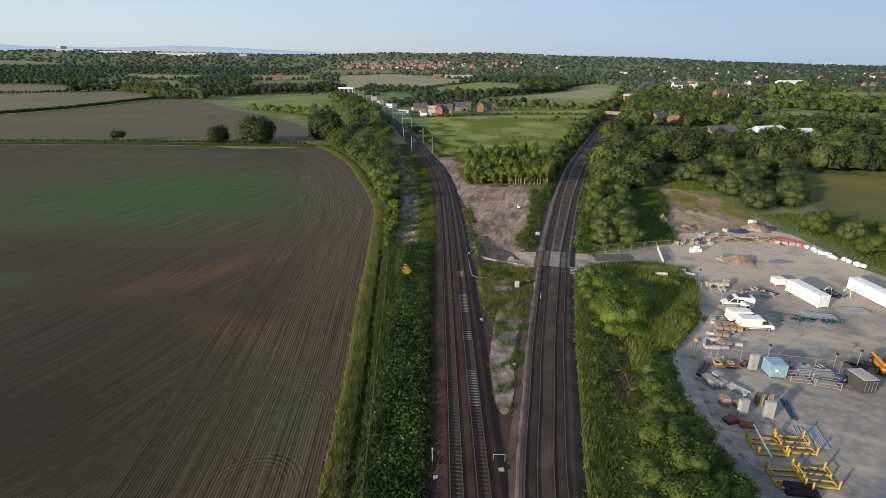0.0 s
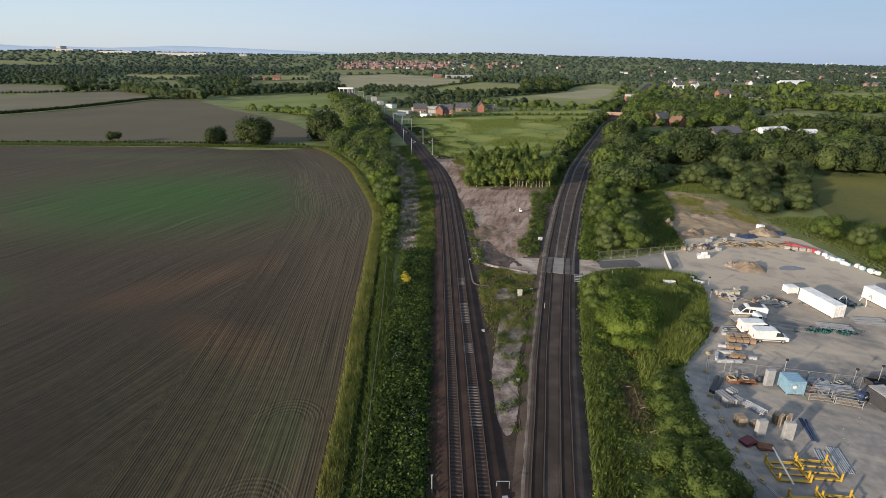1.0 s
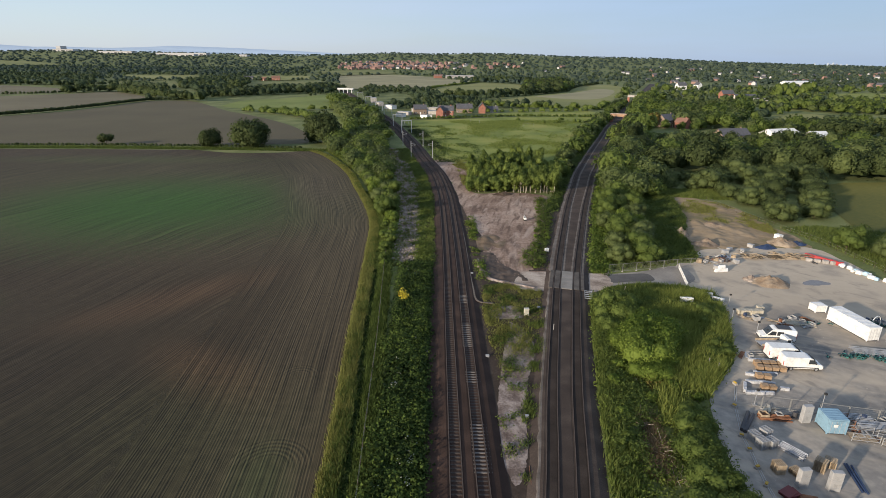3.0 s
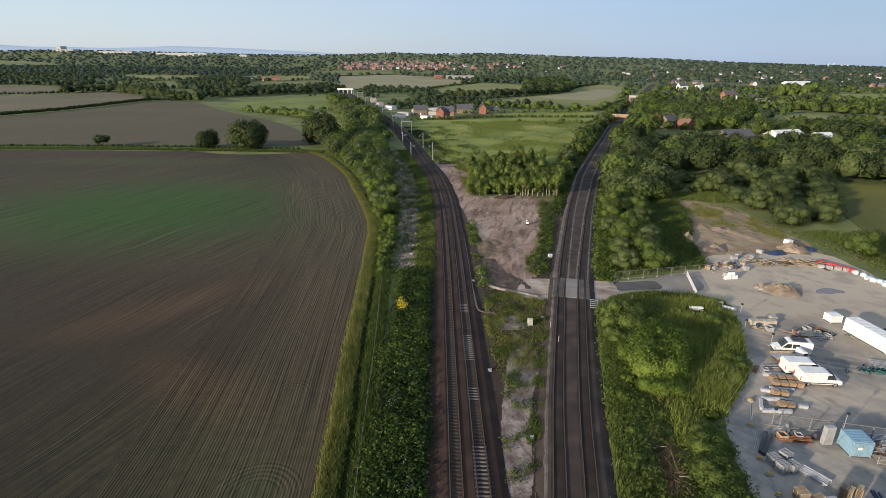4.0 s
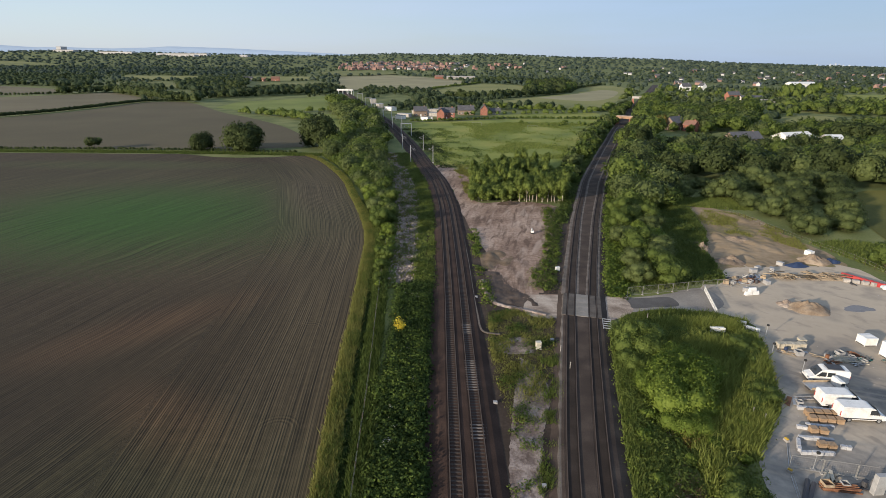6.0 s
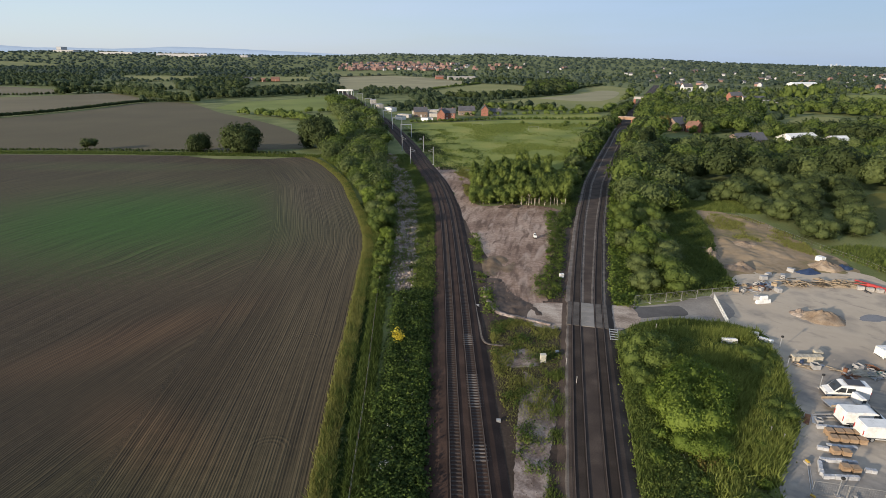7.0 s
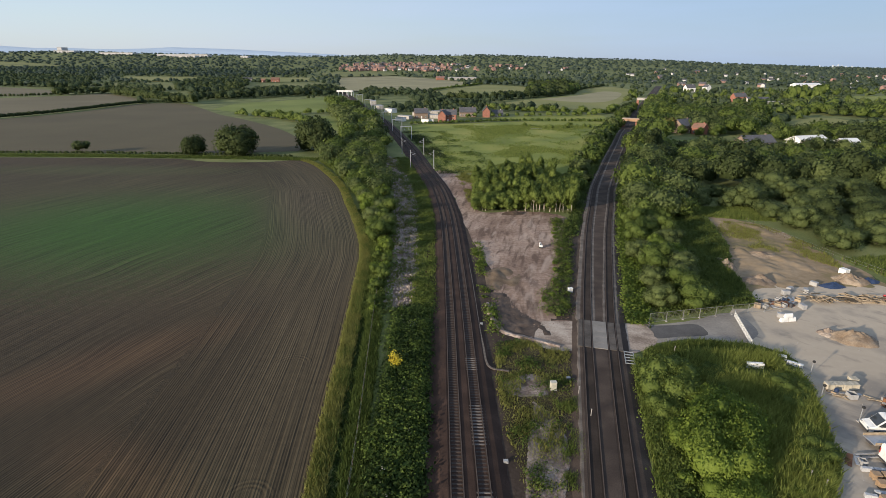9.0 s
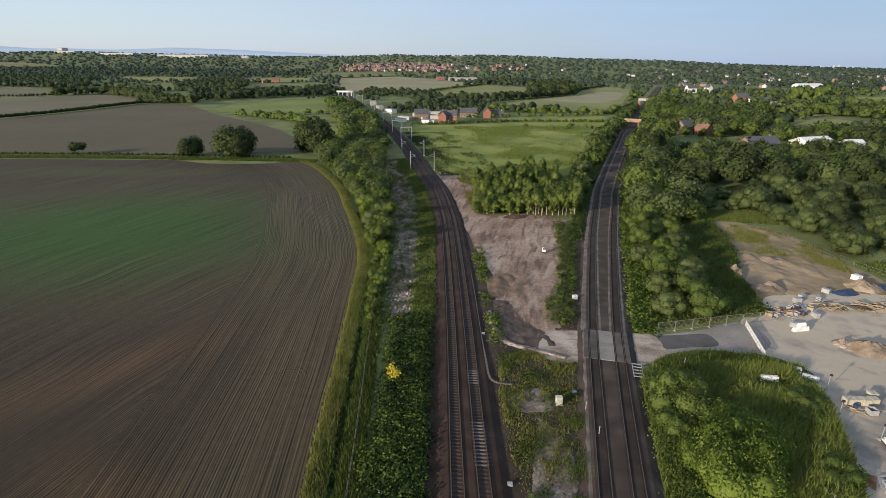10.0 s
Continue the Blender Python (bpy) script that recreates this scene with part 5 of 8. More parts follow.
hedge([(-26, 446), (6, 456), (60, 474), (128, 474)], 2.6, 5, 2.6, "low hedge beyond the meadow", M_LEAF)
hedge([(60, 440), (82, 424), (96, 446), (108, 420)], 2.6, 51, 5.0, "scattered bushes round a pond", M_LEAF, 0.65, (0.4, 1.2), 2.0)
hedge([(43, 585), (75, 562), (118, 552), (150, 545), (172, 585)], 6.5, 7, 3.6, "bushy hedge between meadows", M_LEAF, 0.6, (0.5, 1.2), 3.0)
hedge([(20, 500), (60, 512), (100, 520), (140, 532)], 4.6, 71, 7.5, "row of small round trees beyond a meadow", M_LEAF, 0.6, (0.7, 1.2), 2.0)
hedge([(3, 740), (31, 722), (60, 724), (101, 762), (180, 848)], 10.5, 6, 5.5, "row of trees between hay fields", None, 0.55, (0.6, 1.15), 4.0)
hedge([(-24, 915), (-10, 975), (14, 1040), (76, 1204)], 4.5, 61, 6.0, "hedge between hay fields", M_LEAF)
hedge([(190, 860), (236, 1000), (317, 1150)], 5.0, 62, 6.0, "hedge beyond a hay field")
hedge([(-519, 770), (-499, 799), (-469, 804), (-405, 746), (-356, 695), (-312, 660), (-275, 628)], 11.0, 9, 4.6, "row of rounded trees beyond pale fields", None, 0.6, (0.65, 1.15), 5.0)
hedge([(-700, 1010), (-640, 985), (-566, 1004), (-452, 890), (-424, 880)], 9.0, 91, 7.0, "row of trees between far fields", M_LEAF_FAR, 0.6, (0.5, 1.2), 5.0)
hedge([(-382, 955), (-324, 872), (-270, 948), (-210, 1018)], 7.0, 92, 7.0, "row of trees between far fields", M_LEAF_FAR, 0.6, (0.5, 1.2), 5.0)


def band(pts, gap, seed, most=4000):
    return scatter(pts, gap, seed, 60000, most)


OPEN = [outline for _, _, _, _, outline in FIELDS] + [
    [(-78, 300), (-78, 350), (-118, 414), (-235, 565), (-300, 640), (-340, 630), (-370, 440), (-600, 425), (-600, 290)],
    [(-30, 440), (20, 455), (60, 474), (128, 472), (150, 470), (60, 530), (-60, 560), (-90, 600)],
    [(140, 370), (180, 370), (190, 420), (150, 425)],
    [(156, 306), (244, 312), (244, 356), (170, 352)]]


def fan(y0, y1, keep, seed, gap0, clear=()):
    """Trees scattered over the plain between two distances, in clumps, thinner and bigger with distance, outside the open fields."""
    rng = random.Random(seed)
    rings = [(min(p[0] for p in c), max(p[0] for p in c), min(p[1] for p in c), max(p[1] for p in c), c) for c in clear]
    out, y = [], y0
    while y < y1:
        gap = gap0 * (y / y0) ** 0.8
        x = -0.95 * y - 60
        while x < 0.95 * y + 60:
            xx, yy = x + rng.uniform(-0.6, 0.6) * gap, y + rng.uniform(-0.6, 0.6) * gap
            if noise.noise(Vector((xx / 170, yy / 330, seed))) > keep and not any(a < xx < b and c < yy < d and inside(xx, yy, p) for a, b, c, d, p in rings):
                if abs(xx - x_left(yy)) > 14 and abs(xx - x_right(yy)) > 14 or yy > 1150:
                    out.append((xx, yy))
            x += gap
        y += gap * 1.3
    return out


def sorted_crowns(name, label, spots, height, seed, mats, **how):
    """A wood of several sorts of trees, a mesh for each sort."""
    rng = random.Random(seed)
    sorts = [[] for _ in mats]
    for p in spots:
        sorts[rng.randrange(len(mats))].append(p)
    for k, (m, q) in enumerate(zip(mats, sorts)):
        crowns(name, label, q, height * (0.9 + 0.1 * k), seed * 10 + k, m, **how)


TOWN = [(-470, 2650), (20, 2650), (30, 1960), (-330, 1960)]
thin = random.Random(4)
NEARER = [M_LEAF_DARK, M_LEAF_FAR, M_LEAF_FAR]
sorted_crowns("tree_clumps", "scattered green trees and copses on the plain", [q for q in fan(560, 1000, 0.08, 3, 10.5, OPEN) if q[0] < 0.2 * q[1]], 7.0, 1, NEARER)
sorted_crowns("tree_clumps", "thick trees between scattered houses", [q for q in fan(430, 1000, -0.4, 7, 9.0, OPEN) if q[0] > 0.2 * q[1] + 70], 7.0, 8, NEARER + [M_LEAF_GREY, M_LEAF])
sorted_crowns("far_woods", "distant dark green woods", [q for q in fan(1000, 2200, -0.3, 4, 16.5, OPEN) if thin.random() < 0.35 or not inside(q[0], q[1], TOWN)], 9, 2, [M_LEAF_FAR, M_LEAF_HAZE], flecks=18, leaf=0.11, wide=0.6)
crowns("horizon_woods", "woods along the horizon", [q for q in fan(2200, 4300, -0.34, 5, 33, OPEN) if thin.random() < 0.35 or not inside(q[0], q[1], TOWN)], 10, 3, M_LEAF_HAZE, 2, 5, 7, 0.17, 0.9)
sorted_crowns("tree_clumps", "dark wood beyond pale fields", band([(-860, 1010), (-714, 979), (-579, 885), (-560, 860), (-646, 1035), (-868, 1390), (-1237, 1565), (-1150, 1250)], 12, 6), 11, 4, [M_LEAF_DARK, M_LEAF_FAR], flecks=30)
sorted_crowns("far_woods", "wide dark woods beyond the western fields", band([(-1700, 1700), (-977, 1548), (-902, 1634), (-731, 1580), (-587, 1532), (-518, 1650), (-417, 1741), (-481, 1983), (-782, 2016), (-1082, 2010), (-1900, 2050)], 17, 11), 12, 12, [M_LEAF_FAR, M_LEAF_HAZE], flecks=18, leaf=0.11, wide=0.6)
sorted_crowns("tree_clumps", "large group of dark trees between far fields", band([(-424, 898), (-348, 797), (-318, 850), (-373, 1074), (-480, 1379), (-573, 1475), (-539, 1257), (-523, 1104)], 11, 13), 10.5, 14, [M_LEAF_DARK, M_LEAF_FAR], flecks=30)
sorted_crowns("tree_clumps", "long dark belt of trees beyond the pasture", band([(-286, 656), (-283, 695), (-253, 709), (-217, 758), (-166, 802), (-150, 846), (-179, 909), (-249, 867), (-305, 788), (-315, 720)], 8.5, 15), 10, 16, [M_LEAF_DARK, M_LEAF_DARK, M_LEAF_FAR])
sorted_crowns("tree_clumps", "copse beyond the meadows", band([(112, 803), (184, 860), (200, 900), (240, 1037), (243, 1180), (170, 1150), (130, 900)], 10, 17), 14, 18, [M_LEAF, M_LEAF_DARK])
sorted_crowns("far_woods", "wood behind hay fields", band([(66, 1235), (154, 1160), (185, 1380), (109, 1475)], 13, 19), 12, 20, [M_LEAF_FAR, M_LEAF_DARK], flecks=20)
sorted_crowns("tree_clumps", "trees round a yard beside the railway", band([(-120, 821), (-53, 790), (-30, 640), (0, 640), (-10, 800), (-60, 906), (-128, 933)], 10, 21), 8, 22, NEARER)
sorted_crowns("tree_clumps", "trees behind the brick houses", band([(-60, 560), (-20, 520), (30, 530), (40, 640), (0, 700), (-30, 640)], 9, 23), 6.5, 24, NEARER)
sorted_crowns("tree_clumps", "tall narrow poplars among houses", band([(440, 740), (470, 740), (520, 800), (600, 905), (560, 905), (470, 800)], 14, 25), 19, 26, [M_LEAF], wide=0.3, flecks=30, leaf=0.05)

# ---- hills on the horizon ----
def hills():
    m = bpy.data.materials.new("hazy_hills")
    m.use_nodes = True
    # pale blue: the haze before the hills is put into their colour
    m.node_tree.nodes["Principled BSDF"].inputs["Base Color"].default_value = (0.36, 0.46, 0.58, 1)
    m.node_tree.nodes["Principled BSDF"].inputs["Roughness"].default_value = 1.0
    for name, y0, share, seed in (("hills", 4650, 1.0, 1), ("hills", 4480, 0.86, 9)):
        xs = np.linspace(-4700, 4700, 300)
        v = []
        for x in xs:
            lift = np.interp(x + (seed - 1) * 60, [-4700, -3650, -3370, -3050, -2720, -2255, -1793, -1423, -1053, -682, 0, 900, 2000, 4700], [140, 146, 133, 131, 124, 144, 134, 118, 103, 84, 60, 40, 20, 10])
            z = lift * share * (1 + 0.05 * noise.noise(Vector((x / 320, seed, 0))) + 0.02 * noise.noise(Vector((x / 90, seed, 3))))
            v += [(x, y0 - 120, 0), (x, y0, max(z, 6)), (x, y0 + 180, 0)]
        f = [(i * 3 + j, (i + 1) * 3 + j, (i + 1) * 3 + j + 1, i * 3 + j + 1) for i in range(len(xs) - 1) for j in range(2)]
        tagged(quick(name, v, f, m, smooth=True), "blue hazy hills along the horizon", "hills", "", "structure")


hills()

# ---- yard: vehicles ----
M_BLACK = plain("black_rubber", (0.02, 0.02, 0.02), 0.8)
M_DKGREY = plain("dark_grey_plastic", (0.05, 0.05, 0.055), 0.6)
M_BLUE = plain("faded_blue_paint", (0.19, 0.31, 0.40), 0.5)
M_NAVY = plain("navy_blue_plastic", (0.022, 0.038, 0.085), 0.5)
M_YELLOW = plain("yellow_steel_paint", (0.42, 0.27, 0.035), 0.55)
M_RED = plain("red_plastic", (0.36, 0.035, 0.035), 0.5)
M_ORANGE = plain("orange_machine_paint", (0.6, 0.25, 0.03), 0.45)
M_TEAL = plain("teal_netting", (0.03, 0.13, 0.12), 0.8)
M_PALLET = material("weathered_pallet_wood", [(0.20, 0.15, 0.10), (0.32, 0.25, 0.17), (0.40, 0.33, 0.24)], 2.0, 0.9, 0.3, 8)
M_BUFF = material("buff_stone_blocks", [(0.28, 0.25, 0.19), (0.42, 0.38, 0.30), (0.5, 0.46, 0.38)], 1.5, 0.9, 0.3, 8)
M_GREYBLOCK = material("grey_concrete_blocks", [(0.24, 0.25, 0.27), (0.36, 0.37, 0.39), (0.46, 0.47, 0.48)], 1.5, 0.9, 0.3, 8)
M_RUST = material("rusty_steel", [(0.10, 0.045, 0.025), (0.19, 0.085, 0.045), (0.25, 0.13, 0.07)], 1.5, 0.85, 0.3, 8)
M_SAND = material("heaped_sand", [(0.14, 0.1, 0.068), (0.23, 0.175, 0.122), (0.32, 0.26, 0.195)], 0.5, 0.95, 0.6, 10)
M_SANDBROWN = material("brown_gravelly_soil", [(0.1, 0.075, 0.055), (0.17, 0.13, 0.095), (0.24, 0.19, 0.145)], 0.6, 0.95, 0.7, 10)
M_DARKSOIL = material("damp_dark_earth", [(0.04, 0.03, 0.024), (0.075, 0.055, 0.043), (0.11, 0.083, 0.066)], 0.3, 0.95, 0.8, 12, bump_dist=0.12)


def extrude_profile(bm, profile, width, bevel=0.06):
    """A solid from a side outline (x, z), drawn out across y."""
    a = [bm.verts.new((x, -width / 2, z)) for x, z in profile]
    b = [bm.verts.new((x, width / 2, z)) for x, z in profile]
    fs = [bm.faces.new(a), bm.faces.new(b[::-1])]
    k = len(a)
    for i in range(k):
        fs.append(bm.faces.new((a[i], b[i], b[(i + 1) % k], a[(i + 1) % k])))
    bmesh.ops.recalc_face_normals(bm, faces=fs)
    if bevel:
        es = list({e for f in fs for e in f.edges})
        bmesh.ops.bevel(bm, geom=es, offset=bevel, segments=2, affect="EDGES")


def wheel(parent, x, y, r=0.34):
    bm = bmesh.new()
    rod(bm, (x, y - 0.11, r), (x, y + 0.11, r), r, 14)
    w = part("wheel", bm, M_BLACK, parent)
    bm = bmesh.new()
    s = -1 if y < 0 else 1
    rod(bm, (x, y + s * 0.08, r), (x, y + s * 0.125, r), r * 0.6, 10)
    part("rim", bm, M_GALV, w)


def panel_van(at, turn, label, length=6.1, high=2.45, crew=False):
    ob = thing("van", at, label, "van", "white vans", turn)
    L, w = length, 2.0
    x0, x1 = -L / 2, L / 2
    bm = bmesh.new()
    extrude_profile(bm, [(x0, 0.35), (x1 - 0.05, 0.35), (x1, 0.62), (x1 - 0.08, 0.98), (x1 - 0.95, 1.22), (x1 - 1.75, high - 0.18), (x1 - 2.2, high), (x0 + 0.1, high), (x0, high - 0.3)], w, 0.09)
    part("body", bm, M_WHITE, ob)
    for s in (-1, 1):
        bm = bmesh.new()
        extrude_profile(bm, [(x1 - 1.25, 1.25), (x1 - 1.05, 1.25), (x1 - 1.68, 1.98), (x1 - 2.35, 1.98), (x1 - 2.35, 1.25)], 0.03, 0)
        bmesh.ops.translate(bm, vec=(0, s * (w / 2 - 0.005), 0), verts=bm.verts)
        part("side_window", bm, M_GLASS, ob)
        if crew:
            one_box("side_window", x1 - 3.0, s * (w / 2 - 0.005), 1.25, 1.0, 0.03, 0.72, M_GLASS, ob, 0)
        one_box("side_moulding", -0.1, s * w / 2, 0.52, L - 1.2, 0.04, 0.16, M_DKGREY, ob, 0.01)
        one_box("mirror", x1 - 1.35, s * (w / 2 + 0.14), 1.3, 0.12, 0.2, 0.3, M_DKGREY, ob, 0.02)
        one_box("headlight", x1 - 0.16, s * (w / 2 - 0.25), 0.78, 0.3, 0.34, 0.18, M_GALV, ob, 0.03)
        one_box("tail_light", x0, s * (w / 2 - 0.14), 0.9, 0.05, 0.14, 0.7, M_RED, ob, 0.01)
        for x in (x0 + 1.2, x1 - 1.0):
            wheel(ob, x, s * (w / 2 - 0.1))
    bm = bmesh.new()
    extrude_profile(bm, [(x1 - 0.96, 1.26), (x1 - 0.92, 1.28), (x1 - 1.70, 2.22), (x1 - 1.74, 2.2)], w * 0.82, 0)
    part("windscreen", bm, M_GLASS, ob)
    one_box("front_bumper", x1 - 0.06, 0, 0.3, 0.2, w - 0.1, 0.26, M_DKGREY, ob, 0.05)
    one_box("rear_bumper", x0, 0, 0.32, 0.16, w - 0.1, 0.2, M_DKGREY, ob, 0.03)
    if crew:
        rack = one_box("roof_rack", x0 + 2.0, 0, high + 0.06, 2.2, 1.5, 0.06, M_DKGREY, ob, 0.01)
    return ob


panel_van((56.0, 84.3, 0), -4, "white panel van parked in the yard beside another", 6.0, 2.25)
panel_van((55.5, 87.2, 0), -4, "white panel van with a sloping bonnet, parked close behind", 6.0, 2.25)
panel_van((57.5, 93.2, 0), 170, "white crew van with side windows and roof rack", 5.6, 2.35, True)


def flatbed_trailer(at, turn):
    ob = thing("flatbed_truck", at, "small white flatbed truck with a low cab", "truck", "", turn)
    one_box("bed", -0.6, 0, 0.75, 4.0, 1.95, 0.1, M_GALV, ob)
    for s in (-1, 1):
        one_box("side_board", -0.6, s * 0.97, 0.85, 4.0, 0.04, 0.35, M_PALLET, ob, 0.01)
    one_box("chassis", 0, 0, 0.45, 5.2, 0.9, 0.28, M_DKGREY, ob)
    bm = bmesh.new()
    extrude_profile(bm, [(1.5, 0.4), (3.0, 0.4), (3.0, 0.95), (2.5, 1.25), (2.2, 1.95), (1.5, 1.98)], 1.9, 0.07)
    cab = part("cab", bm, M_WHITE, ob)
    bm = bmesh.new()
    extrude_profile(bm, [(2.5, 1.28), (2.55, 1.28), (2.27, 1.88), (2.2, 1.88)], 1.6, 0)
    part("windscreen", bm, M_GLASS, cab)
    for s in (-1, 1):
        one_box("side_window", 1.9, s * 0.94, 1.3, 0.6, 0.04, 0.5, M_GLASS, cab, 0)
        for x in (-1.5, 2.2):
            wheel(ob, x, s * 0.85, 0.33)


flatbed_trailer((55.6, 90.6, 0), 2)


def telehandler(at, turn):
    ob = thing("telehandler", at, "orange telescopic handler with black tyres and cab", "machine", "", turn)
    bm = bmesh.new()
    extrude_profile(bm, [(-2.2, 0.6), (2.0, 0.6), (2.1, 1.0), (0.2, 1.25), (-2.2, 1.4)], 1.6, 0.06)
    part("chassis", bm, M_ORANGE, ob)
    bm = bmesh.new()
    extrude_profile(bm, [(-0.9, 1.1), (0.8, 1.1), (0.6, 2.3), (-0.8, 2.35)], 0.9, 0.05)
    bmesh.ops.translate(bm, vec=(0, -0.45, 0), verts=bm.verts)
    part("cab", bm, M_DKGREY, ob)
    bm = bmesh.new()
    box(bm, 0, 0, 0, 4.6, 0.32, 0.36, 0.03, Matrix.Translation((0.6, 0.45, 1.45)) @ Matrix.Rotation(radians(5), 4, "Y"))
    part("boom", bm, M_ORANGE, ob)
    one_box("fork_carriage", 3.0, 0.2, 0.4, 0.15, 1.2, 0.9, M_DKGREY, ob)
    for s in (-1, 1):
        for x in (-1.4, 1.4):
            wheel(ob, x, s * 0.95, 0.6)


telehandler((68.2, 70.8, 0), 70)


# ---- yard: containers and cabins ----
def container(name, at, turn, L, w, h, mat, label, category, ribs=0.28, roof_mat=None, doors=True):
    """A steel box with ribbed sides, corner posts, roof and door bars; its length lies along y."""
    ob = thing(name, at, label, category, "", turn)
    bm = bmesh.new()
    box(bm, 0, 0, 0.15, w - 0.1, L - 0.1, h - 0.2)
    for s in (-1, 1):
        for i in range(int((L - 0.4) / ribs)):
            box(bm, s * (w / 2 - 0.05), -L / 2 + 0.3 + i * ribs, 0.28, 0.05, ribs * 0.5, h - 0.5)
        for i in range(int((w - 0.4) / ribs)):
            box(bm, -w / 2 + 0.3 + i * ribs, s * (L / 2 - 0.05), 0.28, ribs * 0.5, 0.05, h - 0.5)
    part("body", bm, mat, ob)
    for sx in (-1, 1):
        for sy in (-1, 1):
            one_box("corner_post", sx * (w / 2 - 0.07), sy * (L / 2 - 0.07), 0, 0.15, 0.15, h - 0.02, mat, ob, 0.01)
    bm = bmesh.new()
    box(bm, 0, 0, h - 0.07, w, L, 0.07, 0.01)
    for i in range(int(L / 0.5)):
        box(bm, 0, -L / 2 + 0.3 + i * 0.5, h, w - 0.3, 0.2, 0.025)
    part("roof", bm, roof_mat or mat, ob)
    one_box("base_rail", 0, 0, 0.05, w - 0.04, L - 0.04, 0.12, M_DKGREY, ob, 0.01)
    if doors:
        for s in (-1, 1):
            d = one_box("door", s * w * 0.235, -L / 2 - 0.01, 0.2, w * 0.45, 0.05, h - 0.4, mat, ob, 0.01)
            for k in (-0.12, 0.12):
                bm = bmesh.new()
                rod(bm, (s * w * 0.235 + k * w, -L / 2 - 0.06, 0.2), (s * w * 0.235 + k * w, -L / 2 - 0.06, h - 0.25), 0.02, 5)
                part("lock_bar", bm, M_GALV, d)
    return ob


container("container", (73.4, 96.9, 0), 8, 8.4, 2.4, 2.6, M_WHITE, "long white steel container on the hardstanding", "container")
container("container", (87.0, 97.0, 0), 5, 10.5, 2.4, 2.6, M_WHITE, "long white steel container beside green netting", "container")
container("container", (50.8, 69.7, 0), -4, 2.5, 2.45, 2.26, M_BLUE, "small faded blue steel store with ribbed roof", "container", 0.3)
container("site_cabin", (61.5, 66.3, 0), 6, 3.2, 2.4, 2.2, M_DKGREY, "black site cabin with a pale slatted roof", "cabin", 0.3, M_CONC)
one_box("notice", 50.8 - 0.45, 69.7 - 1.34, 1.2, 0.55, 0.03, 0.4, M_WHITE, None, 0.005)
tagged(bpy.data.objects["notice"], "white notice sheet on the blue store", "sign")


def skip(at, turn, mat, label, L=2.6, w=1.6, h=1.1):
    ob = thing("skip", at, label, "skip", "", turn)
    bm = bmesh.new()
    extrude_profile(bm, [(-L / 2 + 0.35, 0.05), (L / 2 - 0.35, 0.05), (L / 2, h), (L / 2 - 0.06, h), (L / 2 - 0.4, 0.12), (-L / 2 + 0.4, 0.12), (-L / 2 + 0.06, h), (-L / 2, h)], w, 0)
    part("shell", bm, mat, ob)
    for s in (-1, 1):
        bm = bmesh.new()
        extrude_profile(bm, [(-L / 2 + 0.35, 0.05), (L / 2 - 0.35, 0.05), (L / 2, h), (-L / 2, h)], 0.05, 0)
        bmesh.ops.translate(bm, vec=(0, s * w / 2, 0), verts=bm.verts)
        part("side", bm, mat, ob)


skip((64.3, 71.0, 0), 8, M_DKGREY, "dark open skip behind the black cabin", 3.0)
container("site_cabin", (72.2, 104.4, 0), 4, 1.9, 2.2, 1.5, M_WHITE, "small white tank cabin beside the container", "cabin", 0.3, None, False)


def compactor(at, turn):
    ob = thing("generator", at, "small navy blue wheeled generator with white labels", "generator", "", turn)
    bm = bmesh.new()
    extrude_profile(bm, [(-0.8, 0.4), (0.8, 0.4), (0.85, 1.0), (0.5, 1.35), (-0.6, 1.35), (-0.85, 0.95)], 1.0, 0.06)
    part("canopy", bm, M_NAVY, ob)
    one_box("label_plate", 0.1, -0.51, 0.75, 0.5, 0.02, 0.25, M_WHITE, ob, 0)
    one_box("drawbar", 1.2, 0, 0.35, 0.9, 0.08, 0.08, M_GALV, ob, 0.01)
    for s in (-1, 1):
        wheel(ob, 0, s * 0.55, 0.28)


compactor((59.2, 67.2, 0), 25)


# ---- yard: stacks and steel ----
def stillage(at, turn):
    """A yellow steel cradle: base bars, posts of two heights and sloping braces."""
    ob = thing("steel_stillage", at, "yellow painted steel stillage frame on the ground", "stillage", "yellow stillages", turn)
    w, L = 3.5, 3.1
    for y in (-L / 2, -0.5, 0.5, L / 2):
        bm = bmesh.new()
        rod(bm, (-w / 2, y, 0.2), (w / 2, y, 0.2), 0.1, 6)
        part("cross_bar", bm, M_YELLOW, ob)
    for s in (-1, 1):
        bm = bmesh.new()
        rod(bm, (s * w / 2, -L / 2, 0.14), (s * w / 2, L / 2, 0.14), 0.12, 6)
        part("side_bar", bm, M_YELLOW, ob)
        for y, h in ((-L / 2, 1.2), (L / 2, 1.2), (0.2, 0.75)):
            bm = bmesh.new()
            rod(bm, (s * w / 2, y, 0.1), (s * w / 2, y, h), 0.12, 6)
            rod(bm, (s * w / 2, y, h), (s * w / 2, y, h + 0.03), 0.15, 6)
            part("post", bm, M_YELLOW, ob)
        bm = bmesh.new()
        rod(bm, (s * w / 2, L / 2, 0.72), (s * w / 2, 0.2, 0.68), 0.08, 6)
        part("rail", bm, M_YELLOW, ob)
    for y in (-1.4, 1.4):
        one_box("bearer_plate", 0, y, 0.2, w - 0.2, 0.3, 0.05, M_YELLOW, ob, 0)
    return ob


first = stillage((40.3, 53.3, 0), -4)
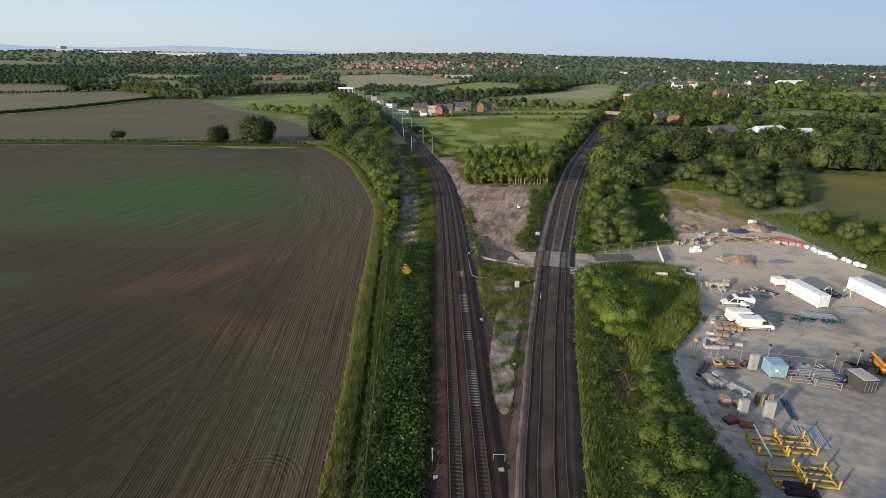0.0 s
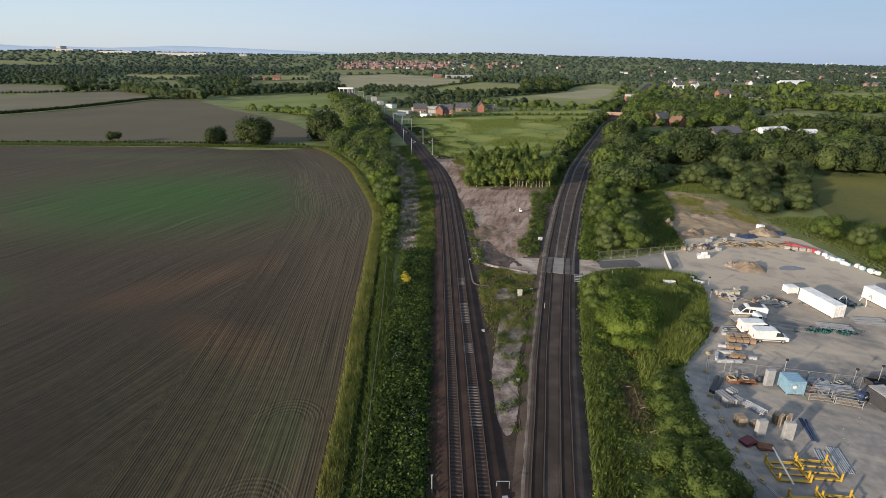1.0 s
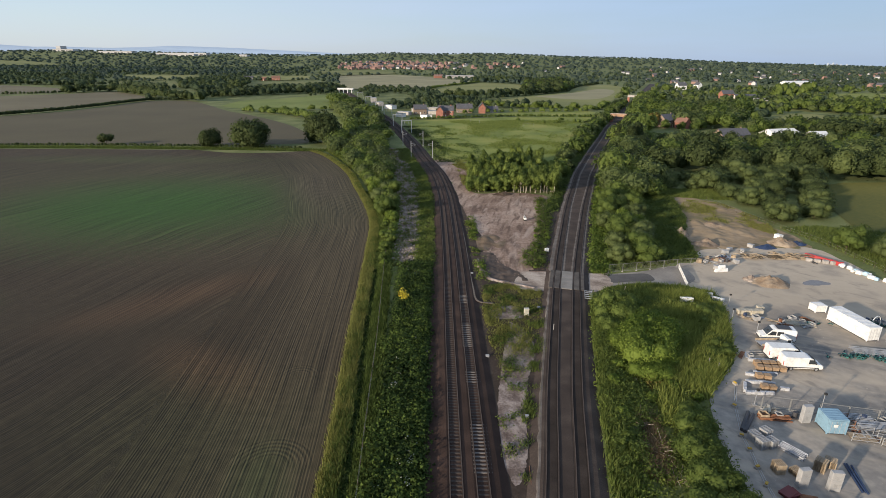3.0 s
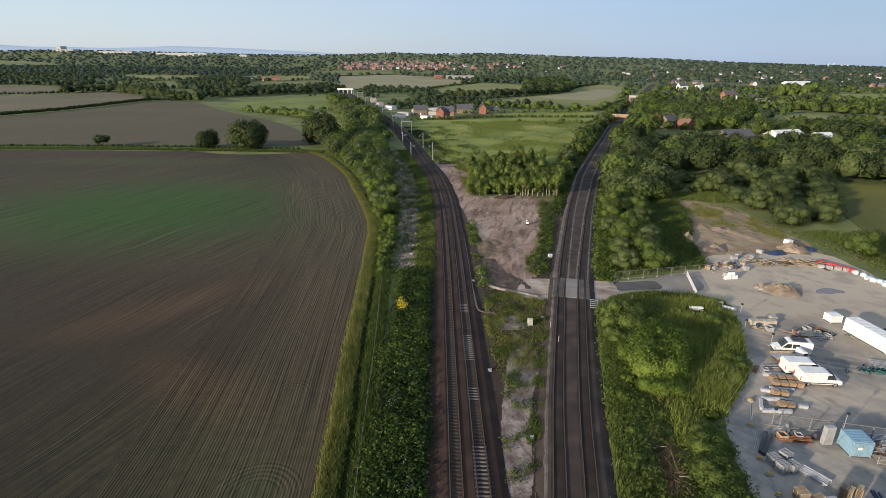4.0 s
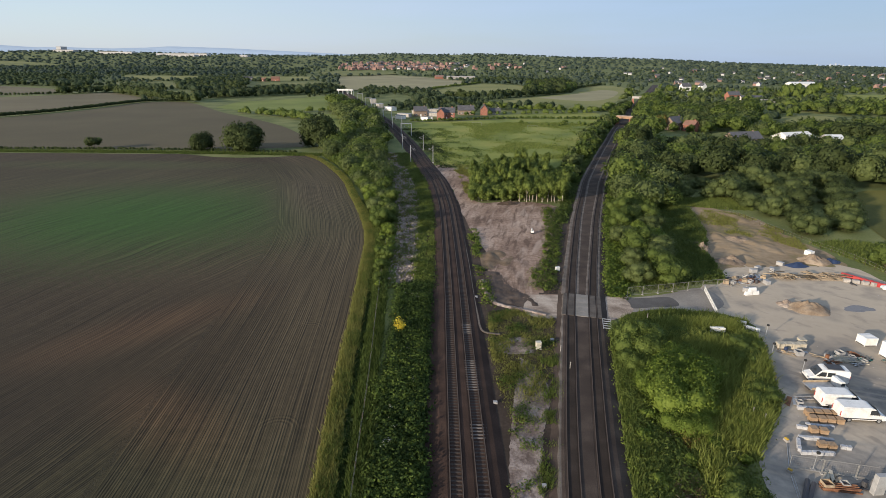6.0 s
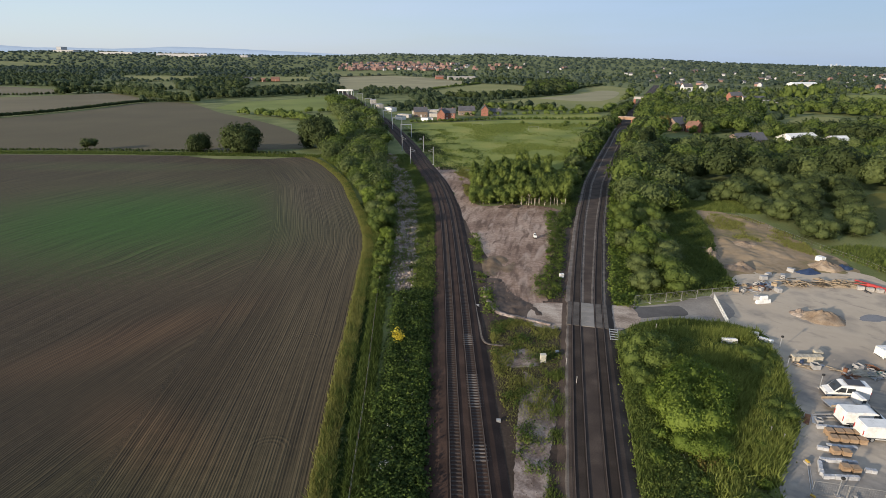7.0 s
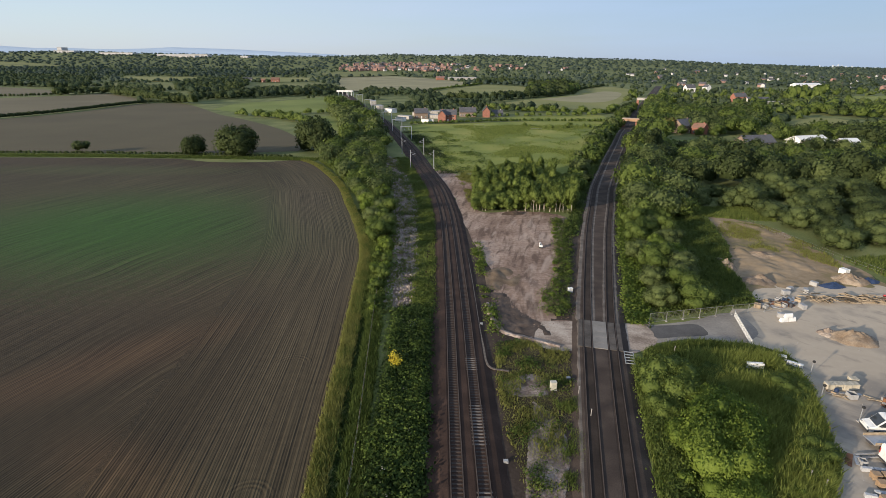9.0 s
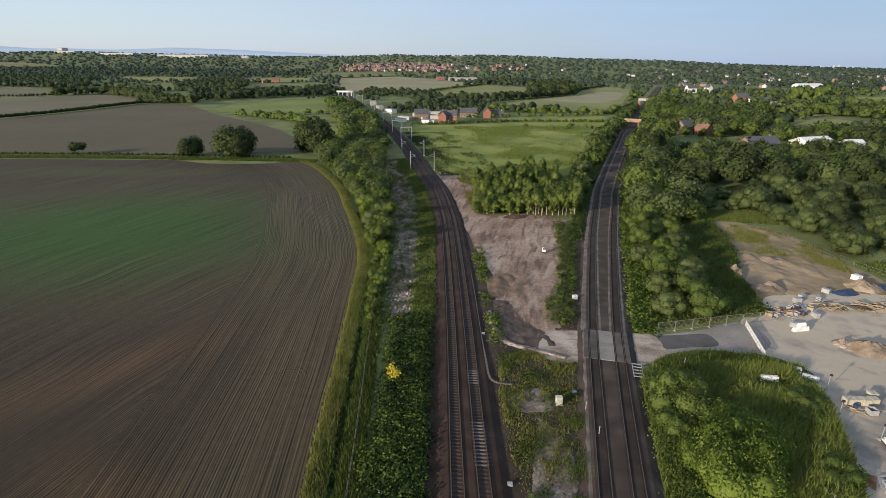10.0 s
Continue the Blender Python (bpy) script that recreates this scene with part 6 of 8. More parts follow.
for x, y, a in ((44.0, 53.6, -6), (39.7, 47.9, -5), (42.9, 48.2, -8)):
    copy_thing(first, pose(x, y, 0, 0, 0, a))


def sheet_stack(at, turn, mat, n, label):
    """Flat sheets piled unevenly."""
    ob = thing("sheet_stack", at, label, "sheets", "stacked sheets", turn)
    r = random.Random(int(at[0] * 17))
    for i in range(n):
        bm = bmesh.new()
        box(bm, 0, 0, 0, 1.9, 1.2, 0.06, 0.01, pose(r.uniform(-0.15, 0.15), r.uniform(-0.12, 0.12), 0.065 * i, 0, 0, r.uniform(-9, 9)))
        part("sheet", bm, mat, ob)


M_MAROON = plain("maroon_coated_board", (0.12, 0.025, 0.028), 0.6)
sheet_stack((38.5, 58.3, 0), 20, M_MAROON, 8, "stack of dark red coated boards on the ground")
sheet_stack((40.2, 57.4, 0), -8, M_RUST, 5, "stack of rusty brown sheets on the ground")

PALLET_MESHES = {}


def pallet_meshes(m):
    """The board and the bearer of a pallet in one material, made once."""
    if m.name not in PALLET_MESHES:
        out = []
        for name, z, size in (("deck_board", 0.115, (1.2, 0.14, 0.022)), ("bearer", 0.02, (0.1, 1.1, 0.095))):
            bm = bmesh.new()
            box(bm, 0, 0, z, *size)
            me = bpy.data.meshes.new(name)
            bm.to_mesh(me)
            bm.free()
            me.materials.append(m)
            out.append(me)
        PALLET_MESHES[m.name] = out
    return PALLET_MESHES[m.name]


def pallet(at, turn=0.0, mat=None, label="weathered wooden pallet on the yard floor", layers=1, group="pallets"):
    ob = thing("pallet_stack", at, label, "pallets", group, turn)
    m = mat or M_PALLET
    for k in range(layers):
        z = k * 0.15
        q = new("pallet")
        q.parent, q.location = ob, (0, 0, z)
        for i in range(5):
            o = new("deck_board", pallet_meshes(m)[0])
            o.parent, o.location = q, (0, -0.5 + i * 0.25, 0)
        for x in (-0.53, 0, 0.53):
            o = new("bearer", pallet_meshes(m)[1])
            o.parent, o.location = q, (x, 0, 0)
    return ob


def block_row(a, b, mat, label, high=0.5, unit=0.62):
    """Blocks set end to end in a low row; each block is a part."""
    a, b = Vector(a), Vector(b)
    n = max(2, round((b - a).length / unit))
    ob = thing("block_row", (a.x, a.y, 0), label, "blocks", "low rows of blocks", math.degrees(math.atan2(b.y - a.y, b.x - a.x)))
    u, r = (b - a).length / n, random.Random(int(a.x * 10))
    for i in range(n):
        bm = bmesh.new()
        box(bm, 0, 0, 0, u * 0.95, 0.42, high * r.uniform(0.9, 1.08), 0.02, pose(u * (i + 0.5), r.uniform(-0.05, 0.05), 0, 0, 0, r.uniform(-3, 3)))
        part("block", bm, mat, ob)
    return ob


for a, b in (((49.0, 86.2), (53.6, 85.6)), ((47.8, 82.5), (51.2, 82.0)), ((46.4, 82.2), (47.6, 81.9)), ((45.3, 80.1), (49.4, 79.5)), ((43.8, 77.3), (47.8, 77.0)), ((43.9, 77.6), (45.0, 79.7)), ((49.4, 78.3), (50.6, 78.1))):
    block_row(a, b, M_GREYBLOCK, "low row of pale grey blocks on the yard floor")
M_CARTON = material("brown_cardboard", [(0.2, 0.135, 0.08), (0.29, 0.2, 0.125), (0.36, 0.26, 0.17)], 1.2, 0.9, 0.1, 8)


def storage_box(at, turn, mat, label, w=0.95, h=0.75):
    """A box with a lid that overhangs, on two skids."""
    ob = thing("storage_box", at, label, "box", "storage boxes", turn)
    for k in (-0.3, 0.3):
        one_box("skid", 0, k * w, 0, w, 0.1, 0.1, M_PALLET, ob, 0)
    one_box("body", 0, 0, 0.1, w * 0.96, w * 0.86, h - 0.1, mat, ob, 0.02)
    one_box("lid", 0, 0, h, w, w * 0.9, 0.06, mat, ob, 0.015)
    return ob


carton = storage_box((49.7, 84.9, 0), -6, M_CARTON, "brown cardboard box stored in the yard")
for i, (x, y) in enumerate([(50.9, 84.8), (52.0, 84.7), (53.1, 84.5), (49.4, 83.6), (50.5, 83.4), (51.6, 83.3), (52.7, 83.2), (48.0, 81.3), (49.1, 81.0), (47.2, 78.5), (48.2, 78.2)]):
    copy_thing(carton, pose(x, y, 0, 0, 0, -6 + 5 * math.sin(i * 2.1)))
cream = storage_box((56.5, 102.8, 0), -3, M_BUFF, "cream wrapped block of stone slabs", 1.15, 0.95)
for x, y in ((57.7, 102.8), (58.9, 102.7), (60.1, 102.8), (61.0, 104.2)):
    copy_thing(cream, pose(x, y, 0, 0, 0, -3))
block_row((56.0, 101.5), (60.2, 101.3), M_GREYBLOCK, "low row of pale grey blocks on the yard floor", 0.2, 1.0)
for x, y, n in ((39.3, 61.9, 9), (41.2, 61.5, 5), (44.4, 62.2, 10), (46.0, 62.8, 7)):
    pallet((x, y, 0), x * 7, None, "tall stack of weathered wooden pallets", n)
M_PLASTIC = plain("pale_grey_plastic", (0.3, 0.3, 0.3), 0.6)
for x, y, n in ((39.5, 67.4, 8), (39.7, 66.0, 9), (41.2, 67.9, 9), (41.0, 66.2, 8)):
    pallet((x, y, 0), x * 5, M_PLASTIC, "stack of pale grey plastic pallets", n)


def leaning_slab(at, turn, label):
    ob = thing("insulation_pack", at, label, "building material", "", turn)
    bm = bmesh.new()
    box(bm, 0, 0, 0, 1.25, 0.6, 2.6, 0.03)
    part("wrapped_pack", bm, M_PLASTIC, ob)
    bm = bmesh.new()
    for z in (0.5, 1.5):
        box(bm, 0, 0, z, 1.27, 0.62, 0.05)
    part("strap", bm, M_GALV, ob)


leaning_slab((40.5, 59.5, 0), 8, "tall wrapped pack of pale boards standing upright")
leaning_slab((43.8, 59.1, 0), -6, "pale wrapped pack of boards on end")
leaning_slab((48.3, 71.0, 0), 4, "white wrapped pack beside the blue store")


def bars(name, at, turn, n, length, r, gap, mat, label, category, layers=1, group=""):
    """A bundle of bars or tubes lying along y."""
    ob = thing(name, at, label, category, group, turn)
    rng = random.Random(int(at[0] * 13 + at[1]))
    for k in range(layers):
        for i in range(n):
            bm = bmesh.new()
            x, d = (i - n / 2 + 0.5) * gap, rng.uniform(-0.1, 0.1)
            rod(bm, (x + d, -length / 2 + d, r + k * gap * 0.9), (x - d, length / 2 + d, r + k * gap * 0.9), r, 6)
            part("tube", bm, mat, ob)
    return ob


bars("tube_bundle", (46.0, 55.0, 0), -18, 6, 4.0, 0.09, 0.26, M_GALV, "galvanised tubes laid out on the ground", "tubes", 1, "steel tubes")
bars("tube_bundle", (47.9, 55.3, 0), -14, 6, 4.4, 0.09, 0.24, M_GALV, "galvanised scaffold tubes laid side by side", "tubes", 1, "steel tubes")
bars("tube_bundle", (47.7, 60.8, 0), -15, 3, 4.6, 0.12, 0.3, M_NAVY, "dark blue pipes lying on the ground", "tubes", 1, "steel tubes")
bars("pipe", (40.4, 70.6, 0), -40, 2, 4.6, 0.28, 0.5, M_DKGREY, "black plastic pipes lying on the ground", "pipes", 1)
bars("tube_bundle", (43.0, 65.2, 0), 35, 5, 3.0, 0.1, 0.3, M_GREYBLOCK, "pale grey lintels lying on the ground", "lintels", 2)
bars("tube_bundle", (40.0, 46.3, 0), 80, 8, 3.4, 0.1, 0.26, M_BLACK, "black rubber pipes in a low heap", "pipes", 2)
bars("girder", (39.6, 53.4, 1.0), -10, 1, 6.0, 0.11, 0.2, M_GALV, "pale steel beam lying across yellow frames", "beam")
bars("tube_bundle", (57.0, 69.6, 0.1), 82, 7, 5.0, 0.07, 0.24, M_GALV, "galvanised tubes stacked beside the fence", "tubes", 3, "steel tubes")
bars("tube_bundle", (54.2, 71.6, 0.1), 80, 5, 6.0, 0.07, 0.26, M_GALV, "galvanised tubes stacked behind the blue store", "tubes", 3, "steel tubes")
bars("tube_bundle", (70.6, 88.8, 0), 78, 7, 5.4, 0.05, 0.36, M_GALV, "flat stack of galvanised fence frames", "tubes", 2, "steel tubes")
bars("tube_bundle", (78.6, 91.2, 0), 82, 7, 5.4, 0.05, 0.36, M_GALV, "flat stack of galvanised fence panels", "tubes", 2, "steel tubes")
bars("tube_bundle", (65.2, 98.8, 0), 82, 6, 5.0, 0.09, 0.3, M_BUFF, "pale timber lengths on the ground", "timber", 2)
bars("tube_bundle", (44.6, 71.6, 0), 84, 4, 4.0, 0.1, 0.3, M_RUST, "rusty steel lengths beside the fence", "steel", 2)


def crate_rack(at, turn, label, mat):
    ob = thing("wire_rack", at, label, "rack", "wire racks", turn)
    w, L, h = 1.6, 3.2, 1.2
    for sx in (-1, 1):
        for sy in (-1, 1):
            bm = bmesh.new()
            rod(bm, (sx * w / 2, sy * L / 2, 0), (sx * w / 2, sy * L / 2, h), 0.05, 5)
            part("post", bm, mat, ob)
        for z in (0.2, 0.7, h):
            bm = bmesh.new()
            rod(bm, (sx * w / 2, -L / 2, z), (sx * w / 2, L / 2, z), 0.035, 5)
            part("rail", bm, mat, ob)
    for y in (-1, 0, 1):
        one_box("board", 0, y, 0.2, w, 0.9, 0.05, M_PALLET, ob, 0.01)


crate_rack((53.6, 67.8, 0), 80, "empty galvanised racks beside the blue store", M_GALV)
crate_rack((56.8, 66.6, 0), 70, "galvanised rack with boards", M_GALV)
crate_rack((52.4, 70.6, 0), 85, "rusty steel rack with boards", M_RUST)


# ---- yard: temporary fencing and barriers ----
M_FENCE = plain("dull_zinc_wire", (0.2, 0.2, 0.19), 0.7)


def fence_panel():
    ob = thing("fence_panel", (0, 0, 0), "galvanised wire mesh temporary fence panel on feet", "fence", "temporary fence panels")
    bm = bmesh.new()
    for x in (-1.7, 1.7):
        rod(bm, (x, 0, 0.08), (x, 0, 1.95), 0.03, 5)
    for z in (0.2, 1.95):
        rod(bm, (-1.7, 0, z), (1.7, 0, z), 0.03, 5)
    part("frame", bm, M_FENCE, ob)
    bm = bmesh.new()
    for i in range(1, 14):
        rod(bm, (-1.7 + i * 0.243, 0, 0.2), (-1.7 + i * 0.243, 0, 1.95), 0.004, 3)
    for i in range(1, 6):
        rod(bm, (-1.7, 0, 0.2 + i * 0.29), (1.7, 0, 0.2 + i * 0.29), 0.004, 3)
    part("mesh", bm, M_FENCE, ob)
    for x in (-1.7, 1.7):
        one_box("foot", x, 0, 0, 0.2, 0.5, 0.1, M_CONC, ob, 0.02)
    return ob


def fence_run(points, first=None):
    line = smooth_line(points, 3.5)
    d = np.gradient(line[:, :2], axis=0)
    for (x, y), (a, b) in zip(line[:, :2], d):
        m = pose(x, y, 0, 0, 0, math.degrees(math.atan2(b, a)))
        if first is None:
            first = fence_panel()
            first.matrix_basis = m
        else:
            copy_thing(first, m)
    return first


panel = fence_run([(42.5, 74.4), (48, 73.2), (54, 71.8), (61, 70.2)])
fence_run([(39.2, 123.6), (48.2, 125.6), (57.5, 127.6), (64.0, 128.6)], panel)


def barrier_foot(at, turn):
    ob = thing("barrier_block", at, "concrete barrier block with a yellow cap", "barrier", "yellow-capped barrier feet", turn)
    one_box("block", 0, 0, 0, 0.75, 0.45, 0.3, M_CONC, ob, 0.04)
    one_box("cap", 0, 0, 0.3, 0.5, 0.3, 0.18, M_YELLOW, ob, 0.03)
    return ob


WEST = [(54.2, 103), (52.2, 98), (50.2, 93.4), (47.6, 87.6), (43.5, 79.6), (40.6, 74.2), (38.3, 68), (37.9, 65.4), (37.2, 62.4), (36.7, 59.7), (36.4, 57), (36.2, 54.3), (36.5, 51.8), (37.1, 49.1)]
foot = None
for i, (x, y) in enumerate(WEST):
    if foot is None:
        foot = barrier_foot((x, y, 0), 20)
    else:
        copy_thing(foot, pose(x, y, 0, 0, 0, 25 * i))


def barrier_rail(a, b):
    ob = thing("barrier_rail", (a[0], a[1], 0), "thin galvanised rail between barrier feet", "barrier", "barrier rails")
    bm = bmesh.new()
    dx, dy = b[0] - a[0], b[1] - a[1]
    rod(bm, (dx * 0.12, dy * 0.12, 0.15), (dx * 0.88, dy * 0.88, 0.05), 0.035, 5)
    rod(bm, (dx * 0.12 + 0.3, dy * 0.12, 0.05), (dx * 0.8 + 0.3, dy * 0.8, 0.05), 0.03, 5)
    part("rail", bm, M_GALV, ob)


for a, b in zip(WEST[4:-1], WEST[5:]):
    barrier_rail(a, b)


def lamp_post(at, h, label):
    ob = thing("site_light", at, label, "light", "site lights")
    bm = bmesh.new()
    rod(bm, (0, 0, 0), (0, 0, h), 0.05, 6)
    part("pole", bm, M_GALV, ob)
    one_box("lamp_head", 0, -0.1, h, 0.35, 0.3, 0.3, M_BLACK, ob, 0.03)
    one_box("base", 0, 0, 0, 0.5, 0.5, 0.15, M_CONC, ob, 0.03)


for x, y, h in ((51.4, 72.6, 3.2), (63.9, 70.4, 3.6), (61.2, 71.4, 2.4), (43.6, 74.6, 2.4), (56.0, 106.2, 2.4), (53.6, 100.2, 2.2), (55.4, 95.2, 2.2)):
    lamp_post((x, y, 0), h, "slim site light pole with a black head")


# ---- yard: gate ----
def gate(a, b, label):
    a, b = Vector(a), Vector(b)
    d = b - a
    L = d.length
    ob = thing("yard_gate", a, label, "gate", "yard gates", math.degrees(math.atan2(d.y, d.x)))
    bm = bmesh.new()
    for x in (0, L):
        rod(bm, (x, 0, 0), (x, 0, 1.35), 0.06, 6)
    for z in (0.2, 0.75, 1.25):
        rod(bm, (0, 0, z), (L, 0, z), 0.045, 6)
    part("frame", bm, M_GALV, ob)
    for i in range(int(L / 0.24)):
        one_box("pale", 0.15 + i * 0.24, 0, 0.15, 0.13, 0.02, 1.15, M_WHITE, ob, 0)


gate((54.5, 125.9, 0), (51.7, 114.8, 0), "long open pale palisade gate across the road")


# ---- yard: heaps and clutter along the far edge ----
def heap(name, at, rx, ry, h, mat, label, seed, category="heap"):
    """A tipped mound: a ragged foot, several humps and a lumpy skin."""
    n, k = 48, 18
    v, f = [], []
    for j in range(k + 1):
        r = 1 - j / k
        for i in range(n):
            a = 2 * math.pi * i / n
            c, d = math.cos(a), math.sin(a)
            foot = 1 + 0.35 * noise.noise(Vector((c * 1.4, d * 1.4, seed))) + 0.12 * noise.noise(Vector((c * 6, d * 6, seed + 3)))
            p = Vector((c * r * 1.7, d * r * 1.7, seed + 7))
            hump = 0.8 + 0.55 * noise.noise(p) + 0.22 * noise.noise(p * 3.1) + 0.12 * noise.noise(p * 8.0)
            z = h * (1 - r ** 1.5) * max(0.12, hump) if j else -0.05
            v.append((at[0] + c * rx * r * foot, at[1] + d * ry * r * foot, z))
    for j in range(k):
        for i in range(n):
            f.append((j * n + i, j * n + (i + 1) % n, (j + 1) * n + (i + 1) % n, (j + 1) * n + i))
    return tagged(quick(name, v, f, mat, smooth=True), label, category)


heap("sand_heap", (71.0, 118.0), 4.4, 3.0, 1.7, M_SAND, "heap of sand and rubble in the yard", 3)
heap("sand_heap", (68.0, 119.6), 2.0, 1.8, 1.1, M_APRON, "pale gravel heap beside the sand", 4)
heap("sand_heap", (89.0, 143.6), 4.2, 2.8, 2.2, M_SAND, "pale sand heap at the yard's far edge", 5)
heap("soil_heap", (69.0, 143.4), 4.2, 2.6, 1.5, M_SANDBROWN, "low heap of brown soil", 6)
heap("soil_heap", (66.4, 153), 1.8, 4.2, 2.0, M_SAND, "sandy bank at the edge of scraped ground", 8)
heap("soil_heap", (79, 160), 3.6, 3.2, 1.0, M_SAND, "low sandy mound on scraped ground", 9)
heap("tarpaulin_heap", (83.2, 140.8), 3.0, 1.3, 1.1, M_NAVY, "heap covered by dark blue tarpaulin", 10)
heap("tarpaulin_heap", (93.0, 143.4), 2.4, 1.2, 1.1, M_NAVY, "blue tarpaulin over a heap", 11)
heap("rubbish_heap", (66.8, 131.6), 2.6, 1.5, 0.9, M_RUST, "heap of brown scrap beside blocks", 17)
heap("soil_heap", (86.2, 133.0), 7.5, 1.2, 0.5, M_PALLET, "low heap of broken timber", 18)


def timber_heap():
    ob = thing("timber_heap", (80.0, 133.6, 0), "tangled heap of broken timber and branches", "timber")
    rng = random.Random(9)
    for i in range(110):
        bm = bmesh.new()
        x, y, a = rng.uniform(-7, 9), rng.uniform(-1.4, 1.4), rng.uniform(-0.5, 0.5) + (1.57 if rng.random() < 0.2 else 0)
        l, z = rng.uniform(1.2, 3.4), rng.uniform(0.1, 1.1)
        d = Vector((math.cos(a), math.sin(a), rng.uniform(-0.15, 0.15))) * l / 2
        rod(bm, Vector((x, y, z)) - d, Vector((x, y, z)) + d, rng.uniform(0.05, 0.11), 5)
        part("timber", bm, M_PALLET if rng.random() < 0.6 else M_BARK, ob)


timber_heap()


def boulder(at, size, mat, label, name="concrete_block", category="block", group="concrete blocks", turn=0.0):
    bm = bmesh.new()
    box(bm, 0, 0, 0, *size, 0.06)
    ob = part(name, bm, mat)
    ob.matrix_world = pose(*at, 0, 0, turn)
    return tagged(ob, label, category, group)


for i, (x, y) in enumerate([(70.6, 136.6), (72.6, 138.4), (75.4, 137.6), (69.9, 130.0), (79.6, 141.4), (63.4, 126.0)]):
    boulder((x, y, 0), (1.5, 0.9, 0.9), M_PLASTIC, "pale concrete block at the yard's far edge", turn=i * 31)
rng = random.Random(4)
M_PALEBLUE = plain("pale_blue_sack", (0.36, 0.5, 0.58), 0.7)
for i in range(20):
    t = i / 19
    z, q = rng.uniform(0.5, 1.0), rng.uniform(0.6, 1.15)
    bm = bmesh.new()
    box(bm, 0, 0, 0, q, q * rng.uniform(0.8, 1.1), z, 0.16)
    for v in bm.verts:
        v.co += Vector((rng.uniform(-1, 1), rng.uniform(-1, 1), rng.uniform(-1, 1) * 0.6)) * 0.07
    bag = part("builders_bag", bm, M_WHITE if i % 4 else M_PALEBLUE)
    bag.matrix_world = pose(93.2 + 4.4 * t + rng.uniform(-0.8, 0.8), 128 - 13.5 * t + rng.uniform(-0.5, 0.5), 0, 0, 0, rng.uniform(0, 90))
    tagged(bag, "bulging pale blue builder's bag by the fence" if i % 4 == 0 else "bulging white builder's bag by the fence", "bag", "builder's bags")
for i in range(7):
    boulder((89.8 + i * 0.62, 134.2 - i * 0.95, 0), (1.5, 0.45, 0.95), M_RED, "red plastic road barrier", "road_barrier", "barrier", "red road barriers", -50 + i * 4)
for i in range(4):
    boulder((88.2 + i * 1.5, 131.4 - i * 0.7, 0), (1.3, 0.8, 0.8), M_CONC, "grey concrete block by red barriers", turn=-20 + i * 9)


def road_blocks(at, turn):
    """White water-filled barrier units with notched feet, two high."""
    ob = thing("barrier_stack", at, "stack of white plastic road barriers", "barrier", "", turn)
    for k, x in ((0, -0.8), (0, 0.8), (1, 0)):
        bm = bmesh.new()
        extrude_profile(bm, [(-0.35, 0), (0.35, 0), (0.3, 0.35), (0.12, 0.8), (-0.12, 0.8), (-0.3, 0.35)], 1.5, 0.03)
        bmesh.ops.rotate(bm, matrix=Matrix.Rotation(radians(90), 3, "Z"), verts=bm.verts)
        bmesh.ops.translate(bm, vec=(x, 0, k * 0.8), verts=bm.verts)
        part("barrier_unit", bm, M_WHITE, ob)


road_blocks((63.6, 124.4, 0), 10)
boulder((48.7, 108.4, 0), (2.6, 0.6, 0.9), M_WHITE, "white plastic barrier beside the hedge", "road_barrier", "barrier", "white road barriers", -6)
boulder((54.4, 111.0, 0), (1.5, 0.7, 0.8), M_WHITE, "white plastic barrier beside the hedge", "road_barrier", "barrier", "white road barriers", -30)
boulder((55.4, 109.0, 0), (2.2, 0.6, 0.6), M_WHITE, "white plastic barrier beside the hedge", "road_barrier", "barrier", "white road barriers", -38)
container("water_tank", (90.4, 147.6, 0), 20, 1.6, 1.4, 1.5, M_WHITE, "white box tank at the yard's far edge", "tank", 0.4, None, False)


# ---- yard: loose clutter ----
def drum(at, mat, label):
    ob = thing("drum", at, label, "drum", "loose drums")
    bm = bmesh.new()
    rod(bm, (0, 0, 0), (0, 0, 0.88), 0.29, 12)
    for z in (0.3, 0.6):
        rod(bm, (0, 0, z - 0.02), (0, 0, z + 0.02), 0.305, 12)
    part("shell", bm, mat, ob)


def crate(at, turn, mat, label, s=0.8):
    ob = thing("crate", at, label, "crate", "loose crates", turn)
    one_box("bottom", 0, 0, 0.08, s, s, 0.04, mat, ob, 0)
    for k in (-1, 1):
        one_box("side", k * s / 2, 0, 0.08, 0.04, s, s * 0.7, mat, ob, 0)
        one_box("end", 0, k * s / 2, 0.08, s, 0.04, s * 0.7, mat, ob, 0)


def board_pile(at, turn, n, mat, label):
    ob = thing("board_pile", at, label, "boards", "loose boards", turn)
    r = random.Random(int(at[0] * 31 + at[1] * 7))
    for i in range(n):
        bm = bmesh.new()
        box(bm, 0, 0, 0, r.uniform(1.2, 2.8), r.uniform(0.12, 0.4), 0.05, 0, pose(r.uniform(-0.3, 0.3), r.uniform(-0.4, 0.4), 0.06 * i, 0, 0, r.uniform(-25, 25)))
        part("board", bm, mat, ob)


rng = random.Random(31)
MIX = [M_PALLET, M_GALV, M_RUST, M_CONC, M_BUFF, M_DKGREY]
SPOTS = [(64.5, 131.5, 3.4, 16), (69.0, 133.5, 3.0, 10), (58.0, 69.5, 4.0, 10), (45.5, 72.5, 2.5, 6), (64.5, 99.5, 3.5, 12), (80.5, 99.5, 2.6, 8), (66, 71.5, 2.0, 6), (91, 130.5, 2.5, 6), (56.5, 101, 2.0, 5), (50, 88, 1.5, 4)]
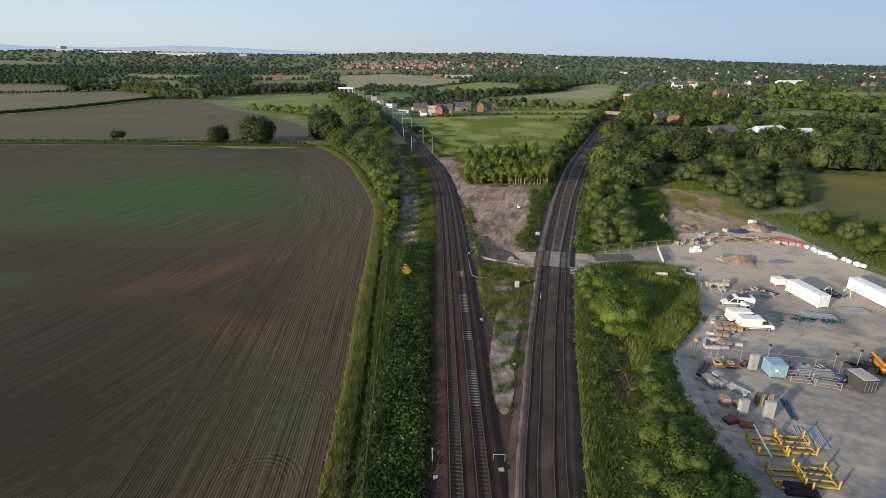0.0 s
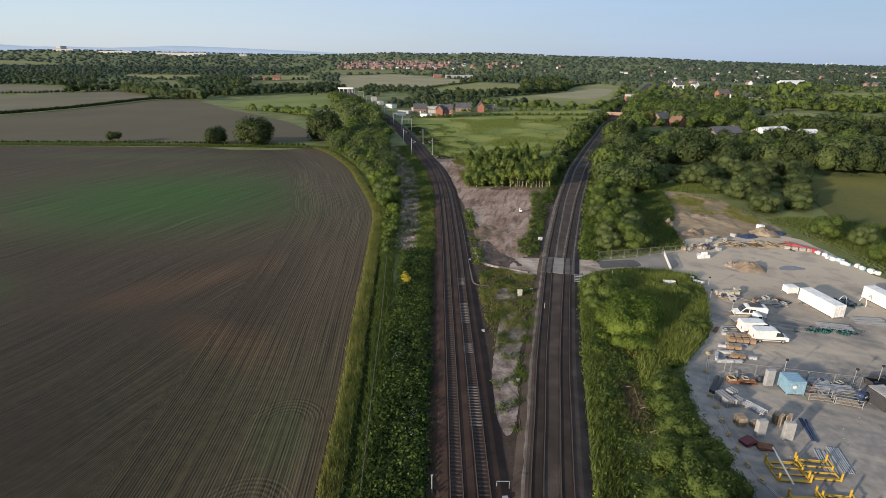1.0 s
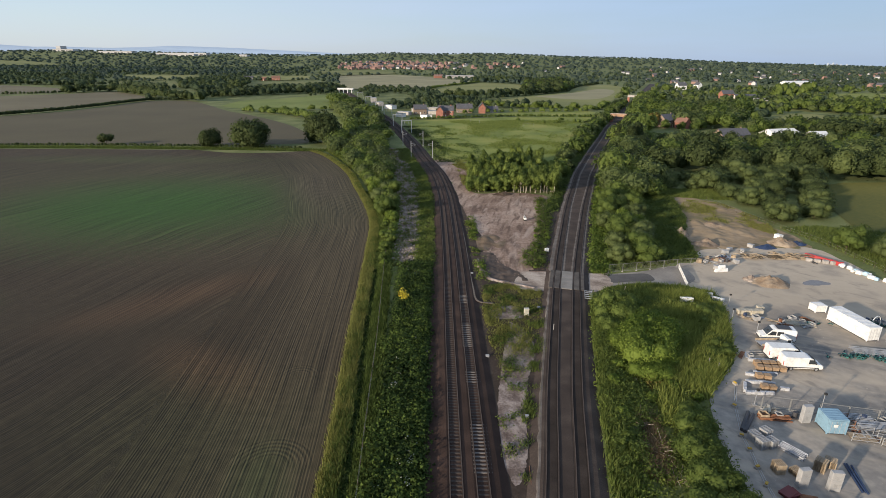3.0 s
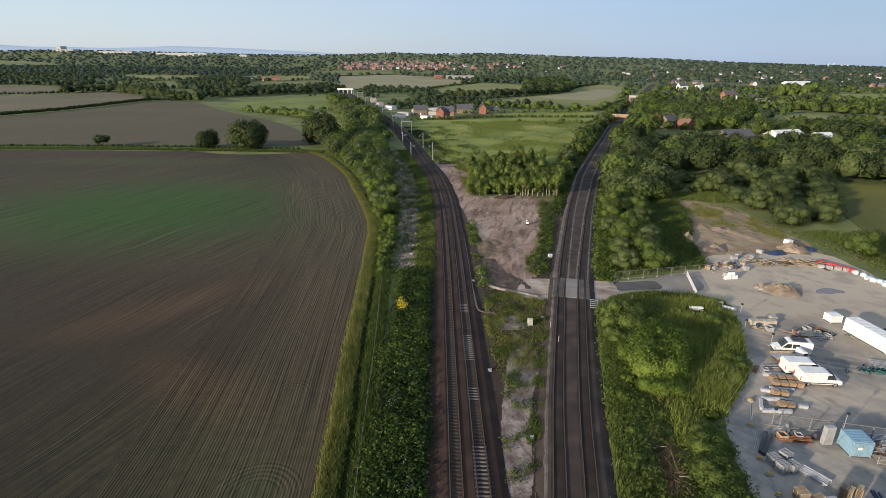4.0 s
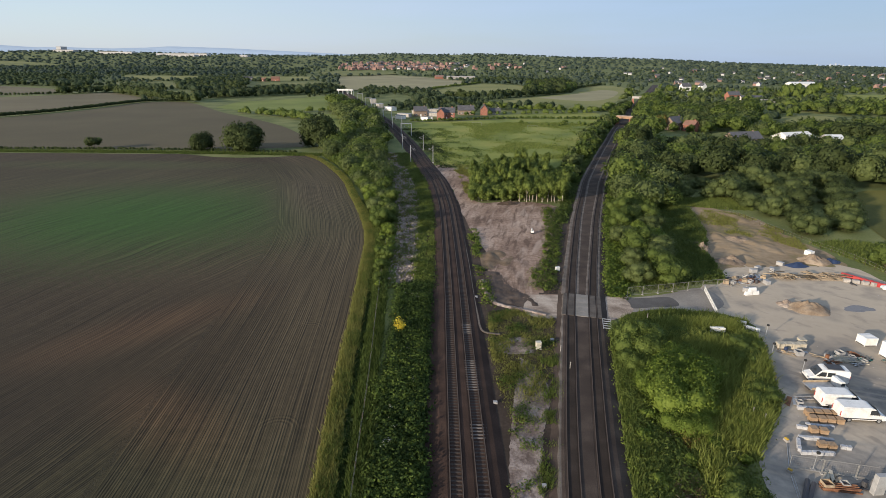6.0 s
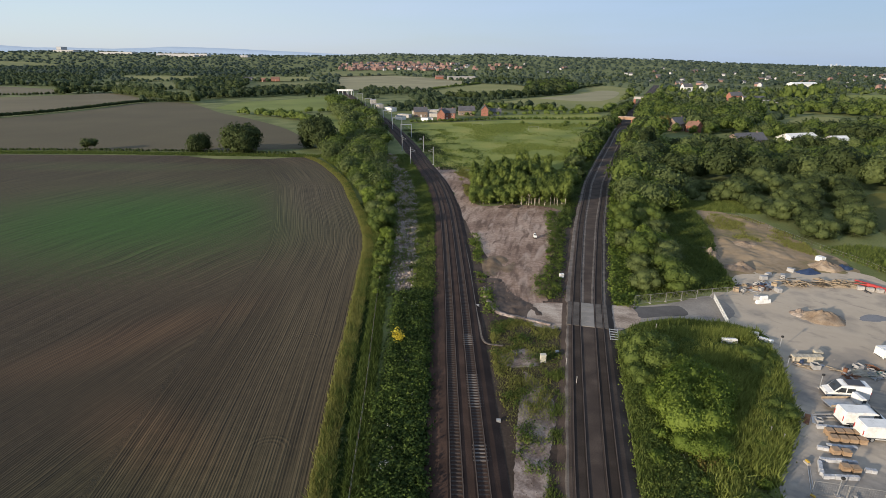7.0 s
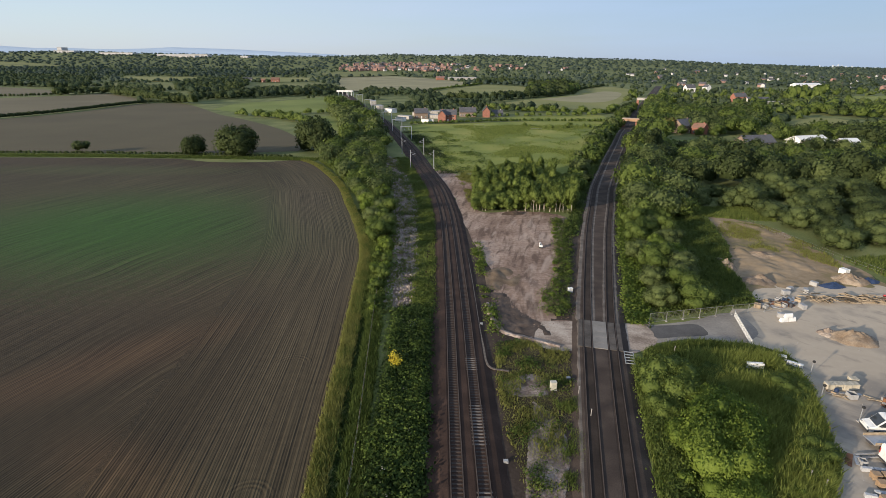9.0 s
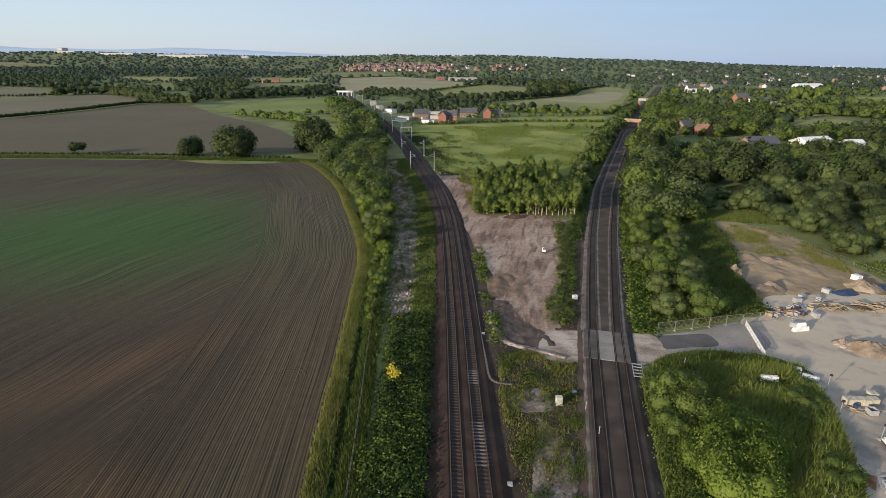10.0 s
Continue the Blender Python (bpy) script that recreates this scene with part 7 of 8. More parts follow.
for cx, cy, r, n in SPOTS:
    for i in range(n):
        x, y, k = cx + rng.uniform(-r, r), cy + rng.uniform(-r, r) * 0.5, rng.random()
        if k < 0.2:
            drum((x, y, 0), rng.choice([M_NAVY, M_RUST, M_DKGREY]), "dented steel drum among yard clutter")
        elif k < 0.5:
            crate((x, y, 0), rng.uniform(0, 90), rng.choice([M_PALLET, M_PLASTIC]), "open crate among yard clutter", rng.uniform(0.6, 1.1))
        else:
            board_pile((x, y, 0), rng.uniform(0, 180), rng.randint(3, 6), rng.choice(MIX), "loose boards and offcuts among yard clutter")


def hoop(at, turn, label):
    """A bent white duct standing as an arch."""
    ob = thing("duct_hoop", at, label, "duct", "bent ducts", turn)
    bm, rings = bmesh.new(), []
    for a in np.linspace(0, 2.2, 14):
        rings.append([bm.verts.new(((2.3 + 0.07 * math.cos(b)) * math.cos(a), 0.07 * math.sin(b), (2.6 + 0.07 * math.cos(b)) * math.sin(a))) for b in np.linspace(0, 2 * math.pi, 6, endpoint=False)])
    for p, q in zip(rings[:-1], rings[1:]):
        for k in range(6):
            bm.faces.new((p[k], p[(k + 1) % 6], q[(k + 1) % 6], q[k]))
    bm.faces.new(rings[0]), bm.faces.new(rings[-1])
    part("tube", bm, M_WHITE, ob)


hoop((77.4, 97.0, 0), 30, "white bent duct standing between containers"), hoop((81.0, 96.6, 0), 30, "white bent duct standing between containers")

# ---- lineside equipment ----
def cabinet(at, turn, w, d, h, label, mat=None):
    ob = thing("equipment_cabinet", at, label, "cabinet", "lineside cabinets", turn)
    m = mat or M_WHITE
    one_box("plinth", 0, 0, 0, w + 0.1, d + 0.1, 0.15, M_CONC, ob, 0.02)
    one_box("body", 0, 0, 0.15, w, d, h - 0.2, m, ob, 0.02)
    one_box("lid", 0, 0, h - 0.06, w + 0.08, d + 0.08, 0.06, m, ob, 0.01)
    one_box("handle", w * 0.3, -d / 2 - 0.02, h * 0.55, 0.04, 0.04, 0.16, M_DKGREY, ob, 0)


cabinet((15.8, 102.0, 0), 6, 0.85, 0.65, 1.35, "cream lineside relay cabinet on waste ground", plain("cream_paint", (0.46, 0.44, 0.36), 0.5))
cabinet((-2.4, 88.2, 0), 0, 0.5, 0.35, 0.35, "small pale lineside box beside the ballast", M_PLASTIC)
cabinet((7.3, 87.0, 0), 0, 0.5, 0.35, 0.35, "small pale lineside box beside the ballast", M_PLASTIC)
cabinet((11.4, 71.6, 0), 0, 0.45, 0.3, 0.4, "small pale lineside box on stony ground", M_PLASTIC)
cabinet((18.6, 104.6, 0), 10, 0.5, 0.4, 0.45, "small white lineside box beside the track", M_PLASTIC)
cabinet((-3.0, 122.6, 0), 0, 0.5, 0.4, 0.4, "small white lineside box beside the ballast", M_PLASTIC)
cabinet((26.0, 136.8, 0), 15, 0.9, 0.6, 1.0, "pale lineside cabinet beside the track")
cabinet((7.0, 49.0, 0), 5, 0.55, 0.45, 0.4, "pale lineside case beside a handrail", M_PLASTIC)
cabinet((6.6, 122.0, 0), 5, 0.45, 0.3, 0.4, "small pale lineside box beside the trough", M_PLASTIC)
cabinet((-0.6, 47.8, 0), 0, 0.5, 0.4, 0.4, "small pale box beside a post", M_PLASTIC)


def post(at, h, label, mat=None, r=0.06):
    ob = thing("marker_post", at, label, "post", "marker posts")
    bm = bmesh.new()
    rod(bm, (0, 0, 0), (0, 0, h), r, 6)
    part("shaft", bm, mat or M_GALV, ob)
    one_box("cap", 0, 0, h, r * 3, r * 3, 0.06, mat or M_GALV, ob, 0.01)


post((-1.0, 50.0, 0), 2.4, "slim grey marker post beside the ballast", None, 0.08)
for x, y in ((29.6, 103.5), (30.6, 93.0), (19.6, 95.4), (19.2, 100.6), (37.6, 112.2), (41.8, 84.4), (42.6, 83.0)):
    post((x, y, 0), 1.5, "pale marker post beside the track", M_CONC, 0.05)


def handrail(at, turn):
    ob = thing("handrail", at, "pale tubular handrail beside a lineside case", "handrail", "", turn)
    bm = bmesh.new()
    rod(bm, (-0.7, 0, 0), (-0.7, 0, 1.1), 0.04, 6)
    rod(bm, (-0.7, 0, 1.1), (0.7, 0, 1.1), 0.04, 6)
    rod(bm, (0.7, 0, 1.1), (0.7, 0, 0), 0.04, 6)
    part("rail", bm, M_GALV, ob)


handrail((6.9, 50.6, 0), 0)


def cattle_grid(at, turn):
    """The slatted trespass guard beside the crossing."""
    ob = thing("trespass_guard", at, "galvanised slatted trespass guard beside the rails", "guard", "", turn)
    for x in (-0.7, 0.7):
        one_box("side_rail", x, 0, 0.42, 0.1, 4.0, 0.14, M_GALV, ob, 0.01)
    for i in range(5):
        one_box("slat", 0, -1.8 + i * 0.9, 0.46, 1.5, 0.14, 0.1, M_GALV, ob, 0.01)


cattle_grid((29.6, 110.2, 0), -13)


def white_machine(at):
    ob = thing("mini_excavator", at, "small white tracked machine on bare earth", "machine")
    one_box("tracks", 0, 0, 0, 1.5, 1.9, 0.5, M_BLACK, ob, 0.1)
    one_box("body", 0, -0.1, 0.55, 1.4, 1.5, 0.8, M_WHITE, ob, 0.1)
    one_box("cab", -0.25, 0.2, 1.35, 0.8, 0.9, 0.9, M_WHITE, ob, 0.08)
    one_box("cab_window", -0.25, -0.27, 1.5, 0.6, 0.04, 0.6, M_GLASS, ob, 0)
    bm = bmesh.new()
    rod(bm, (0.2, 0.6, 1.0), (0.2, 1.4, 2.4), 0.1, 6)
    rod(bm, (0.2, 1.4, 2.4), (0.2, 2.3, 1.4), 0.08, 6)
    part("arm", bm, M_DKGREY, ob)


white_machine((24.6, 164.6, 0))
bpy.data.objects["mini_excavator"].scale = (0.6, 0.6, 0.6)

trough_line = smooth_line([(9.4, 106.6), (7.4, 107.2), (6.6, 109), (6.4, 114), (6.1, 122), (5.7, 146), (4.6, 178), (3.4, 201), (0.6, 229), (-6.2, 268)], 1.0)
trough = thing("cable_trough", (6, 120, 0), "pale concrete cable trough along the railway", "cable trough")
lid_bm = bmesh.new()
box(lid_bm, 0, 0, 0.06, 0.34, 0.97, 0.14, 0.015)
lid_mesh = bpy.data.meshes.new("lid")
lid_bm.to_mesh(lid_mesh)
lid_bm.free()
lid_mesh.materials.append(M_DUST)
td = np.gradient(trough_line[:, :2], axis=0)
for (x, y), (a, b) in zip(trough_line[:, :2], td):
    lid = new("lid", lid_mesh)
    lid.parent = trough
    lid.location, lid.rotation_euler = (x - 6, y - 120, 0.1), (0, 0, math.atan2(b, a) - math.pi / 2)


def loose_rail():
    ob = thing("loose_rail", (10.1, 59.2, 0.0), "rusty length of rail lying on the ground", "rail", "", -4)
    bm = bmesh.new()
    for w, z, h in ((0.14, 0, 0.03), (0.03, 0.03, 0.1), (0.08, 0.13, 0.04)):
        box(bm, 0, 0, z, w, 6.5, h)
    part("rail_length", bm, M_RUST, ob)


loose_rail()


# ---- overhead line masts on the left-hand railway ----
def mast(at, reach, h=8.2):
    ob = thing("overhead_mast", at, "galvanised overhead line mast with a bracket arm", "mast", "overhead line masts")
    one_box("foot", 0, 0, 0, 0.7, 0.7, 0.3, M_CONC, ob, 0.03)
    bm = bmesh.new()
    for y in (-0.13, 0.13):
        box(bm, 0, y, 0.2, 0.26, 0.03, h - 0.2)
    box(bm, 0, 0, 0.2, 0.03, 0.23, h - 0.2)
    part("column", bm, M_GALV, ob)
    bm = bmesh.new()
    rod(bm, (0, 0, h - 1.0), (reach, 0, h - 1.6), 0.045, 6)
    rod(bm, (0, 0, h - 2.4), (reach, 0, h - 1.6), 0.045, 6)
    rod(bm, (reach * 0.5, 0, h - 2.0), (reach * 1.05, 0, h - 2.3), 0.03, 6)
    part("bracket", bm, M_GALV, ob)
    one_box("insulator", 0.25, 0, h - 2.5, 0.3, 0.14, 0.14, M_DKGREY, ob, 0.02)


def portal(at, w, turn, h=8.4):
    ob = thing("overhead_portal", at, "galvanised overhead line portal across the tracks", "portal", "overhead line portals", turn)
    for x in (0, -w):
        bm = bmesh.new()
        box(bm, x, 0, 0, 0.34, 0.34, h)
        part("column", bm, M_GALV, ob)
    bm = bmesh.new()
    box(bm, -w / 2, 0, h - 0.5, w + 0.4, 0.3, 0.45, 0.02)
    part("beam", bm, M_GALV, ob)
    for x in (-w * 0.3, -w * 0.7):
        bm = bmesh.new()
        rod(bm, (x, 0, h - 0.5), (x, 0, h - 2.2), 0.05, 6)
        rod(bm, (x, 0, h - 2.2), (x + 0.9, 0, h - 2.5), 0.04, 6)
        part("dropper", bm, M_GALV, ob)


mast((-15.7, 271, 0), 2.2), mast((-5.3, 271, 0), -2.2), mast((-22.6, 311, 0), 2.2), mast((-11.3, 309, 0), -2.2)
for x, y in ((-20.9, 363), (-29.9, 403), (-42.3, 458), (-57, 521), (-77, 600), (-98, 680), (-122, 760)):
    portal((x, y, 0), 6.5, 15)


# ---- bridges ----
def bridge(y, z, mat, label, w=17.0, deep=5.0, h=1.6):
    k = int(np.argmin(abs(right_line[:, 1] - y)))
    d = np.gradient(right_line[:, :2], axis=0)[k]
    ob = thing("bridge", (right_line[k][0], y, 0), label, "bridge", "", math.degrees(math.atan2(d[1], d[0])) - 90)
    one_box("deck", 0, 0, z - 0.6, w, deep, 0.6, M_DIRT, ob, 0.05)
    for s in (-1, 1):
        one_box("parapet", 0, s * deep / 2, z - 0.7, w, 0.4, h + 0.7, mat, ob, 0.05)
        one_box("coping", 0, s * deep / 2, z + h, w + 0.2, 0.55, 0.15, M_CONC, ob, 0.02)
        one_box("abutment", s * (w / 2 - 1.2), 0, 0, 2.4, deep, z - 0.6, M_BRICK, ob, 0.05)


bridge(437, 5.2, material("orange_brick", [(0.26, 0.16, 0.10), (0.34, 0.22, 0.14)], 1.0, 0.9, 0.2, 8), "brick road bridge with a sunlit orange parapet over the railway", 12.0, 5.0, 1.2)
bridge(660, 6.0, M_CONC, "pale concrete bridge over the railway further on")


# ---- houses ----
M_OLDBROWN = plain("old_brown_render", (0.2, 0.15, 0.115), 0.9)


def house(name, at, turn, w, d, eaves, pitch, wall, roof, label, group="", gable=True, rows=2, cols=4, hip=False, chimney=True):
    """Walls, pitched roof with overhang, windows with frames, door and chimney; the front faces -y."""
    ob = thing(name, at, label, "house" if name == "house" else "building", group, turn)
    bm = bmesh.new()
    top = eaves + pitch
    prof = [(-d / 2, 0), (d / 2, 0), (d / 2, eaves), (0, top), (-d / 2, eaves)]
    extrude_profile(bm, prof, w, 0)
    bmesh.ops.rotate(bm, matrix=Matrix.Rotation(radians(90), 3, "Z"), verts=bm.verts)
    part("wall", bm, wall, ob)
    bm = bmesh.new()
    o = 0.45
    for s in (-1, 1):
        a = [(-w / 2 - o, s * (d / 2 + o), eaves - o * pitch / (d / 2) + 0.12), (w / 2 + o, s * (d / 2 + o), eaves - o * pitch / (d / 2) + 0.12), (w / 2 + o, 0, top + 0.12), (-w / 2 - o, 0, top + 0.12)]
        lo = [bm.verts.new(p) for p in a]
        hi = [bm.verts.new((p[0], p[1], p[2] + 0.18)) for p in a]
        bm.faces.new(lo), bm.faces.new(hi)
        for i in range(4):
            bm.faces.new((lo[i], lo[(i + 1) % 4], hi[(i + 1) % 4], hi[i]))
    bmesh.ops.recalc_face_normals(bm, faces=bm.faces)
    r = part("roof", bm, roof, ob)
    if chimney:
        one_box("chimney", w * 0.32, 0, top - 0.6, 0.9, 0.6, 1.6, wall, r, 0.03)
    for k in range(rows):
        for i in range(cols):
            x = -w / 2 + (i + 0.5) * w / cols
            z = 0.9 + k * 2.6
            if z + 1.2 > eaves:
                continue
            if k == 0 and i == cols // 2:
                one_box("door", x, -d / 2 - 0.02, 0.02, 1.0, 0.08, 2.05, M_WHITE, ob, 0.01)
                continue
            fr = one_box("window", x, -d / 2 - 0.02, z, 1.3, 0.07, 1.2, M_WHITE, ob, 0)
            one_box("pane", x, -d / 2 - 0.06, z + 0.1, 1.1, 0.03, 1.0, M_GLASS, fr, 0)
    return ob


house("house", (2.0, 472, 0), -4, 13, 8, 5.6, 3.4, M_BRICK, M_SLATE, "red brick house with grey slate roof", "houses beyond the meadow", cols=3)
house("house", (-3.0, 467, 0), 86, 7, 6, 5.6, 3.2, M_BRICK, M_SLATE, "gabled front of a red brick house", "houses beyond the meadow", rows=2, cols=2)
house("house", (19, 512, 0), 3, 14, 8, 4.0, 3.6, M_OLDBROWN, M_SLATE, "long slate-roofed brick terrace", "houses beyond the meadow", cols=6)
house("house", (35, 508, 0), 88, 8, 6, 5.4, 3.4, M_BRICK, M_SLATE, "gabled red brick house by trees", "houses beyond the meadow", cols=2)
house("house", (45, 512, 0), 5, 9, 6, 3.0, 2.6, M_CONC, M_SLATE, "low grey outbuilding by houses", "houses beyond the meadow", cols=3)
house("house", (-21, 494, 0), 10, 11, 8, 4.6, 3.4, M_OLDBROWN, M_SLATE, "old brown rendered building by the railway", "houses beyond the meadow", cols=3)
for x, y, w, d, hh in ((-16, 462, 6, 3, 2.4), (-12, 464, 5, 3, 2.2), (-10, 494, 9, 5, 3), (-34, 488, 12, 5, 2.6), (-22, 515, 14, 6, 3.0), (-5, 525, 24, 6, 3.4), (-52, 547, 13, 6, 3.5), (-66, 580, 9, 5, 4), (-79, 630, 12, 6, 5), (-36, 470, 8, 4, 3)):
    one = thing("shed", (x, y, 0), "white metal shed in a yard by the railway", "shed", "pale sheds", x)
    one_box("wall", 0, 0, 0, w, d, hh, M_WHITE if int(x) % 4 == 0 else M_CONC, one, 0.05)
    one_box("roof", 0, 0, hh, w + 0.4, d + 0.4, 0.15, M_PLASTIC, one, 0.02)
house("house", (163, 408, 0), 35, 14, 9, 5.2, 3.8, M_OLDBROWN, M_SLATE, "large brown brick house among trees", "houses among trees", cols=4)
house("house", (171, 399, 0), -55, 8, 6, 4.4, 2.8, M_BRICK, M_TILE, "brick house wing lit by evening sun", "houses among trees", cols=2)
house("house", (179, 346, 0), 14, 20, 10, 2.6, 3.6, M_OLDBROWN, M_SLATE, "low brown building with a dark slate roof", "buildings behind the trees", cols=6)
house("barn", (208, 344, 0), 18, 20, 12, 3.8, 2.6, M_WHITE, plain("pale_sheet_roof", (0.62, 0.62, 0.6), 0.6), "large white barn with a pale sheet roof", "buildings behind the trees", cols=4, chimney=False)
house("house", (202, 332, 0), 25, 11, 7, 2.6, 2.8, M_OLDBROWN, M_SLATE, "low slate-roofed brown outbuilding", "buildings behind the trees", cols=3)
house("barn", (231, 344, 0), 5, 10, 8, 2.8, 2.2, M_CONC, plain("pale_roof_sheets", (0.55, 0.57, 0.58), 0.6), "small barn with a pale sheet roof", "buildings behind the trees", cols=3, chimney=False)
GOLD.put(151, 404, 1.05)
for x, y, k in ((157, 394, 0.66), (166, 388, 0.6), (175, 386, 0.7), (182, 392, 0.75)):
    MID_A.put(x, y, k)

# the town: a few kinds of house repeated
# town colours are muted: distance haze is put into them
M_TOWNBRICK = material("haze_muted_town_brick", [(0.2, 0.125, 0.105), (0.29, 0.185, 0.155)], 0.8, 0.95, 0.1, 8)
M_TOWNTILE = material("haze_muted_town_tiles", [(0.17, 0.105, 0.088), (0.25, 0.155, 0.13)], 0.8, 0.95, 0.1, 8)
M_TOWNWHITE = plain("haze_muted_town_render", (0.42, 0.42, 0.42), 0.9)
kinds = [house("house", (-90, 2020, rise(-90, 2020)), 10, 11, 9, 5.2, 3.4, M_TOWNBRICK, M_TOWNTILE, "distant red-roofed brick town house", "town houses", rows=0, chimney=False),
         house("house", (60, 2100, rise(60, 2100)), -15, 14, 9, 5.2, 3.6, M_TOWNBRICK, M_SLATE, "distant slate-roofed brick town house", "town houses", rows=0, chimney=False),
         house("house", (250, 2200, rise(250, 2200)), 30, 10, 8, 5.0, 3.0, M_TOWNWHITE, M_SLATE, "distant white rendered town house", "town houses", rows=0, chimney=False)]
rng = random.Random(77)
for i in range(250):
    y = rng.uniform(1980, 2560)
    x = (rng.choice((-0.145, -0.115, -0.06, -0.02)) + rng.gauss(0, 0.018)) * y if i < 190 else rng.uniform(-0.16, 0.13) * (y + 250)
    k = kinds[0] if rng.random() < 0.68 else rng.choice(kinds[1:])
    copy_thing(k, pose(x, y, rise(x, y) + 1.0, 0, 0, rng.choice((-50, -20, 15, 40)) + rng.uniform(-8, 8)) @ Matrix.Scale(rng.uniform(0.85, 1.2), 4))
for i in range(70):
    y = rng.uniform(1000, 2400)
    x = rng.uniform(0.08 if y > 1600 else 0.36, 0.85) * y
    k = kinds[2] if rng.random() < 0.5 else rng.choice(kinds[:2])
    copy_thing(k, pose(x, y, rise(x, y) + 1.0, 0, 0, rng.uniform(-60, 60)) @ Matrix.Scale(rng.uniform(0.8, 1.1), 4))
house("house", (-378, 1262, 0), 10, 18, 10, 6, 4.0, M_BRICK, M_TILE, "red brick farmhouse among fields", "farm buildings", cols=3)
house("house", (-402, 1256, 0), -20, 14, 9, 4, 3.4, M_BRICK, M_TILE, "brick farm building among fields", "farm buildings", cols=3)
house("house", (-452, 1296, 0), 8, 22, 12, 5, 3.4, M_CONC, M_SLATE, "grey farm shed among fields", "farm buildings", cols=3, chimney=False)
# scattered houses and sheds east of the right-hand railway
house("house", (405, 955, 0), 12, 16, 10, 7, 5, M_WHITE, M_SLATE, "large white house among trees", "houses among trees", cols=3)
house("house", (436, 960, 0), -70, 10, 9, 8, 4, M_WHITE, M_SLATE, "white gabled house among trees", "houses among trees", cols=2)
house("barn", (335, 775, 0), 55, 26, 7, 4, 2, M_WHITE, M_WHITE, "long white roofed building among trees", "buildings among trees", rows=0, chimney=False)
house("house", (362, 716, 0), 10, 16, 9, 7, 4, M_BRICK, M_SLATE, "red brick building among trees", "buildings among trees", cols=4)
house("barn", (384, 714, 0), 4, 28, 9, 4, 2.4, M_WHITE, M_SLATE, "long white-walled slate-roofed building", "buildings among trees", cols=6, chimney=False)
house("barn", (686, 1092, 0), 8, 52, 18, 8, 3, M_WHITE, M_WHITE, "large white shed among trees", "buildings among trees", rows=0, chimney=False)
house("barn", (566, 905, 0), 20, 26, 12, 5, 3, M_CONC, M_SLATE, "grey roofed shed among trees", "buildings among trees", rows=0, chimney=False)
house("barn", (396, 690, 0), 4, 30, 6, 2.4, 0.8, M_CONC, M_CONC, "low pale polytunnel beside trees", "buildings among trees", rows=0, chimney=False)
house("barn", (212, 1085, 0), 6, 24, 10, 5, 2.4, M_SLATE, M_WHITE, "dark barn with a pale roof by a hay field", "buildings among trees", rows=0, chimney=False)
house("barn", (40, 1420, 2), 4, 70, 14, 5, 2.4, M_CONC, M_CONC, "long pale shed beyond a tan field", "buildings among trees", rows=0, chimney=False)
house("house", (-14, 1440, 2), 10, 22, 10, 5, 3.4, M_BRICK, M_TOWNTILE, "long red-roofed building beyond a tan field", "buildings among trees", rows=0, chimney=False)


def warehouse(x, y, w, h, label):
    z = rise(x, y)
    ob = thing("warehouse", (x, y, z - 1), label, "warehouse", "distant warehouses")
    one_box("wall", 0, 0, 0, w, 60, h, M_TOWNWHITE, ob, 0.2)
    one_box("roof", 0, 0, h, w + 2, 62, 1.0, M_PLASTIC, ob, 0.2)
    for i in range(5):
        one_box("loading_door", -w * 0.4 + i * w * 0.2, -30.2, 0.5, w * 0.06, 0.4, h * 0.5, M_DKGREY, ob, 0)


for x, y, w, h in ((-2500, 3700, 30, 30), (-2440, 3650, 130, 12), (-1990, 3450, 200, 13), (-1560, 3380, 300, 14), (-1510, 3280, 140, 10), (-1200, 3400, 46, 11), (-2900, 3600, 50, 12)):
    warehouse(x, y, w, h, "distant white warehouse on the horizon")
station = thing("footbridge", (-140, 797, 0), "long white station footbridge over the railway", "footbridge")
one_box("deck", 0, 0, 5.0, 22, 3, 2.2, M_WHITE, station, 0.1)
for s in (-9, -3, 3, 9):
    one_box("pier", s, 0, 0, 0.8, 1.6, 5.0, M_WHITE, station, 0.05)


# ---- far city towers ----
# faint white walls turned blue-grey by haze put into the colour
M_HAZED = plain("hazed_tower_walls", (0.4, 0.45, 0.52), 0.9)
rng = random.Random(8)
for i in range(22):
    x = rng.gauss(3080, 60) if i < 8 else rng.uniform(2700, 3800)
    t = thing("tower_block", (x, 4500, 6), "pale distant city tower on the horizon", "tower", "far city towers")
    hh = rng.uniform(24, 44) if i < 8 else rng.uniform(14, 22)
    one_box("shaft", 0, 0, 0, rng.uniform(5, 10) if i < 8 else rng.uniform(8, 40), 12, hh, M_HAZED, t, 0.5)
    one_box("roof_plant", 0, 0, hh, 3, 5, 2, M_CONC, t, 0.2)


# ---- lineside fence and goals ----
def lineside_fence(points, label, mat, h=1.4):
    line = smooth_line(points, 3.0)
    ob = thing("lineside_fence", (line[0][0], line[0][1], 0), label, "fence", "post and wire fences")
    rel = line[:, :2] - line[0][:2]
    for x, y in rel:
        bm = bmesh.new()
        rod(bm, (x, y, 0), (x, y, h), 0.05, 5)
        part("post", bm, mat, ob)
    for z in (h * 0.5, h * 0.95):
        bm = bmesh.new()
        for a, b in zip(rel[:-1], rel[1:]):
            rod(bm, (a[0], a[1], z), (b[0], b[1], z), 0.01, 3)
        part("wire", bm, M_GALV, ob)


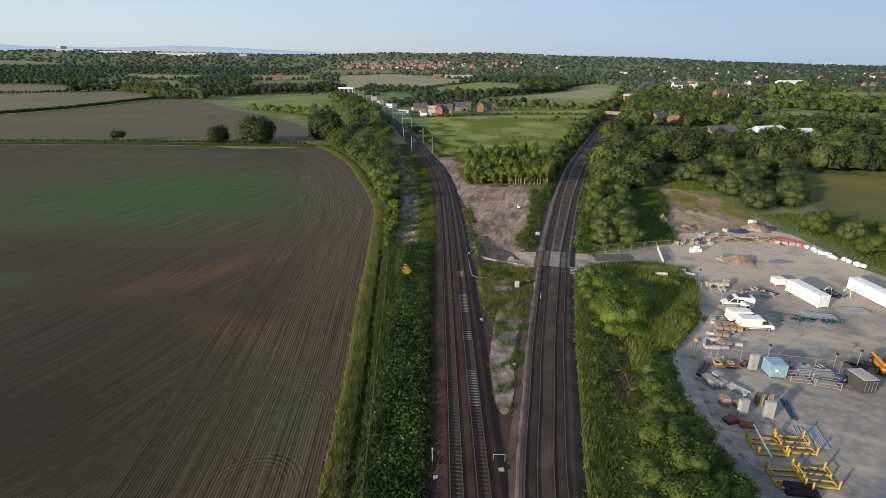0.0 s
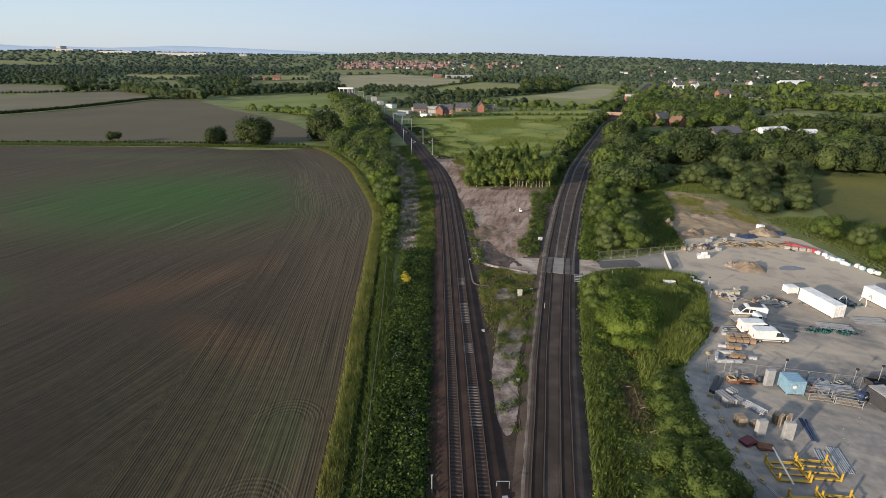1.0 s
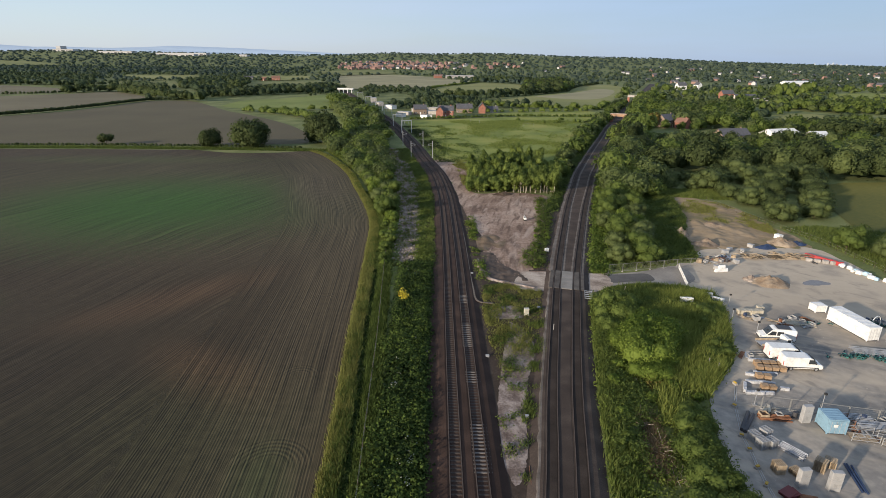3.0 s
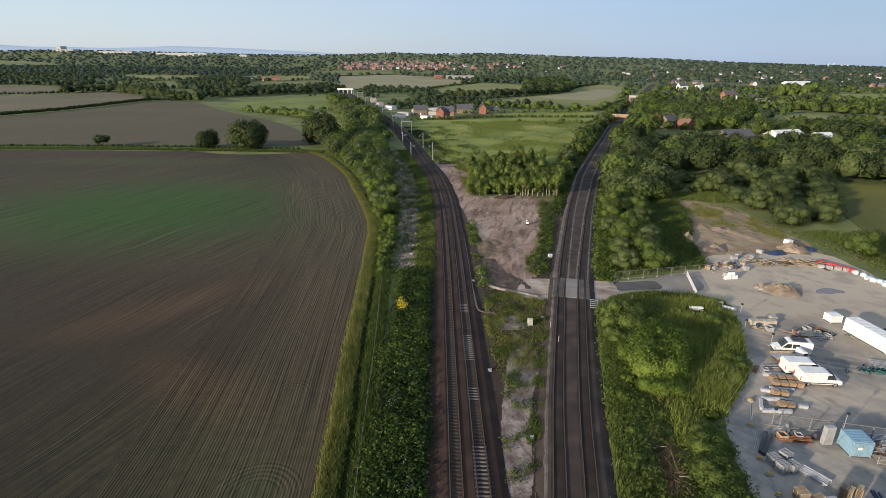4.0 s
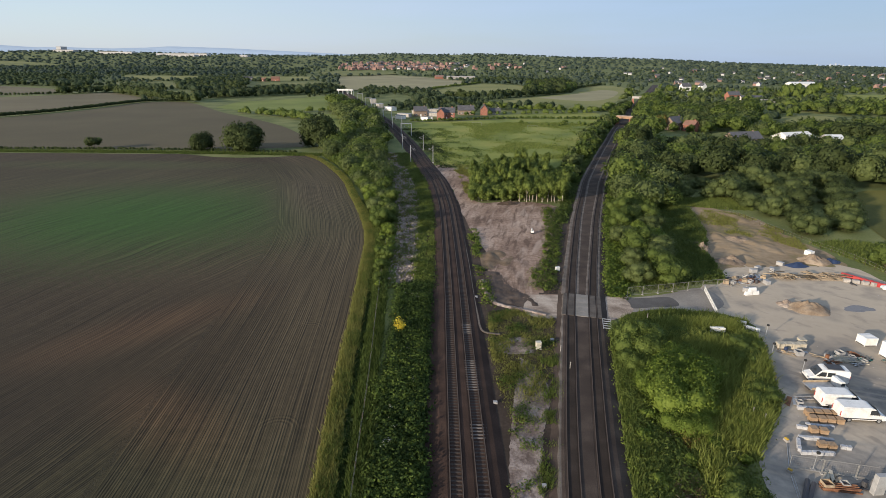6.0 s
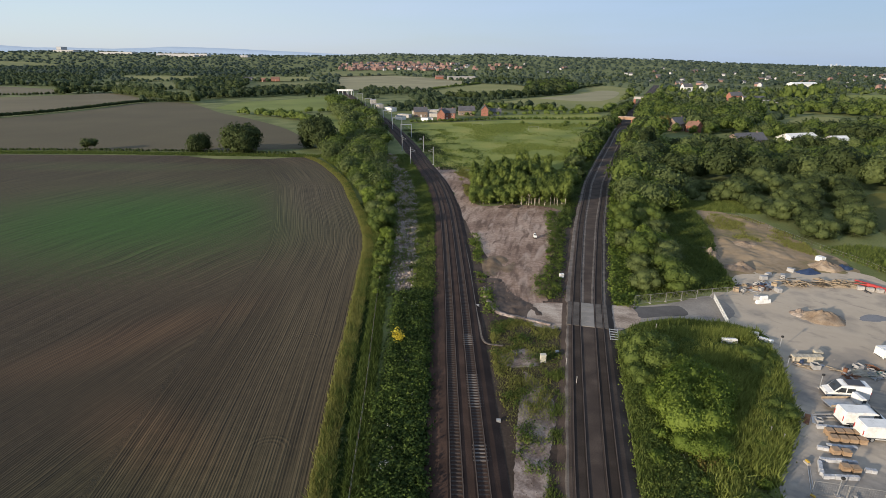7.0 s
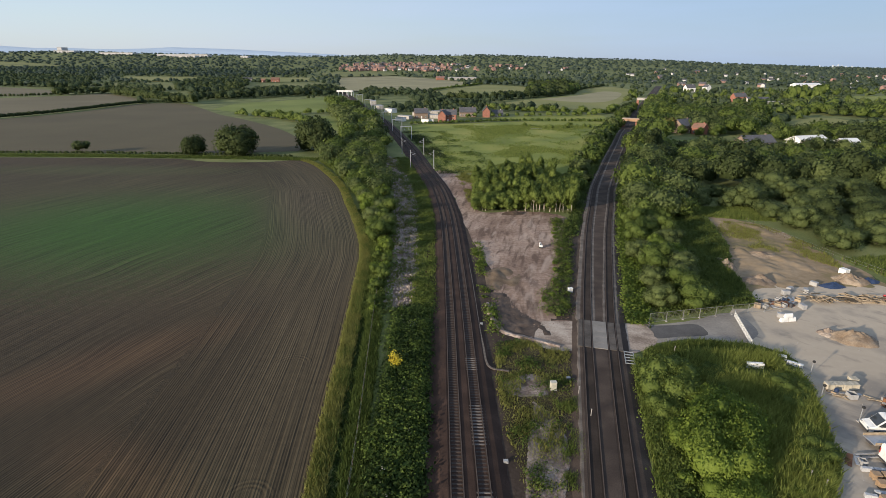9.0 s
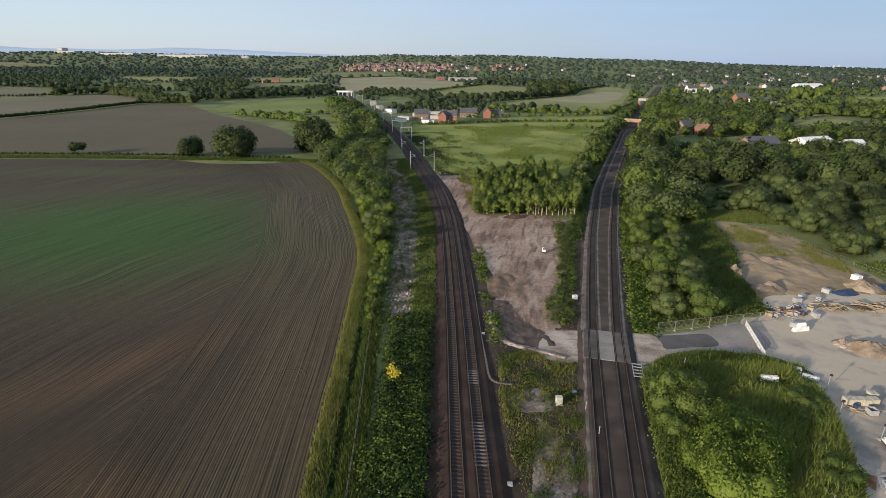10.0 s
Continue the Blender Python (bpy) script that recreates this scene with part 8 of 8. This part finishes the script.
lineside_fence([(-8.2, 38), (-8.6, 47), (-9.6, 64), (-10.5, 80), (-11.2, 93), (-13.2, 122), (-15.3, 157)], "weathered post and wire fence along the railway", M_BARK)
lineside_fence([(99.5, 100), (98.8, 108), (100.4, 120), (100.2, 132), (99.6, 145), (96.4, 157), (90, 190)], "weathered post and wire fence behind the yard", M_BARK, 1.5)


def goal(at, turn):
    ob = thing("football_goal", at, "white tubular football goal in the meadow", "goal", "football goals", turn)
    for x in (-3.6, 3.6):
        bm = bmesh.new()
        rod(bm, (x, 0, 0), (x, 0, 2.4), 0.04, 6)
        part("upright", bm, M_GALV, ob)
    bm = bmesh.new()
    rod(bm, (-3.6, 0, 2.4), (3.6, 0, 2.4), 0.04, 6)
    part("crossbar", bm, M_GALV, ob)


goal((24, 425, 0), 10), goal((62, 405, 0), 10)


def dead_branches(at, seed):
    """A grey-brown tangle of fallen branches."""
    ob = thing("dead_branches", at, "bare fallen branches on rough ground", "branches", "fallen branches")
    rng = random.Random(seed)
    for i in range(14):
        bm = bmesh.new()
        a, l = rng.uniform(0, 6.28), rng.uniform(1.0, 2.6)
        x, y = rng.uniform(-0.8, 0.8), rng.uniform(-0.8, 0.8)
        rod(bm, (x, y, 0.05), (x + math.cos(a) * l, y + math.sin(a) * l, rng.uniform(0.2, 1.1)), 0.05, 5, 0.015)
        part("branch", bm, M_PALLET if i % 3 else M_BIRCH, ob)


for i, p in enumerate(((26.8, 65.5), (27.2, 60.5), (25.6, 70.5), (29.6, 81.6), (31.0, 84.5))):
    dead_branches((p[0], p[1], 0), i)

# ---- grass, weeds, brambles ----
def strip_spots(line, offs, per_metre, rng):
    """Random places along a line, at sideways distances between offs (to the right of it)."""
    run = np.concatenate([[0], np.cumsum(np.linalg.norm(np.diff(line[:, :2], axis=0), axis=1))])
    n = int(run[-1] * per_metre)
    s = rng.uniform(0, run[-1], n)
    nr = normals_of(line)
    x, y = np.interp(s, run, line[:, 0]), np.interp(s, run, line[:, 1])
    nx, ny = np.interp(s, run, nr[:, 0]), np.interp(s, run, nr[:, 1])
    o = rng.uniform(offs[0], offs[1], n)
    return np.stack([x + nx * o, y + ny * o], 1)


def poly_spots(poly, n, rng):
    p = np.array(poly)
    out = np.zeros((0, 2))
    q = np.roll(p, -1, 0)
    while len(out) < n:
        c = rng.uniform(p.min(0), p.max(0), (n * 2, 2))
        hit = np.zeros(len(c), int)
        for a, b in zip(p, q):
            if a[1] != b[1]:
                hit += ((a[1] > c[:, 1]) != (b[1] > c[:, 1])) & (c[:, 0] < (b[0] - a[0]) * (c[:, 1] - a[1]) / (b[1] - a[1]) + a[0])
        out = np.vstack([out, c[hit % 2 == 1]])
    return out[:n]


SOIL_GAP = [(24.6, 62.2), (26.0, 60.8), (27.2, 64), (27.9, 68), (27.2, 71.6), (25.8, 69.4), (25.2, 66)]


def off(spots, poly):
    """The spots outside a polygon."""
    return np.array([s for s in spots if not inside(s[0], s[1], poly)])


def patchy(spots, rng, size, keep):
    """Keeps the spots that fall into noise patches."""
    k = np.array([noise.noise(Vector((x / size, y / size, 2.5))) for x, y in spots])
    return spots[k + rng.normal(size=len(k)) * 0.12 > keep]


def outside(spots, discs):
    """The spots outside all the discs (x, y, radius)."""
    return spots[np.all([np.hypot(spots[:, 0] - x, spots[:, 1] - y) > r for x, y, r in discs], 0)]


CROWNS = [(33.0, 87.0, 3.6), (35.2, 91.6, 3.8), (37.0, 96.6, 2.7), (30.6, 90.4, 2.2), (35.4, 85.2, 1.8), (31.8, 82.0, 2.2), (32.6, 102.2, 3.5), (30.2, 97.0, 2.0), (48.7, 107.2, 2.2), (46.8, 106.8, 1.4), (50.6, 107.2, 1.4), (54.2, 108.2, 1.8), (55.0, 109.6, 1.6)]


def tufts(name, label, spots, height, mat, seed, blades=4, spread=0.25, width=0.09):
    """Upright tapering blades in tufts, in one mesh."""
    rng = np.random.default_rng(seed)
    n = len(spots)
    c = np.repeat(spots, blades, 0) + rng.normal(size=(n * blades, 2)) * spread
    h = np.repeat(height * rng.uniform(0.5, 1.3, n), blades) * rng.uniform(0.6, 1.2, n * blades)
    a = rng.uniform(0, 2 * math.pi, n * blades)
    dx, dy = np.cos(a), np.sin(a)
    lean = rng.normal(size=(n * blades, 2)) * 0.35 * h[:, None]
    w = width * rng.uniform(0.6, 1.5, n * blades)
    z = np.zeros(n * blades)
    v = np.stack([np.stack([c[:, 0] - dx * w, c[:, 1] - dy * w, z], 1), np.stack([c[:, 0] + dx * w, c[:, 1] + dy * w, z], 1), np.stack([c[:, 0] + lean[:, 0], c[:, 1] + lean[:, 1], h], 1)], 1)
    return tagged(quick(name, v.reshape(-1, 3), np.arange(n * blades * 3).reshape(-1, 3), mat), label, "grass", "", "stuff")


def thicket(name, label, spots, height, mat, seed, per=14, leaf=0.16, spread=0.55):
    """Low tangled leaf clumps over the ground."""
    rng = np.random.default_rng(seed)
    n = len(spots)
    h = height * rng.uniform(0.35, 1.15, n)
    c = np.repeat(np.concatenate([spots, (h * 0.55)[:, None]], 1), per, 0)
    p = c + rng.normal(size=c.shape) * np.stack([np.full(n * per, spread), np.full(n * per, spread), np.repeat(h * 0.28, per)], 1)
    p[:, 2] = np.maximum(p[:, 2], 0.05)
    nr = rng.normal(size=p.shape) * 0.6 + np.array([0, -0.15, 1.0])
    nr /= np.linalg.norm(nr, axis=1)[:, None]
    a = np.cross(nr, rng.normal(size=p.shape))
    a /= np.linalg.norm(a, axis=1)[:, None]
    b = np.cross(nr, a)
    s = leaf * rng.uniform(0.6, 1.5, (n * per, 1))
    v = np.stack([p - a * s, p + a * s * 0.6 - b * s, p + a * s * 0.6 + b * s], 1)
    bend = (p - c) / np.array([spread, spread, spread]) * 0.55 + np.array([0, 0, 0.5]) + rng.normal(size=p.shape) * 0.32
    bend = np.repeat(bend / np.linalg.norm(bend, axis=1)[:, None], 3, 0)
    return tagged(quick(name, v.reshape(-1, 3), np.arange(n * per * 3).reshape(-1, 3), mat, soft=bend), label, "undergrowth", "", "stuff")


R = np.random.default_rng(21)
edge_line = smooth_line(EDGE, 1.0)
near_edge = edge_line[(edge_line[:, 1] < 290) & (edge_line[:, 1] > -12)]
# bright verge along the field, a dark ditch, a second band of tall grass, then brambles down to the ballast
tufts("verge_grass", "tall yellow-green verge grass along the field", strip_spots(near_edge, (0.0, 2.4), 74, R), 0.75, M_BLADE_DRY, 1, 4, 0.16, 0.06)
tufts("verge_grass", "green grass in the verge along the field", patchy(strip_spots(near_edge, (0.7, 2.6), 50, R), R, 4, 0.0), 0.85, M_BLADE_DEEP, 101, 4, 0.2, 0.06)
tufts("verge_grass", "tall green grass between ditch and railway", strip_spots(near_edge[near_edge[:, 1] < 160], (3.7, 6.4), 68, R), 0.85, M_BLADE_DEEP, 2, 4, 0.2, 0.07)
thicket("ditch_growth", "dark low growth in a ditch", strip_spots(near_edge[near_edge[:, 1] < 200], (2.7, 3.6), 9, R), 0.15, M_BRAMBLE, 3, 12, 0.13, 0.3)
near_left = left_line[(left_line[:, 1] > -12) & (left_line[:, 1] < 129)]
M_UNDER = material("low_leafy_growth", [(0.03, 0.052, 0.011), (0.06, 0.095, 0.019), (0.095, 0.135, 0.028)], 0.5, 0.95, 1.0, 9, bump_dist=0.25, contrast=1.4)
rough_ground("bramble_bank", between(-14, 129, lambda y: x_left(y) - 11.9, lambda y: x_left(y) - 5.0), 0.7, 1.0, 2.6, 0.04, M_UNDER, "bank of low leafy growth under brambles", 14.0)
thicket("bramble_thicket", "dark bramble thicket beside the railway", strip_spots(near_left, (-11.6, -5.2), 30, R), 0.9, M_BRAMBLE, 4, 18, 0.17)
thicket("bramble_thicket", "lighter weeds among the brambles", patchy(strip_spots(near_left, (-12.5, -5.4), 26, R), R, 6, 0.1), 1.1, M_LEAF_DEEP, 5, 15, 0.15)
ribbon = left_line[(left_line[:, 1] > 126) & (left_line[:, 1] < 300)]
thicket("weeds", "bright green weeds by the ballast", patchy(strip_spots(ribbon, (-8.4, -4.4), 16, R), R, 6, -0.12), 0.9, M_LEAF_FRESH, 6, 14, 0.13)
tufts("rough_grass", "rough grass by the ballast", strip_spots(ribbon, (-9.2, -4.4), 26, R), 0.6, M_BLADE, 61, 4, 0.3, 0.1)
thicket("weeds", "scrub on stony ground", patchy(strip_spots(ribbon, (-19, -8.0), 18, R), R, 3.2, 0.2), 0.9, M_LEAF, 7, 14, 0.15)
tufts("rough_grass", "dry grass on stony ground", patchy(strip_spots(ribbon, (-18, -8.0), 50, R), R, 2.2, 0.02), 0.5, M_BLADE_DRY, 71, 4, 0.3, 0.08)
thicket("undergrowth", "undergrowth at the foot of the trees", poly_spots(between(120, 270, lambda y: belt_west(y) + 0.4, lambda y: belt_east(y) + 0.8), 1600, R), 1.3, M_LEAF, 72, 14, 0.16)
tufts("verge_grass", "tall grass along the belt of trees", poly_spots(between(124, 300, lambda y: belt_west(y) - 1.0, lambda y: belt_west(y) + 2.0), 5000, R), 0.9, M_BLADE, 73, 4, 0.3, 0.1)
thicket("white_blossom", "white elder blossom in the brambles", patchy(strip_spots(near_left, (-10.5, -6.5), 2, R), R, 4, 0.3), 1.5, plain("white_blossom_petals", (0.42, 0.42, 0.34), 0.9), 8, 9, 0.08, 0.25)
thicket("bramble_thicket", "paler weeds among the brambles", patchy(strip_spots(near_left, (-12.5, -6.0), 24, R), R, 3.5, 0.16), 1.15, M_LEAF_DEEP, 55, 14, 0.14)
gorse = np.array([(-7.7, 107.8)]) + R.normal(size=(26, 2)) * 0.42
thicket("gorse_bush", "gorse bush with yellow flowers by the railway", gorse, 2.3, plain("yellow_gorse_flower", (0.55, 0.44, 0.03), 0.8), 9, 16, 0.14, 0.32)
gorse = np.array([(30.5, 79.0)]) + R.normal(size=(12, 2)) * 0.6
thicket("gorse_bush", "bush with yellow flowers beside the trees", gorse, 1.6, M_LEAF_GOLD, 10, 16, 0.14, 0.3)
# between the railways
PATH = [(12.5, 99), (15.0, 95), (15.3, 89), (12.8, 80), (11.4, 73), (10.6, 65), (8.6, 59.4), (7.4, 63.5), (7.6, 72), (8.6, 80), (10, 88)]
MIDVEG = [(8.7, 115), (14, 116.5), (20.5, 113.5), (19.0, 104), (18.2, 98.5), (14.6, 90), (12.4, 83), (9.3, 83), (8.0, 93), (7.9, 105)]
thicket("weeds", "weeds on waste ground between the railways", patchy(poly_spots(MIDVEG, 1300, R), R, 3.4, 0.26), 0.7, M_LEAF_DEEP, 11, 14, 0.1, 0.35)
tufts("rough_grass", "short yellowed grass on waste ground", off(poly_spots(MIDVEG, 4200, R), [(8.4, 104), (13.5, 106), (15.8, 103), (14.4, 100.5), (9.5, 100.5)]), 0.22, M_BLADE_DRY, 123, 4, 0.3, 0.05)
tufts("rough_grass", "dry rough grass on waste ground", patchy(poly_spots(MIDVEG, 6000, R), R, 3.0, 0.14), 0.45, M_BLADE_DRY, 12, 3)
thicket("weeds", "weeds beside the bare earth", patchy(strip_spots(left_line[(left_line[:, 1] > 116) & (left_line[:, 1] < 168)], (5.0, 7.6), 8, R), R, 5, -0.2), 0.8, M_LEAF_BRIGHT, 13, 12, 0.15, 0.35)
BROKEN = between(58, 100, lambda y: float(np.interp(y, [58, 73, 88, 100], [8.6, 11.0, 14.6, 15.4])), lambda y: float(np.interp(y, [58, 73, 88, 100], [9.8, 13.4, 17.0, 19.0])))
tufts("rough_grass", "rough grass beside the rubble strip", patchy(poly_spots(BROKEN, 2600, R), R, 2.4, 0.08), 0.5, M_BLADE, 121, 4, 0.2, 0.07)
thicket("weeds", "weeds growing over the rubble strip", patchy(poly_spots(PATH, 500, R), R, 2.6, 0.18), 0.6, M_LEAF, 122, 13, 0.1, 0.3)
verge_r = right_line[(right_line[:, 1] > -12) & (right_line[:, 1] < 112)]
tufts("verge_grass", "tall green verge beside the railway", strip_spots(verge_r, (4.9, 8.0), 64, R), 0.95, M_BLADE, 14, 4, 0.25, 0.09)
thicket("weeds", "green weeds along the railway verge", strip_spots(verge_r, (5.0, 9.5), 9, R), 0.9, M_LEAF_BRIGHT, 15, 13, 0.12)
STRIP = between(0, 112, lambda y: x_right(y) + 8, lambda y: x_yard(y) - 0.3)
thicket("undergrowth", "dense green undergrowth beneath the trees", off(patchy(poly_spots(STRIP, 4800, R), R, 4, -0.15), SOIL_GAP), 0.9, M_LEAF_FRESH, 16, 14, 0.11)
thicket("herbs", "tall leafy herbs between railway and trees", off(patchy(poly_spots(between(60, 98, lambda y: x_right(y) + 6, lambda y: x_right(y) + 11.5), 1800, R), R, 3.5, -0.1), SOIL_GAP), 1.2, M_LEAF, 161, 14, 0.11, 0.4)
thicket("rough_scrub", "dark rough scrub beside the railway", patchy(strip_spots(left_line[(left_line[:, 1] > 258) & (left_line[:, 1] < 400)], (6, 15), 8, R), R, 16, -0.15), 0.6, M_LEAF_DARK, 162, 8, 0.28, 0.9)
thicket("rough_scrub", "scattered scrub beside the railway", patchy(strip_spots(left_line[(left_line[:, 1] > 240) & (left_line[:, 1] < 400)], (6, 34), 12, R), R, 9, 0.1), 0.5, M_LEAF, 164, 7, 0.28, 1.1)
thicket("rough_scrub", "dark rough scrub in the meadow", patchy(poly_spots([(96, 366), (66, 290), (44, 266), (5, 268), (0, 300), (-4, 360), (20, 420), (100, 420)], 2600, R), R, 14, 0.16), 0.45, M_LEAF_BRIGHT, 163, 6, 0.3, 1.4)
tufts("rough_grass", "tall grass beside the yard", outside(poly_spots(between(78, 112, lambda y: x_right(y) + 15, lambda y: x_yard(y) - 0.2), 11000, R), CROWNS), 1.25, M_BLADE_BRIGHT, 17, 4, 0.25, 0.11)
tufts("rough_grass", "tall bright grass beside the yard", outside(patchy(poly_spots(between(70, 112, lambda y: x_right(y) + 13, lambda y: x_yard(y) - 0.4), 8000, R), R, 5, 0.0), CROWNS), 1.4, M_BLADE_BRIGHT, 171, 4, 0.25, 0.1)
tufts("rough_grass", "dead pale stalks among fallen branches", poly_spots([(23.8, 61), (26.2, 59.5), (28.0, 64), (28.8, 69), (28.4, 75), (26.2, 73), (24.6, 67)], 900, R), 0.7, leaf_material("dead_stalks", (0.1, 0.075, 0.035), (0.24, 0.185, 0.095)), 173, 4, 0.3, 0.05)
tufts("rough_grass", "tall grass beside the access road", outside(poly_spots([(32.5, 111.5), (34, 113.5), (37.5, 115), (43, 116.4), (51, 115.2), (55.6, 111), (52, 105), (40, 104), (33, 106)], 7000, R), CROWNS), 0.9, M_BLADE, 172, 4)
east = right_line[(right_line[:, 1] > 124) & (right_line[:, 1] < 420)]
thicket("weeds", "green weeds along the railway verge", strip_spots(east, (5.0, 9.5), 12, R), 1.0, M_LEAF_BRIGHT, 18, 12, 0.2)
thicket("weeds", "green weeds along the railway verge", strip_spots(east[east[:, 1] > 172], (-9.0, -5.6), 8, R), 0.8, M_LEAF, 19, 12, 0.2)
thicket("weeds", "leafy weeds beside bare earth", poly_spots([(18.6, 127.6), (19.8, 136.5), (23.6, 141), (28.8, 167), (31.8, 190), (36.8, 190), (33.2, 167), (26.8, 141), (24.4, 129), (22.7, 124.6)], 700, R), 1.0, M_LEAF_FRESH, 192, 13, 0.13)
NORTH = [(40, 125.5), (54, 129.5), (62, 132), (66, 150), (74, 168), (80, 192), (70, 200), (60, 170), (50, 150)]
tufts("rough_grass", "tall bright grass north of the road", poly_spots(NORTH, 12000, R), 0.9, M_BLADE, 20, 4, 0.3, 0.11)
thicket("weeds", "leafy weeds north of the road", patchy(poly_spots(NORTH, 2500, R), R, 6, 0.05), 1.2, M_LEAF, 21, 12, 0.2)
tufts("rough_grass", "thin dry grass on sandy ground", patchy(poly_spots([(76, 168), (80, 192), (94, 186), (97, 166), (93, 150), (88, 160)], 6000, R), R, 5, 0.0), 0.5, M_BLADE_DRY, 22, 3)
tufts("rough_grass", "rough grass behind the yard fence", poly_spots([(97, 158), (101, 140), (101, 110), (112, 95), (140, 90), (135, 150), (108, 160)], 10000, R), 0.8, M_BLADE, 23, 3, 0.35, 0.13)
tufts("rough_grass", "rough grass round the willows", poly_spots([(84, 194), (100, 190), (100, 206), (76, 206), (72, 200)], 4000, R), 0.9, M_BLADE, 242, 3, 0.35, 0.14)
tufts("meadow_tufts", "rough tufts in the meadow", patchy(poly_spots([(120, 455), (92, 356), (62, 285), (11, 275), (-2, 300), (2, 360), (-10, 440)], 30000, R), R, 24, 0.12), 0.6, M_BLADE, 24, 3, 0.5, 0.25)
tufts("hedge_grass", "tall grass along the far field edge", strip_spots(smooth_line([(-62, 292), (-120, 296), (-200, 298), (-330, 294)], 2.0), (-4, 3), 30, R), 0.8, M_BLADE_DEEP, 25, 3, 0.3, 0.2)

# ---- earth heaps, hollow and loose stones between the railways ----
rough_ground("damp_hollow", [(9.3, 136.4), (12.4, 136.2), (14.2, 128.8), (18.0, 122.4), (18.6, 118), (13, 118.6), (10.3, 121), (9.2, 127)], 0.35, 0.55, 3.0, 0.05, M_DARKSOIL, "ridges of dark damp soil in a hollow", 11.0)
sheet("damp_hollow", [(9.3, 136), (12, 135.8), (13.4, 128.4), (17.8, 121), (18.4, 117.6), (13, 118.4), (10.3, 121), (9.2, 127)], 0.04, M_DARKSOIL, "dark damp hollow dug in the earth", rough=0.25, closed_step=1.0)
tagged(sweep("earth_lip", smooth_line([(8.5, 131), (8.7, 125.5), (9.9, 120.0), (13.3, 117.4), (16.9, 115.6), (20, 113.8)], 0.8), [(-0.5, 0.0), (-0.2, 0.3), (0.2, 0.34), (0.6, 0.02)], M_STONY, jitter=0.12), "pale lip of earth round a hollow", "earth", "", "structure")
rough_ground("brown_mound", [(8.8, 147.5), (12, 150.5), (15.8, 149.7), (17, 144), (14.6, 138.5), (10.5, 137), (8.5, 139.5)], 0.4, 0.7, 6.0, 0.05, material("brown_subsoil", [(0.09, 0.062, 0.038), (0.15, 0.105, 0.066), (0.2, 0.15, 0.1)], 0.3, 0.95, 0.8, 14, bump_dist=0.12), "low brown mound of subsoil", 8.0)
tufts("rough_grass", "dry rough grass before the meadow", patchy(poly_spots([(8, 206), (12, 204), (14, 240), (20, 262), (2, 268), (6, 245)], 3500, R), R, 4, 0.05), 0.5, M_BLADE_DRY, 243, 3, 0.35, 0.14)
heap("earth_bank", (21, 196), 4.0, 1.1, 1.2, M_DIRT, "mound of earth before birches", 23)


def loose_stones(name, label, spots, lo, hi, mat, seed):
    """Angular stones lying on the ground, in one mesh."""
    rng = np.random.default_rng(seed)
    n = len(spots)
    base = np.array([(1, 0, 0), (-1, 0, 0), (0, 1, 0), (0, -1, 0), (0, 0, 1), (0, 0, -0.6)], float)
    tri = np.array([(0, 2, 4), (2, 1, 4), (1, 3, 4), (3, 0, 4), (2, 0, 5), (1, 2, 5), (3, 1, 5), (0, 3, 5)])
    s = rng.uniform(lo, hi, (n, 1, 1)) * rng.uniform(0.5, 1.2, (n, 6, 3))
    v = base[None] * s
    v[:, :, :2] += spots[:, None, :]
    v[:, :, 2] += 0.04
    f = tri[None] + (np.arange(n) * 6)[:, None, None]
    return tagged(quick(name, v.reshape(-1, 3), f.reshape(-1, 3), mat), label, "stones", "", "stuff")


loose_stones("rubble", "loose pale stones on a rubble strip", poly_spots(PATH, 900, R), 0.04, 0.12, M_STONY, 1)
loose_stones("rubble", "loose stones on bare earth", poly_spots([(11, 146), (9.5, 132), (13, 120), (23, 120), (27, 145), (35, 190), (12, 196), (5, 226)], 1500, R), 0.05, 0.16, M_SOIL, 2)
loose_stones("rubble", "loose dark stones on dirt", poly_spots(between(40, 112, lambda y: x_left(y) + 4.4, lambda y: x_right(y) - 4.2), 1300, R), 0.04, 0.1, M_DIRT, 3)
loose_stones("rubble", "pale boulders between brambles", strip_spots(left_line[(left_line[:, 1] > 128) & (left_line[:, 1] < 265)], (-16.5, -8.6), 15, R), 0.1, 0.5, material("pale_dusty_stone", [(0.16, 0.13, 0.11), (0.25, 0.21, 0.18), (0.32, 0.275, 0.24)], 0.5, 0.95, 0.4, 8), 4)
loose_stones("rubble", "loose stones on the yard floor", poly_spots(YARD, 1500, R), 0.03, 0.1, M_CONC, 5)

for x, y, n in ((67.4, 87.4, 26), (71.6, 86.8, 18), (80.0, 98.6, 34), (66.5, 98.9, 16)):
    thicket("netting_heap", "crumpled teal debris netting on the ground", np.array([(x, y)]) + R.normal(size=(n, 2)) * np.array([1.2, 0.5]), 0.5, M_TEAL, int(x), 9, 0.16, 0.3)
